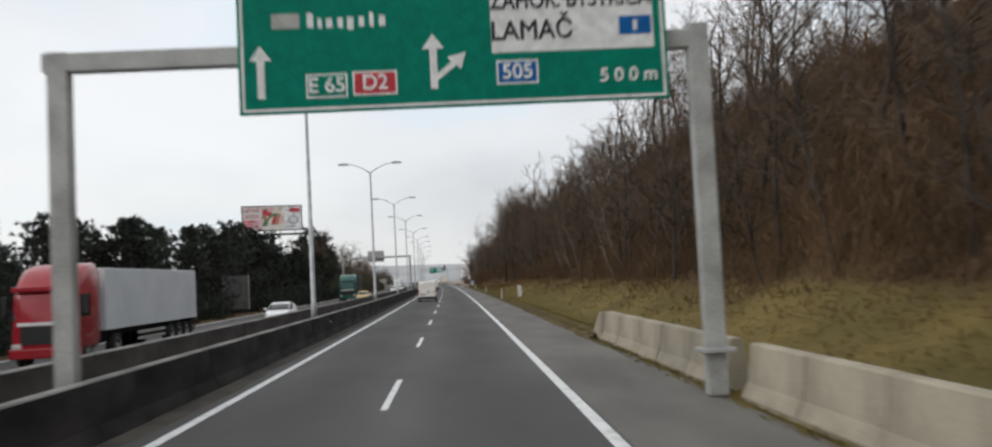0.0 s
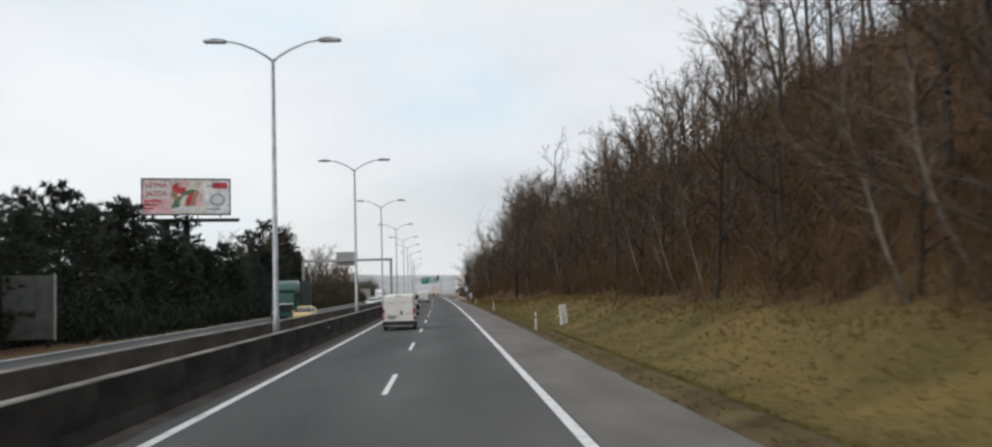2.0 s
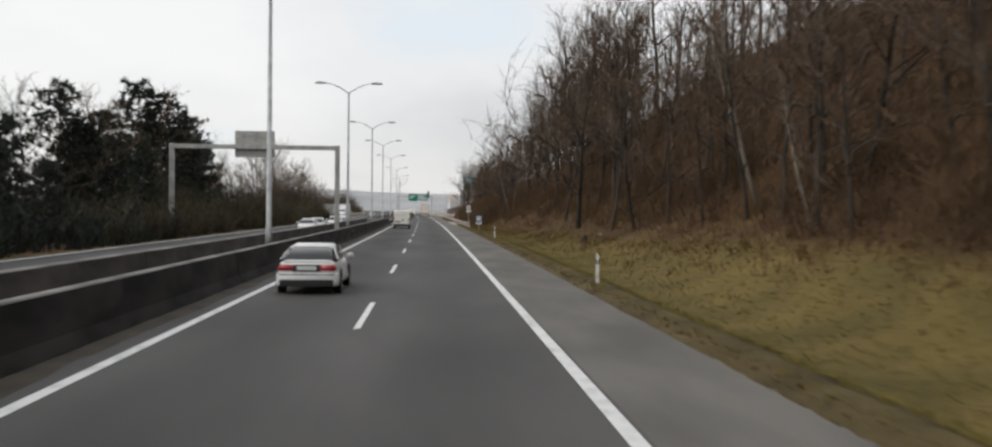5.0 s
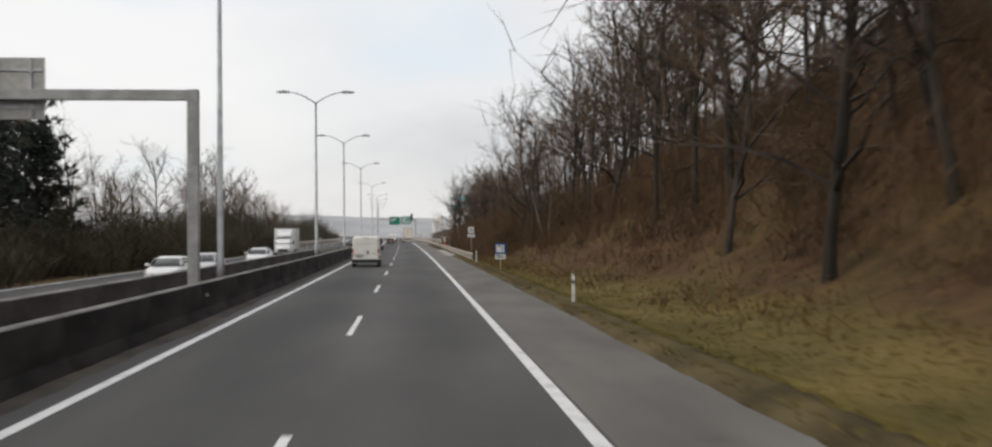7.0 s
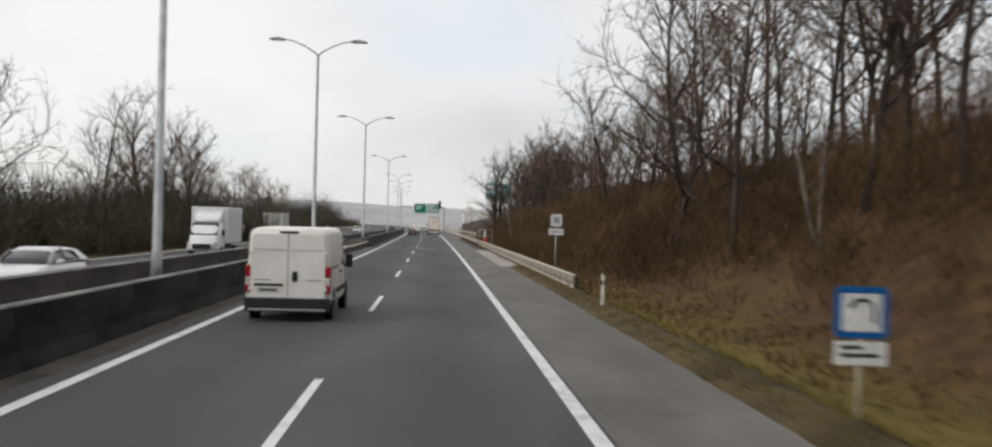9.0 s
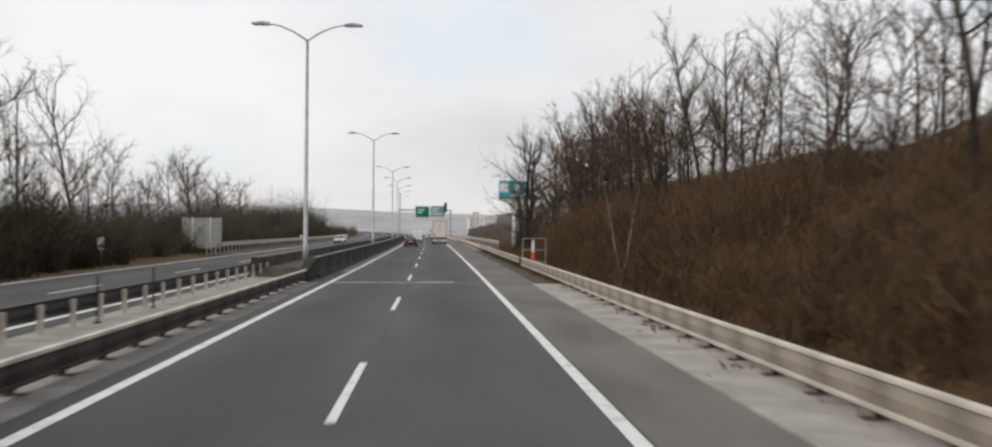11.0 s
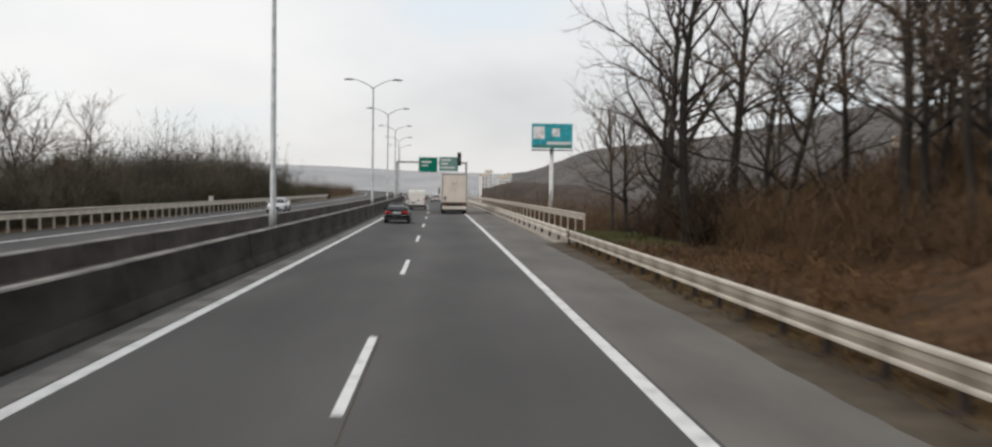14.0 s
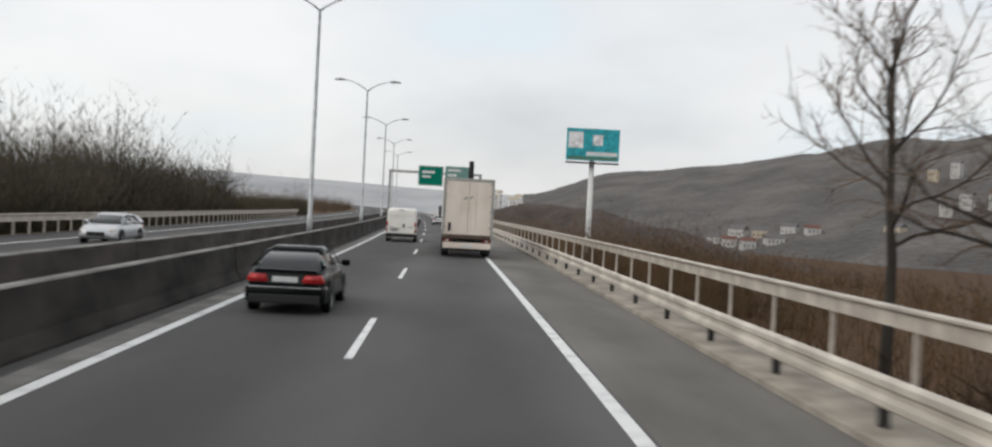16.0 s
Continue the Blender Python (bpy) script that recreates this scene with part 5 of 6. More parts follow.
sg = empty("road_sign", "blue roadside service sign with a white plate on a post", "road sign", m=at(236.5, 7.18, 0, -4))
part("post", tube(bmesh.new(), [(0, 0.03, -0.3), (0, 0.03, 1.8)], 0.035, 8), POLE_CREAM, sg, "pale yellowish post", smooth=True)
pl = panel("sign_panel", -0.34, 0.34, 1.16, 1.82, -0.02, SIGN_BLUE, sg, 0.02, "blue square with a white field and black symbol", r=0.04)
panel("white_field", -0.25, 0.25, 1.25, 1.73, -0.026, SIGN_WHITE, pl, 0.005)
bm = bmesh.new()
tube(bm, [(-0.16, -0.03, 1.55), (-0.08, -0.03, 1.64), (0.04, -0.03, 1.66), (0.14, -0.03, 1.6), (0.17, -0.03, 1.48), (0.15, -0.03, 1.36)], 0.024, 6)
part("symbol", bm, SIGN_BLACK, pl)
pl2 = panel("plate", -0.33, 0.33, 0.82, 1.12, -0.02, SIGN_WHITE, sg, 0.02, "white plate with unreadable lines")
for x0, x1, z in ((-0.26, 0.02, 1.02), (-0.26, 0.24, 0.92)):
    panel("bar", x0, x1, z, z + 0.05, -0.026, SIGN_BLACK, pl2, 0.005)

s2 = empty("road_sign", "small white square sign with a plate on a tall post", "road sign", m=at(272.7, 7.62, 0))
part("post", tube(bmesh.new(), [(0, 0.03, -0.5), (0, 0.03, 3.05)], 0.03, 8), GALV, s2, smooth=True)
a2 = panel("sign_panel", -0.28, 0.28, 2.5, 3.1, -0.02, SIGN_WHITE, s2, 0.02, r=0.04)
panel("bar", -0.14, 0.14, 2.66, 2.94, -0.026, AD_GREY, a2, 0.005)
b2 = panel("plate", -0.36, 0.36, 2.08, 2.4, -0.02, SIGN_WHITE, s2, 0.02)
panel("bar", -0.24, 0.24, 2.2, 2.27, -0.026, AD_GREY, b2, 0.005)

bp = empty("road_sign", "grey back of a tall ribbed sign standing before the pines", "road sign", m=at(103, -20.9, -0.1, 10))
DULL_BACK = plain("dull_sign_back", (0.115, 0.112, 0.110), 0.8, 0, 0.25, 1.5)
bq = part("sign_panel", boxes((-1.3, 1.3, -0.03, 0.02, 0.5, 3.95), bevel=0.01), DULL_BACK, bp)
for i in range(6):
    part("rib", boxes((-1.22 + i * 0.44, -1.12 + i * 0.44, -0.09, -0.03, 0.5, 3.95), bevel=0.01), DULL_BACK, bq)
part("edge_strip", boxes((1.3, 1.4, -0.10, 0.03, 0.45, 4.0), bevel=0.01), SIGN_BACK, bp, "pale edge strip")
for x in (-1.0, 1.0):
    part("post", boxes((x - 0.06, x + 0.06, 0.02, 0.14, -0.3, 3.9)), DARK_STEEL, bp)

sb = empty("road_sign", "back of a large ribbed metal sign by the oncoming lanes", "road sign", m=at(376, -21.7, -0.1, 0))
bk = part("sign_panel", boxes((-1.95, 1.95, -0.02, 0.03, 0.55, 3.55), bevel=0.01), SIGN_BACK, sb)
for i in range(5):
    part("rib", boxes((-1.75 + i * 0.87 - 0.06, -1.75 + i * 0.87 + 0.06, -0.12, -0.02, 0.5, 3.6)), SIGN_WHITE if i % 2 else GALV, bk)
for x in (-1.3, 1.3):
    part("post", boxes((x - 0.07, x + 0.07, 0.03, 0.15, -0.4, 3.5)), GALV, sb)

for s, u, z in ((341.5, -20.3, 1.8), (447.5, -20.9, 1.45)):
    mk = empty("marker_sign", "small white marker plate beside the oncoming lanes", "marker sign", m=at(s, u, -0.1))
    part("post", tube(bmesh.new(), [(0, 0, -0.2), (0, 0, z)], 0.035, 8), GALV, mk, smooth=True)
    panel("plate", -0.22, 0.22, z - 0.75, z + 0.1, -0.05, POST_WHITE, mk, 0.015)
    panel("bar", -0.14, 0.14, z - 0.55, z - 0.35, -0.056, DULL_RED if s < 400 else AD_GREY, mk, 0.005)
# ---- litter on the verge ----
def scrap(s, u, size, label, material, seed):
    """A crumpled sheet lying in the grass."""
    r = random.Random(seed)
    bm = bmesh.new()
    rows = [[bm.verts.new(((i / 4 - 0.5) * size + r.uniform(-0.1, 0.1) * size, (j / 3 - 0.5) * size * 0.6, 0.06 + r.uniform(0.0, 0.3) * size)) for j in range(4)] for i in range(5)]
    for a, b in zip(rows, rows[1:]):
        for j in range(3):
            bm.faces.new((a[j], a[j + 1], b[j + 1], b[j]))
    bmesh.ops.solidify(bm, geom=bm.faces[:], thickness=0.015)
    k = empty("paper_scrap", label, "paper scrap", "paper scraps on the verge", m=Matrix.Translation(P(s, u, height(s, u))) @ Matrix.Rotation(r.uniform(0, 6.28), 4, "Z"))
    part("sheet", bm, material, k)


for i, (s, u, size) in enumerate(((119.3, 9.6, 0.34), (118.5, 9.9, 0.26), (117.2, 9.3, 0.2), (121.6, 11.6, 0.16), (186.5, 12.3, 0.3))):
    scrap(s, u, size, "pale crumpled scrap of paper in the verge grass", POST_WHITE, 50 + i)
st = empty("stump", "short split stump with pale torn edges on the verge", "stump", m=Matrix.Translation(P(184.7, 11.0, height(184.7, 11.0))))
part("trunk", tube(bmesh.new(), [(0, 0, -0.1), (0.02, 0, 0.2), (0.06, 0.02, 0.46)], [0.19, 0.16, 0.10], 9), DARK_BARK, st)
for x, lean in ((-0.1, 0.05), (0.13, 0.02)):
    part("torn_wood", tube(bmesh.new(), [(x, -0.06, 0.02), (x + lean * 0.5, -0.05, 0.14), (x + lean, -0.02, 0.27)], [0.035, 0.03, 0.012], 6), POST_WHITE, st)
# ---- orange hydrant in its cage ----
hy = empty("hydrant", "orange hydrant pillar with a pale top behind the guard rail", "hydrant", m=at(340.7, 7.72, -0.1))
part("pillar", tube(bmesh.new(), [(0, 0, -0.3), (0, 0, 0.75), (0, 0, 0.8), (0, 0, 1.2)], [0.14, 0.13, 0.11, 0.11], 12), ORANGE, hy, smooth=True)
part("cap", tube(bmesh.new(), [(0, 0, 1.18), (0, 0, 1.21), (0, 0, 1.86), (0, 0, 1.91)], [0.12, 0.11, 0.095, 0.05], 12), POST_WHITE, hy, "pale top section", smooth=True)
cage = empty("hydrant_cage", "thin galvanised tube cage around the hydrant", "cage", m=at(340.7, 7.79, -0.1) @ Matrix.Diagonal((0.92, 1.0, 1.0, 1)))
for x in (-0.82, 0.0, 0.82):
    for y in (-0.3, 0.3):
        if x or y > 0:
            part("upright", tube(bmesh.new(), [(x, y, -0.2), (x, y, 2.05)], 0.021, 6), GALV, cage)
for z in (0.55, 1.3, 2.05):
    for y in (-0.3, 0.3):
        part("bar", tube(bmesh.new(), [(-0.82, y, z), (0.82, y, z)], 0.019, 6), GALV, cage)

# ---- steel guard rails ----
BEAM = [(-0.02, 0.38), (0.045, 0.42), (0.045, 0.50), (-0.015, 0.55), (-0.015, 0.61), (0.045, 0.66), (0.045, 0.74), (-0.02, 0.78), (-0.06, 0.78), (0.02, 0.73), (0.02, 0.665), (-0.04, 0.62), (-0.04, 0.54), (0.02, 0.49), (0.02, 0.43), (-0.04, 0.38)]


def guard_rail(label, u, s0, s1, face, z=0.0, step=4.0, material=None, post_tone=None):
    """A rail of steel beams on posts; face is -1 when its corrugated side looks to smaller u."""
    rail = empty("guard_rail", label, "guard rail", kind="structure")
    bm = bmesh.new()
    prism(bm, [(face * (x + 0.06), c) for x, c in BEAM], 0.0, step + 0.02)
    beam = part("beam", bm, material or RAIL, rail)
    bm = boxes((-0.05, 0.05, -0.07, 0.07, -0.4, 0.72))
    box(bm, min(0, face * 0.07), max(0, face * 0.07), -0.05, 0.05, 0.5, 0.68)
    post = part("post", bm, post_tone or DARK_STEEL, rail)
    n = round((s1 - s0) / step)
    for i in range(n):
        m = at(s0 + i * step, u, z)
        k = m @ Matrix.Translation((-face * 0.05, 0, 0))
        if i == 0:
            beam.matrix_basis, post.matrix_basis = m, k
        else:
            shared("beam", beam.data, rail, m)
            shared("post", post.data, rail, k)
    return rail


def low_rail(label, u, s0, s1, face, z0, z1, web, post_tone):
    """A low rail: a dull web between two rounded edge tubes, on short posts with base plates."""
    rail = empty("guard_rail", label, "guard rail", kind="structure")
    step = 2.0
    bm = bmesh.new()
    prism(bm, [(0.0, z0 + 0.06), (face * 0.03, z0 + 0.06), (face * 0.065, (z0 + z1) / 2), (face * 0.03, z1 - 0.06), (0.0, z1 - 0.06)], 0.0, step)
    pieces = [("web", part("web", bm, web, rail))]
    for z in (z0 + 0.04, z1 - 0.045):
        bm = bmesh.new()
        box(bm, min(-0.05 * face, 0.08 * face), max(-0.05 * face, 0.08 * face), 0.0, step, z - 0.04, z + 0.04, 0.025)
        pieces.append(("edge_tube", part("edge_tube", bm, RAIL if z > 0.3 or face < 0 else web, rail)))
    pieces.append(("post", part("post", boxes((min(-0.01 * face, -0.11 * face), max(-0.01 * face, -0.11 * face), -0.06, 0.06, 0.0, z1 - 0.06)), post_tone, rail)))
    pieces.append(("base_plate", part("base_plate", boxes((-0.16, 0.16, -0.13, 0.13, 0.02, 0.055), bevel=0.008), post_tone, rail)))
    for i in range(round((s1 - s0) / step)):
        m = at(s0 + i * step, u)
        for name, ob in pieces:
            if i == 0:
                ob.matrix_basis = m
            else:
                shared(name, ob.data, rail, m)
    return rail


guard_rail("weathered steel guard rail along the hard shoulder of the bridge", 6.85, 394, 720, -1, -0.05)
low_rail("low weathered rail with pale edges and a dull brown web on short posts", 7.08, 262, 342, -1, 0.16, 0.68, WEB, DARK_STEEL)
low_rail("narrow weathered rail with pale edges above the dirt of the shoulder", 6.93, 342, 394, -1, 0.32, 0.70, WEB, RUSTY)
low_rail("low sooty brown rail on short dark posts beside the fast lane", -4.72, 288, 322, 1, 0.14, 0.60, RUSTY, DARK_STEEL)
guard_rail("dark steel guard rail of the oncoming carriageway on pale posts", -7.5, 276, 330, -1, step=2.0, material=DARK_STEEL, post_tone=RAIL)
for s in (301.0, 306.0):
    rod = empty("marker_rod", "thin dark upright rod beside the guard rail of the median gap", "rod", "rods in the median gap", m=at(s, -7.2))
    part("rod", tube(bmesh.new(), [(0, 0, 0.0), (0, 0, 1.25)], 0.028, 6), DARK_STEEL, rod)
    part("foot", boxes((-0.08, 0.08, -0.08, 0.08, 0.03, 0.07), bevel=0.01), DARK_STEEL, rod)


def bridge_rail(label, u, s0, s1, side, gap=4):
    rail = empty("bridge_rail", label, "bridge railing", kind="structure")
    bm = bmesh.new()
    prism(bm, [(side * x, c) for x, c in ((-0.10, 0.64), (0.04, 0.64), (0.04, 0.76), (-0.02, 0.80), (0.04, 0.84), (0.04, 0.96), (0.10, 0.98), (0.10, 1.04), (-0.22, 1.04), (-0.22, 0.99), (-0.10, 0.96))], 0.0, gap + 0.02)
    beam = part("beam", bm, RAIL, rail)
    post = part("post", boxes((-0.045, 0.045, -0.06, 0.06, -0.8, 1.0), bevel=0.01), RAIL, rail)
    for i in range(round((s1 - s0) / gap)):
        m = at(s0 + gap * i, u, 0.0)
        if i == 0:
            beam.matrix_basis, post.matrix_basis = m, m
        else:
            shared("beam", beam.data, rail, m)
            shared("post", post.data, rail, m)


bridge_rail("wide pale steel bridge railing beyond the guard rail", 10.2, 412, 700, 1)
bridge_rail("pale steel railing on close posts at the far edge of the bridge", -20.3, 372, 560, -1, 2)

# ---- houses of the valley ----
def house(m, w, d, h, wall, roof):
    k = empty("house", "small pale house on the valley slope", "house", "houses in the valley", m=m)
    part("wall", boxes((-w / 2, w / 2, -d / 2, d / 2, -10, h)), wall, k)
    bm = bmesh.new()
    prism(bm, [(-d / 2 - 0.4, h - 0.1), (d / 2 + 0.4, h - 0.1), (0, h + d * 0.36)], -w / 2 - 0.4, w / 2 + 0.4, axis="x")
    part("roof", bm, roof, k)
    for i in range(int(w // 3)):
        for z in range(int(h // 2.8)):
            x = -w / 2 + 1.6 + i * 3.0
            part("window", boxes((x - 0.55, x + 0.55, -d / 2 - 0.04, -d / 2 + 0.03, 0.9 + z * 2.8, 2.2 + z * 2.8)), SIGN_BLACK, k)


ROOF_RED, ROOF_GREY = plain("roof_tile", (0.16, 0.075, 0.058), 0.8), plain("roof_grey", (0.14, 0.13, 0.13), 0.8)
WALL_A, WALL_B = plain("render_white", (0.50, 0.49, 0.47), 0.9), plain("render_cream", (0.50, 0.43, 0.33), 0.9)
WALL_C = plain("bright_render", (0.82, 0.81, 0.79), 0.9)
hr = random.Random(4)
# on the slope of the ridge: bearing in degrees, distance, height of the ridge there
for b, r, top, far, w, h in ((15.3, 770, 79, 1392, 12, 4), (16.0, 750, 81, 1383, 10, 5), (16.5, 785, 83, 1379, 13, 5), (17.0, 735, 85, 1374, 10, 5), (17.6, 770, 87, 1370, 11, 5), (18.4, 740, 89, 1363, 13, 4), (19.2, 770, 92, 1357, 11, 5), (20.4, 760, 95, 1346, 10, 4),
                              (27.0, 770, 119, 1295, 8, 4), (28.0, 785, 123, 1287, 9, 4), (29.3, 770, 129, 1277, 8, 4), (26.3, 890, 117, 1299, 8, 5), (27.4, 900, 121, 1292, 8, 5), (24.6, 720, 109, 1312, 12, 5)):
    e = P(398, 1.4)
    a = radians(b) - heading(398)
    z = -40 + (top + 40) * smoothstep(0, 1, (r - (far - 900)) / 900)
    house(Matrix.Translation((e.x + r * math.sin(a), e.y + r * math.cos(a), z)) @ Matrix.Rotation(-a + radians(hr.uniform(-35, 35)), 4, "Z"), w, w * 0.7, h, hr.choice((WALL_A, WALL_B, WALL_A)), hr.choice((ROOF_RED, ROOF_GREY)))
for s, u, w, h in ((1250, 112, 7, 15), (1262, 119, 6, 19), (1240, 127, 8, 13), (1256, 136, 6, 16)):
    house(at(s, u, 0, hr.uniform(-20, 20)), w, w * 0.8, h, WALL_C, WALL_B)
# ---- vehicles: x across, y ahead from the tail, z up ----
def ring(w0, w1, z0, z1, y, lean=0.0, r=0.12):
    """A rounded cross-section: half width w0 below and w1 above."""
    pts = []
    for sx, wx, z in ((1, w0, z0), (1, w1, z1), (-1, w1, z1), (-1, w0, z0)):
        top = z == z1
        q = min(r, (z1 - z0) * 0.45, wx * 0.45)
        turn = ((0, -1), (1, 0)) if not top else ((1, 0), (0, 1))
        corner = [(0.0, 1.0), (0.3, 0.3), (1.0, 0.0)]
        seq = []
        for a, b in corner:
            if (sx == 1) != top:
                a, b = a, b
            dx, dz = (b, a) if (sx == 1) != top else (a, b)
            seq.append((sx * (wx - dx * q), z + (-1 if top else 1) * dz * q))
        pts += seq
    return [(x, y + lean * (z - z0), z) for x, z in pts]


def loft(sections, smooth=True):
    bm = bmesh.new()
    rows = [[bm.verts.new(p) for p in s] for s in sections]
    n = len(rows[0])
    for a, b in zip(rows, rows[1:]):
        for j in range(n):
            bm.faces.new((a[j], a[(j + 1) % n], b[(j + 1) % n], b[j]))
    bm.faces.new(rows[0])
    bm.faces.new(rows[-1])
    bmesh.ops.recalc_face_normals(bm, faces=bm.faces[:])
    return bm


def lathe_x(bm, outline, x0, y, z, side, n=22):
    """Turns an outline of (offset, radius) about an axle along x."""
    rows = []
    for o, r in outline:
        rows.append([bm.verts.new((x0 + side * o, y + r * math.cos(2 * math.pi * j / n), z + r * math.sin(2 * math.pi * j / n))) for j in range(n)])
    for a, b in zip(rows, rows[1:]):
        for j in range(n):
            bm.faces.new((a[j], a[(j + 1) % n], b[(j + 1) % n], b[j]))
    bm.faces.new(rows[0])
    bm.faces.new(rows[-1])
    bmesh.ops.recalc_face_normals(bm, faces=bm.faces[:])
    return bm


def wheel(parent, x, y, r, width, side, rim=ALLOY):
    """A tyre and its rim; side is +1 for the wheel at +x."""
    t = part("wheel", lathe_x(bmesh.new(), [(-width, r * 0.6), (-width, r * 0.92), (-width * 0.85, r), (-width * 0.15, r), (0.0, r * 0.93), (0.0, r * 0.68), (-0.03, r * 0.64)], x, y, r, side), RUBBER, parent, smooth=True)
    bm = lathe_x(bmesh.new(), [(-0.05, r * 0.63), (-0.005, r * 0.62), (-0.03, r * 0.54), (-0.05, r * 0.22), (-0.01, r * 0.18), (-0.01, 0.02)], x, y, r, side, 20)
    part("rim", bm, rim, t)
    return t


def slab(name, pts, depth, material, parent, label=""):
    """A flat plate through four corners, thickened against its normal."""
    bm = bmesh.new()
    q = [Vector(p) for p in pts]
    n = (q[1] - q[0]).cross(q[2] - q[0]).normalized() * depth
    a = [bm.verts.new(p) for p in q]
    b = [bm.verts.new(p - n) for p in q]
    bm.faces.new(a)
    bm.faces.new(b[::-1])
    for i in range(len(q)):
        bm.faces.new((a[i], b[i], b[(i + 1) % len(q)], a[(i + 1) % len(q)]))
    bmesh.ops.recalc_face_normals(bm, faces=bm.faces[:])
    return part(name, bm, material, parent, label)


def sedan(m, label, paint, lit=True, group="", hatch=False):
    c = empty("car", label, "car", group, m=m)
    hw = 0.91
    tail = 0.0 if not hatch else 0.15
    body = part("body", loft([ring(0.66, 0.66, 0.36, 0.84, 0.0, 0.04, r=0.16), ring(0.78, 0.76, 0.27, 0.94, 0.07, r=0.2), ring(0.87, 0.81, 0.22, 0.975, 0.28, r=0.2), ring(hw, 0.83, 0.20, 0.97, 0.9, r=0.2), ring(hw, 0.85, 0.20, 0.95, 1.8, r=0.18), ring(hw, 0.86, 0.20, 0.93, 2.8, r=0.18),
                         ring(hw, 0.84, 0.20, 0.93, 3.35), ring(0.90, 0.80, 0.21, 0.86, 4.0), ring(0.86, 0.74, 0.23, 0.76, 4.4), ring(0.78, 0.66, 0.27, 0.68, 4.62), ring(0.62, 0.56, 0.32, 0.58, 4.7)]), paint, c, smooth=True)
    cab = [(0.46 - 0.4 * (tail > 0), 0.80, 0.70, 1.0), (0.85 - 2 * tail, 0.80, 0.64, 1.22), (1.28 - 3 * tail, 0.80, 0.58, 1.345), (1.9, 0.80, 0.57, 1.395), (2.5, 0.80, 0.57, 1.38), (2.85, 0.80, 0.58, 1.285), (3.2, 0.78, 0.62, 1.12), (3.5, 0.76, 0.66, 0.93)]
    part("cabin_glass", loft([ring(a, b, 0.85, t, y, r=0.10) for y, a, b, t in cab]), GLASS, c, "dark tinted window glass", smooth=True)
    part("roof", loft([ring(0.63, 0.55, 1.26, 1.355, 1.22 - 3 * tail, r=0.05), ring(0.645, 0.57, 1.28, 1.415, 1.9, r=0.06), ring(0.64, 0.56, 1.28, 1.40, 2.5, r=0.06), ring(0.63, 0.55, 1.24, 1.315, 2.78, r=0.04)]), paint, c, smooth=True)
    for k in (-1, 1):
        x = k * 0.812
        slab("pillar", [(x, 0.42 - 2 * tail, 0.99), (k * 0.63, 1.2 - 3 * tail, 1.32), (k * 0.63, 1.5 - 2 * tail, 1.34), (x, 1.05 - 2 * tail, 0.99)], 0.02, paint, c)
        slab("pillar", [(x, 2.05, 0.95), (k * 0.625, 2.1, 1.38), (k * 0.625, 2.2, 1.38), (x, 2.15, 0.95)], 0.02, BLACK_TRIM, c)
        slab("pillar", [(x - k * 0.02, 3.42, 0.93), (k * 0.63, 2.72, 1.34), (k * 0.63, 2.8, 1.32), (x - k * 0.02, 3.52, 0.93)], 0.02, paint, c)
        part("window_trim", tube(bmesh.new(), [(x, 0.7, 1.0), (x + k * 0.02, 1.6, 0.985), (x + k * 0.02, 3.3, 0.945)], 0.012, 6), CHROME, c)
        mr = part("mirror", loft([ring(0.11, 0.10, 0.93, 1.08, 3.02, r=0.05), ring(0.10, 0.09, 0.94, 1.07, 3.12, r=0.05), ring(0.05, 0.05, 0.96, 1.05, 3.2, r=0.03)]), paint, c, smooth=True)
        mr.matrix_basis = Matrix.Translation((k * 0.98, 0, 0))
        part("handle", boxes((k * 0.90 - 0.02, k * 0.90 + 0.02, 1.4, 1.6, 0.80, 0.83), bevel=0.008), paint, c)
        part("handle", boxes((k * 0.90 - 0.02, k * 0.90 + 0.02, 2.5, 2.7, 0.79, 0.82), bevel=0.008), paint, c)
        tl = part("tail_light", loft([ring(0.23, 0.20, 0.70, 0.86, -0.01, 0.05, r=0.06), ring(0.25, 0.22, 0.69, 0.88, 0.14, 0.05, r=0.06), ring(0.20, 0.17, 0.72, 0.86, 0.34, r=0.05)]), TAIL_LIT if lit else TAIL_RED, c, "red tail light", smooth=True)
        tl.matrix_basis = Matrix.Translation((k * 0.585, -0.015, -0.01))
        hl = part("headlight", loft([ring(0.17, 0.15, 0.58, 0.70, 4.3, r=0.04), ring(0.16, 0.12, 0.57, 0.67, 4.52, r=0.04), ring(0.1, 0.08, 0.56, 0.63, 4.62, r=0.03)]), TAIL_CLEAR, c, "clear headlight", smooth=True)
        hl.matrix_basis = Matrix.Translation((k * 0.62, 0.03, 0.02))
        for y in (0.95, 3.75):
            wheel(c, k * (hw + 0.005), y, 0.32, 0.22, k)
            # black disc on the uncut body side stands in for the shaded arch
            part("wheel_arch", lathe_x(bmesh.new(), [(-0.02, 0.39), (0.0, 0.385), (0.0, 0.33)], k * (hw - 0.008), y, 0.33, k, 24), BLACK_TRIM, c)
        part("exhaust", tube(bmesh.new(), [(k * 0.5, -0.02, 0.30), (k * 0.5, 0.2, 0.30)], 0.04, 10), CHROME, c)
    part("bumper", loft([ring(0.74, 0.76, 0.27, 0.60, -0.05, r=0.08), ring(0.84, 0.84, 0.25, 0.62, 0.02, r=0.08), ring(0.9, 0.9, 0.24, 0.62, 0.3, r=0.05)]), paint, c, smooth=True)
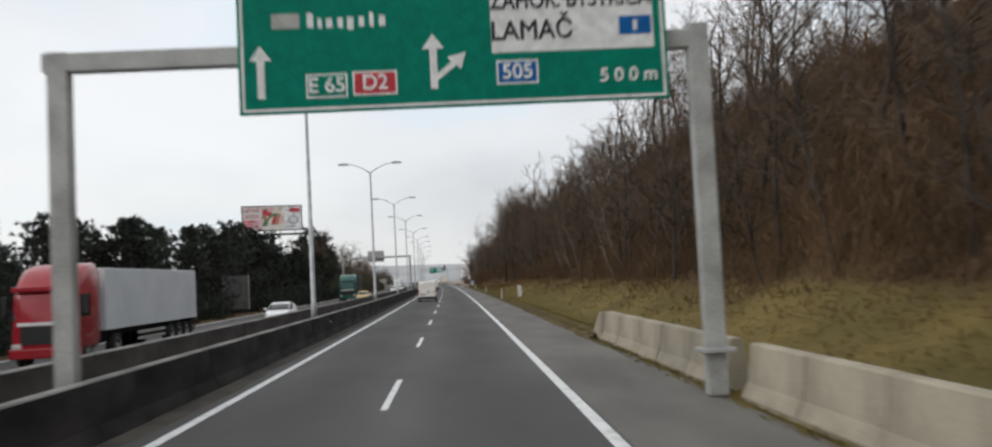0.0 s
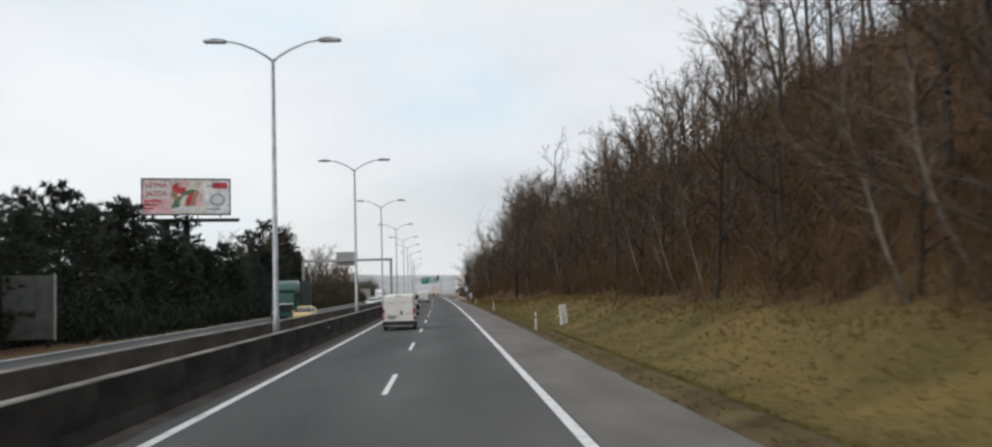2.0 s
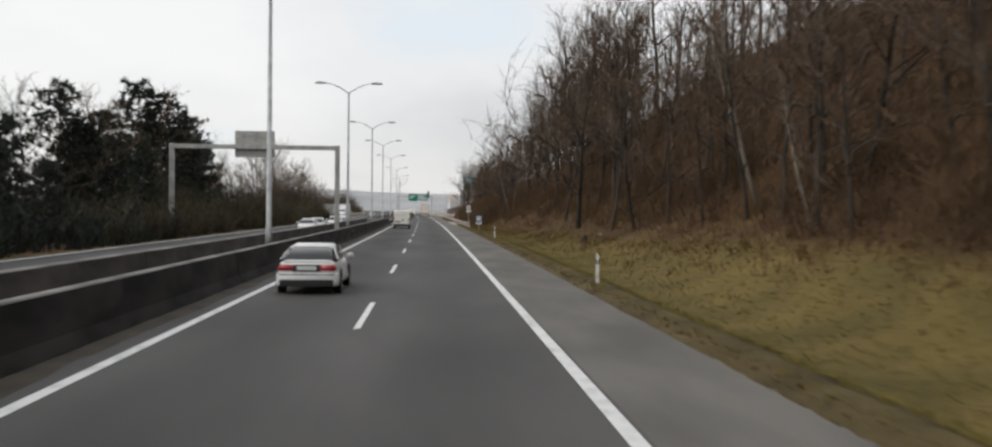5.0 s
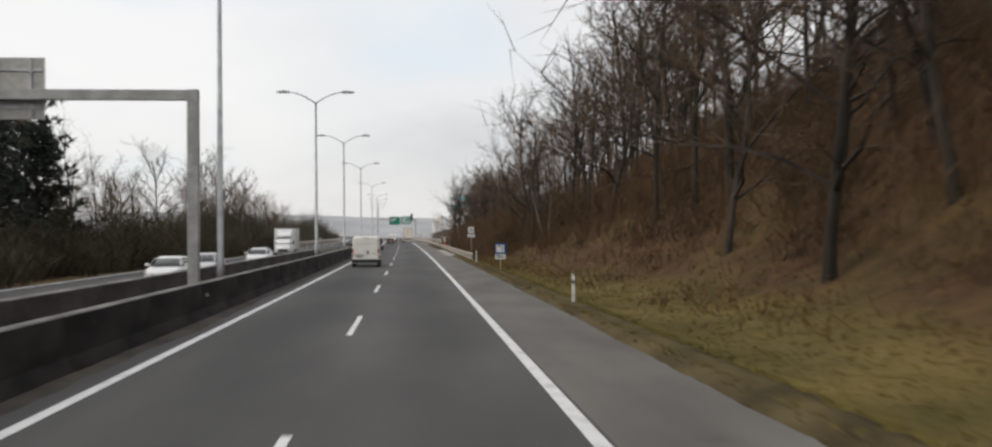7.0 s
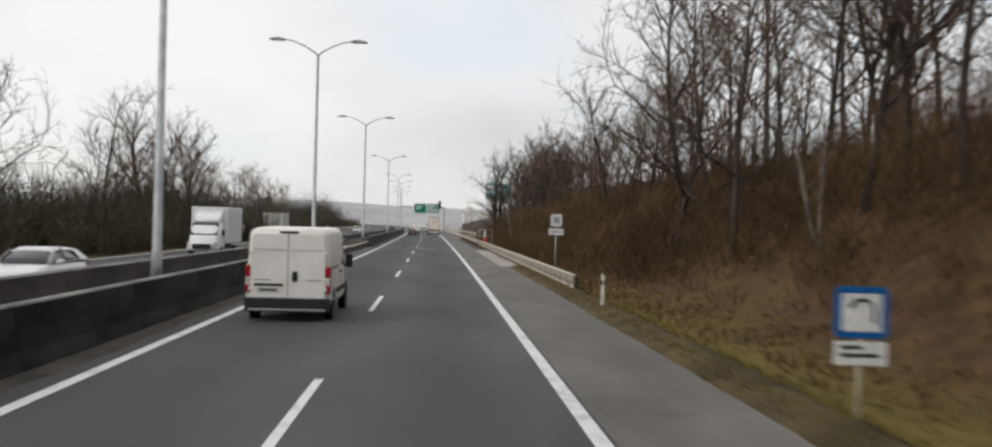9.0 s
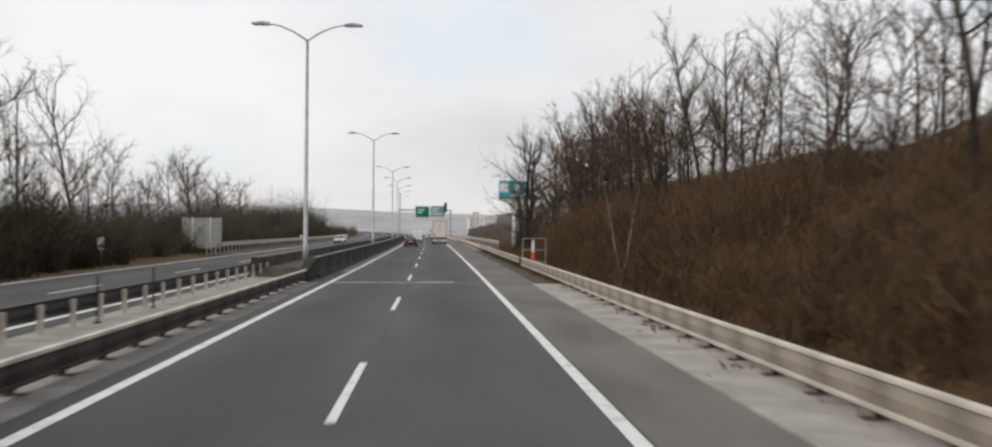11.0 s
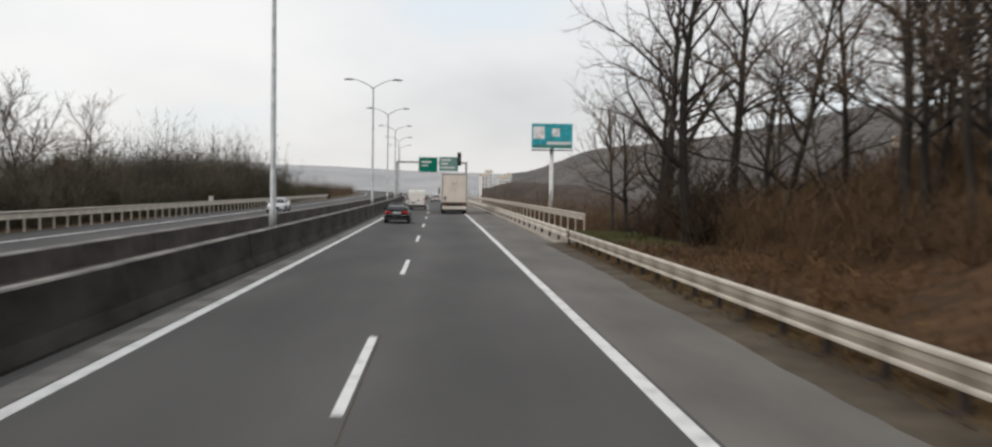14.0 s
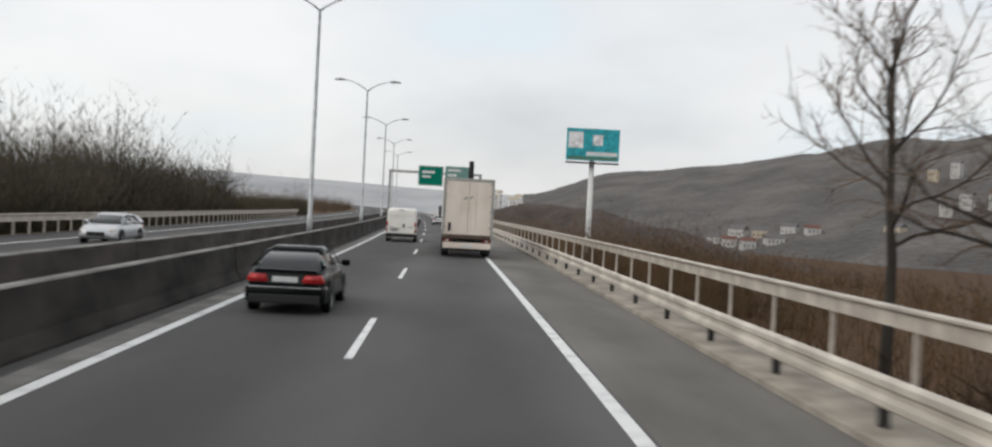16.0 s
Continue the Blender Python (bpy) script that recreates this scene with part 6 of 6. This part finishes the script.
    part("bumper_trim", boxes((-0.78, 0.78, -0.068, -0.03, 0.57, 0.605), bevel=0.006), CHROME, c, "thin bright strip")
    # black panel made taller than the part, to darken the greyish lower bumper
    part("diffuser", boxes((-0.76, 0.76, -0.062, 0.1, 0.24, 0.44), bevel=0.03), BLACK_TRIM, c)
    part("number_plate", boxes((-0.27, 0.27, -0.045, -0.01, 0.70, 0.82), bevel=0.006), PLATE, c, "white number plate")
    part("boot_lip", boxes((-0.66, 0.66, 0.045, 0.13, 0.925, 0.965), bevel=0.012), paint, c)
    # no hollow here: a raised black plate paints the recess's shade
    part("boot_recess", boxes((-0.40, 0.40, -0.018, 0.03, 0.66, 0.86), bevel=0.01), BLACK_TRIM, c)
    part("grille", boxes((-0.4, 0.4, 4.62, 4.72, 0.36, 0.56), bevel=0.02), BLACK_TRIM, c)
    return c


def panel_van(m, label):
    """A low-roofed panel van with twin rear doors."""
    v = empty("van", label, "van", m=m)
    part("body", loft([ring(0.985, 0.925, 0.42, 2.20, 0.02, 0.02, r=0.14), ring(1.02, 0.945, 0.38, 2.26, 0.10, r=0.16), ring(1.025, 0.95, 0.34, 2.28, 0.8, r=0.16), ring(1.025, 0.95, 0.34, 2.29, 3.2, r=0.16), ring(1.02, 0.93, 0.34, 2.25, 3.75, r=0.16),
                       ring(1.01, 0.89, 0.34, 1.75, 4.35, r=0.2), ring(0.99, 0.84, 0.34, 1.30, 4.85, r=0.2), ring(0.93, 0.78, 0.36, 1.05, 5.2, r=0.2), ring(0.8, 0.66, 0.42, 0.85, 5.36, r=0.15)]), VAN_WHITE, v, smooth=True)
    for k in (-1, 1):
        x0, x1 = (0.01, 0.905) if k > 0 else (-0.905, -0.01)
        bm = bmesh.new()
        prism(bm, [(x0 if k > 0 else x1, 0.52), (k * 0.905, 0.52), (k * 0.90, 1.3), (k * 0.86, 2.06), (k * 0.80, 2.12), (x0 if k > 0 else x1, 2.12)], -0.035, 0.04)
        bmesh.ops.bevel(bm, geom=bm.edges[:], offset=0.012, segments=2, affect="EDGES")
        d = part("rear_door", bm, VAN_WHITE, v, "white rear cargo door")
        part("crease", boxes((min(k * 0.03, k * 0.84), max(k * 0.03, k * 0.84), -0.043, -0.03, 1.70, 1.725)), VAN_WHITE, d)
        # thin black strip paints the shade line above the raised crease
        part("crease", boxes((min(k * 0.03, k * 0.84), max(k * 0.03, k * 0.84), -0.040, -0.03, 1.735, 1.745)), BLACK_TRIM, d)
        for z in (0.75, 1.62):
            part("hinge", boxes((k * 0.885 - 0.05, k * 0.885 + 0.05, -0.055, 0.0, z, z + 0.10), bevel=0.01), VAN_WHITE, d)
        part("trim_line", boxes((min(k * 0.42, k * 0.80), max(k * 0.42, k * 0.80), -0.041, -0.03, 1.00, 1.015)), BLACK_TRIM, d)
        tl = part("tail_light", boxes((k * 0.955 - 0.07, k * 0.955 + 0.07, -0.03, 0.16, 0.70, 1.36), bevel=0.03), TAIL_RED, v, "tall red tail light")
        part("clear_lens", boxes((k * 0.955 - 0.06, k * 0.955 + 0.06, -0.036, 0.05, 0.88, 1.08), bevel=0.01), TAIL_CLEAR, tl)
        part("lit_lens", boxes((k * 0.955 - 0.06, k * 0.955 + 0.06, -0.036, 0.05, 1.14, 1.28), bevel=0.01), TAIL_LIT, tl)
        mr = part("mirror", boxes((k * 1.12 - 0.10, k * 1.12 + 0.10, 3.92, 4.02, 1.18, 1.55), bevel=0.04), BLACK_TRIM, v, "black door mirror")
        part("mirror_arm", tube(bmesh.new(), [(k * 0.95, 4.05, 1.25), (k * 1.08, 3.98, 1.28)], 0.03, 6), BLACK_TRIM, mr)
        slab("side_window", [(k * 0.992, 3.15, 1.28), (k * 0.975, 4.28, 1.28), (k * 0.945, 3.85, 1.86), (k * 0.955, 3.2, 1.90)][::k], 0.03, GLASS, v, "dark cab side window")
        part("rub_strip", boxes((k * 1.025 - 0.02, k * 1.025 + 0.02, 1.55, 3.9, 0.62, 0.74), bevel=0.012), BLACK_TRIM, v)
        part("door_handle", boxes((k * 1.0 - 0.03, k * 1.0 + 0.022, 2.6, 2.95, 1.10, 1.15), bevel=0.008), BLACK_TRIM, v)
        part("door_rail", boxes((k * 0.99 - 0.02, k * 0.99 + 0.016, 0.5, 2.3, 1.28, 1.31), bevel=0.006), BLACK_TRIM, v)
        for y in (0.95, 4.4):
            wheel(v, k * 1.03, y, 0.345, 0.22, k, SIGN_BACK)
            # the van's arches are not cut out either; a black disc paints their shade
            part("wheel_arch", lathe_x(bmesh.new(), [(-0.02, 0.44), (0.0, 0.43), (0.0, 0.36)], k * 1.02, y, 0.36, k, 24), BLACK_TRIM, v)
        part("headlight", boxes((k * 0.78 - 0.12, k * 0.78 + 0.12, 4.95, 5.2, 0.85, 1.2), bevel=0.05), TAIL_CLEAR, v)
    # dark bumper drawn lower, its black also standing in for the shadow beneath
    part("bumper", boxes((-1.02, 1.02, -0.14, 0.16, 0.24, 0.58), bevel=0.04), BLACK_TRIM, v, "dark grey rear bumper step")
    part("bumper_edge", boxes((-0.93, 0.93, -0.16, -0.1, 0.27, 0.32), bevel=0.015), SIGN_BACK, v)
    part("brake_light", boxes((-0.22, 0.22, -0.03, 0.06, 2.155, 2.195), bevel=0.01), BLACK_TRIM, v, "dark high brake light")
    part("latch", boxes((0.10, 0.23, -0.06, -0.03, 0.98, 1.22), bevel=0.03), BLACK_TRIM, v, "black door latch")
    part("plate_lamp", boxes((-0.80, -0.12, -0.065, -0.03, 0.86, 0.92), bevel=0.01), BLACK_TRIM, v)
    np_ = part("number_plate", boxes((-0.72, -0.20, -0.055, -0.03, 0.71, 0.83), bevel=0.006), PLATE, v, "white number plate")
    panel("bar", -0.66, -0.26, 0.745, 0.795, -0.061, BLACK_TRIM, np_, 0.005)
    slab("windscreen", [(-0.84, 3.86, 2.12), (0.84, 3.86, 2.12), (0.9, 4.62, 1.38), (-0.9, 4.62, 1.38)], 0.03, GLASS, v, "dark windscreen")
    return v


def lorry(m, label, cab_paint, cover, rear=True, length=13.6, tall=4.0, cab=True):
    """A tractor with a box trailer; y runs from the trailer's tail."""
    l = empty("lorry", label, "lorry", m=m)
    t = part("trailer", boxes((-1.275, 1.275, 0.06, length, 1.15, tall), bevel=0.03), cover, l)
    for x0, x1, z0, z1 in ((-1.275, -1.15, 1.0, tall), (1.15, 1.275, 1.0, tall), (-1.15, 1.15, tall - 0.14, tall), (-1.275, 1.275, 0.98, 1.16)):
        part("rear_frame", boxes((x0, x1, -0.02, 0.08, z0, z1), bevel=0.012), SIGN_BACK if z0 > 1.1 or x1 - x0 < 1 else plain("rusty_sill", (0.10, 0.07, 0.05), 0.8), t)
    for k in (-1, 1):
        d = part("rear_door", boxes((min(k * 0.012, k * 1.14), max(k * 0.012, k * 1.14), 0.0, 0.06, 1.18, tall - 0.15), bevel=0.008), cover, t)
        for x in (0.36, 0.86):
            part("lock_rod", tube(bmesh.new(), [(k * x, -0.008, 1.2), (k * x, -0.008, tall - 0.2)], 0.012, 6), cover, d)
        for z in (1.5, 2.3, 3.1, 3.7):
            part("hinge", boxes((k * 1.14 - 0.07, k * 1.14 + 0.05, -0.03, 0.01, z, z + 0.09), bevel=0.01), SIGN_BACK, d)
        tl = part("tail_light", boxes((k * 0.98 - 0.22, k * 0.98 + 0.22, -0.06, 0.02, 0.80, 0.94), bevel=0.015), DULL_RED, l, "dull red tail light")
        part("lens", boxes((k * 0.98 - 0.06, k * 0.98 + 0.06, -0.066, -0.03, 0.82, 0.92)), TAIL_CLEAR, tl)
        for y in (1.9, 3.2, 4.5)[:3 if length > 10 else 2]:
            wheel(l, k * 1.25, y, 0.5, 0.36, k, SIGN_BACK)
            part("mudflap", boxes((k * 1.07 - 0.2, k * 1.07 + 0.2, y - 0.62, y - 0.6, 0.28, 0.98)), BLACK_TRIM, l)
        for z in (0.55, 0.80) if length > 10 else ():
            part("side_guard", boxes((k * 1.22 - 0.02, k * 1.22 + 0.02, 5.6, length - 4.0, z, z + 0.125), bevel=0.01), SIGN_BACK, l)
        part("chassis_beam", boxes((k * 0.5 - 0.08, k * 0.5 + 0.08, 0.1, length - 0.5, 0.85, 1.14)), DARK_STEEL, l)
    if rear:
        for pts in ([(-0.28, 3.02), (-0.05, 3.08), (-0.08, 2.98), (-0.2, 2.92)], [(0.02, 3.05), (0.24, 3.16), (0.2, 3.05), (0.08, 2.96)]):
            bm = bmesh.new()
            prism(bm, pts, -0.008, 0.002)
            part("emblem", bm, SIGN_BACK, t, "small grey emblem shape")
        part("latch_box", boxes((-0.98, -0.84, -0.045, 0.0, 1.35, 1.75), bevel=0.02), BLACK_TRIM, t, "dark door latch")
    # added dark panel, stands in for the shade under the trailer
    part("crossmember", boxes((-1.15, 1.15, 0.55, 0.65, 0.35, 1.14)), DARK_STEEL, l)
    part("bumper_bar", boxes((-1.2, 1.2, -0.05, 0.06, 0.48, 0.78), bevel=0.02), TRAILER if rear else SIGN_BACK, l, "pale under-run bumper")
    part("number_plate", boxes((-0.26, 0.26, -0.075, -0.05, 0.56, 0.68)), PLATE, l, "white number plate")
    if cab:
        y0 = length + 0.4
        part("cab", loft([ring(1.20, 1.18, 0.75, 3.55, y0, r=0.15), ring(1.24, 1.20, 0.55, 3.75, y0 + 0.3, r=0.2), ring(1.245, 1.18, 0.45, 3.68, y0 + 1.0, r=0.34), ring(1.245, 1.15, 0.42, 3.45, y0 + 1.6, r=0.36), ring(1.24, 1.12, 0.42, 3.12, y0 + 1.95, r=0.34), ring(1.20, 1.08, 0.42, 2.85, y0 + 2.15, r=0.3), ring(1.12, 1.02, 0.46, 2.7, y0 + 2.27, r=0.25), ring(0.98, 0.90, 0.52, 2.6, y0 + 2.34, r=0.2)]), cab_paint, l, "lorry cab", smooth=True)
        slab("windscreen", [(-1.05, y0 + 2.33, 1.72), (1.05, y0 + 2.33, 1.72), (1.0, y0 + 2.18, 2.72), (-1.0, y0 + 2.18, 2.72)][::-1], 0.03, GLASS, l, "dark windscreen")
        part("sun_visor", boxes((-1.05, 1.05, y0 + 2.2, y0 + 2.45, 2.74, 2.92), bevel=0.03), cab_paint, l)
        part("grille", boxes((-0.8, 0.8, y0 + 2.28, y0 + 2.36, 0.85, 1.5), bevel=0.02), BLACK_TRIM, l)
        part("front_bumper", boxes((-1.22, 1.22, y0 + 1.9, y0 + 2.4, 0.35, 0.72), bevel=0.06), cab_paint, l)
        part("stripe", boxes((-0.9, 0.9, y0 + 2.31, y0 + 2.38, 1.52, 1.64), bevel=0.01), SIGN_WHITE, l)
        for k in (-1, 1):
            part("headlight", boxes((k * 0.92 - 0.17, k * 0.92 + 0.17, y0 + 2.3, y0 + 2.42, 0.72, 0.9), bevel=0.03), TAIL_CLEAR, l, "clear headlight")
            slab("side_window", [(k * 1.25, y0 + 1.1, 1.8), (k * 1.25, y0 + 2.0, 1.75), (k * 1.225, y0 + 1.95, 2.55), (k * 1.225, y0 + 1.1, 2.6)][::k], 0.03, GLASS, l)
            part("mirror", boxes((k * 1.42 - 0.09, k * 1.42 + 0.09, y0 + 2.05, y0 + 2.2, 1.9, 2.6), bevel=0.04), BLACK_TRIM, l)
            wheel(l, k * 1.22, y0 + 1.35, 0.5, 0.32, k, SIGN_BACK)
            wheel(l, k * 1.22, y0 - 1.9, 0.5, 0.36, k, SIGN_BACK)
        part("chassis", boxes((-0.5, 0.5, length - 2.5, y0 + 1.8, 0.6, 1.0)), DARK_STEEL, l)
    return l


def box_truck(m, label):
    """A small white truck with a box body and a short cab."""
    b = empty("truck", label, "truck", m=m)
    part("box_body", boxes((-1.15, 1.15, 0.0, 4.6, 0.85, 3.15), bevel=0.04), CAR_WHITE, b)
    part("cab", loft([ring(1.0, 0.9, 0.45, 2.25, 4.7, r=0.2), ring(1.0, 0.88, 0.4, 2.28, 5.2, r=0.22), ring(1.0, 0.86, 0.4, 1.9, 5.9, r=0.22), ring(0.98, 0.84, 0.4, 1.3, 6.3, r=0.2), ring(0.9, 0.76, 0.45, 1.0, 6.7, r=0.15)]), CAR_WHITE, b, smooth=True)
    slab("windscreen", [(-0.82, 6.25, 1.4), (0.82, 6.25, 1.4), (0.8, 5.62, 2.12), (-0.8, 5.62, 2.12)][::-1], 0.03, GLASS, b, "dark windscreen")
    part("grille", boxes((-0.55, 0.55, 6.66, 6.74, 0.55, 0.85), bevel=0.02), BLACK_TRIM, b)
    part("roof_fairing", loft([ring(0.9, 0.9, 2.2, 3.0, 4.65, r=0.1), ring(0.85, 0.8, 2.2, 2.6, 5.2, r=0.1), ring(0.75, 0.7, 2.2, 2.3, 5.6, r=0.04)]), CAR_WHITE, b, smooth=True)
    for k in (-1, 1):
        part("headlight", boxes((k * 0.78 - 0.12, k * 0.78 + 0.12, 6.5, 6.7, 0.75, 0.95), bevel=0.03), TAIL_CLEAR, b)
        part("mirror", boxes((k * 1.12 - 0.08, k * 1.12 + 0.08, 5.75, 5.85, 1.35, 1.75), bevel=0.03), BLACK_TRIM, b)
        for y in (1.2, 5.6):
            wheel(b, k * 1.0, y, 0.36, 0.25, k, SIGN_BACK)
    part("chassis", boxes((-0.5, 0.5, 0.1, 5.8, 0.45, 0.86)), DARK_STEEL, b)
    return b


# with the camera's direction
lorry(at(448.2, 2.62), "lorry with a dusty cream box trailer in the slow lane", CAR_WHITE, TRAILER)
panel_van(at(248.6, -1.8), "grimy white low-roofed panel van in the fast lane")
# the same van once more, placed to fit the camera's earlier view
panel_van(at(111.8, -1.4), "second copy of the white panel van, set beside the lane line")
sedan(at(419.7, -1.93), "glossy black saloon car with red tail lights", CAR_BLACK)
sedan(at(152.0, -2.0), "white saloon car far ahead in the fast lane", CAR_WHITE, False, group="cars ahead")
sedan(at(497.0, -1.9), "white car far ahead in the fast lane", CAR_WHITE, False, group="cars ahead", hatch=True)
sedan(at(540.0, 1.9), "white hatchback far ahead in the slow lane", CAR_WHITE, False, group="cars ahead", hatch=True)
sedan(at(522.0, -1.8), "silver car far ahead in the fast lane", CAR_SILVER, group="cars ahead")
panel_van(at(466.5, -1.35), "white delivery van far ahead in the fast lane")
# oncoming
lorry(at(51.2, -13.2, 0, 180), "red lorry cab pulling a pale grey curtain-sided trailer", LORRY_RED, TARP, rear=False, length=13.6, tall=3.55)
lorry(at(150.9, -13.2, 0, 180), "green lorry with a dark green covered load body", LORRY_GREEN, TARP_GREEN, rear=False, length=7.2, tall=3.75)
sedan(at(72.0, -10.7, 0, 180), "white car on the oncoming carriageway", CAR_WHITE, False, "oncoming cars")
sedan(at(138.5, -10.6, 0, 180), "yellow car on the oncoming carriageway", CAR_YELLOW, False, "oncoming cars", True)
sedan(at(228.0, -10.7, 0, 180), "white estate car on the oncoming carriageway", CAR_WHITE, False, "oncoming cars", True)
sedan(at(236.8, -10.7, 0, 180), "silver car on the oncoming carriageway", CAR_SILVER, False, "oncoming cars")
sedan(at(258.6, -10.7, 0, 180), "white car beyond the median barrier", CAR_WHITE, False, "oncoming cars", True)
box_truck(at(293.0, -12.5, 0, 180), "small white box truck on the oncoming carriageway")
sedan(at(449.0, -14.3, 0, 180), "pale car crossing the bridge on the oncoming side", CAR_SILVER, False, "oncoming cars", True)
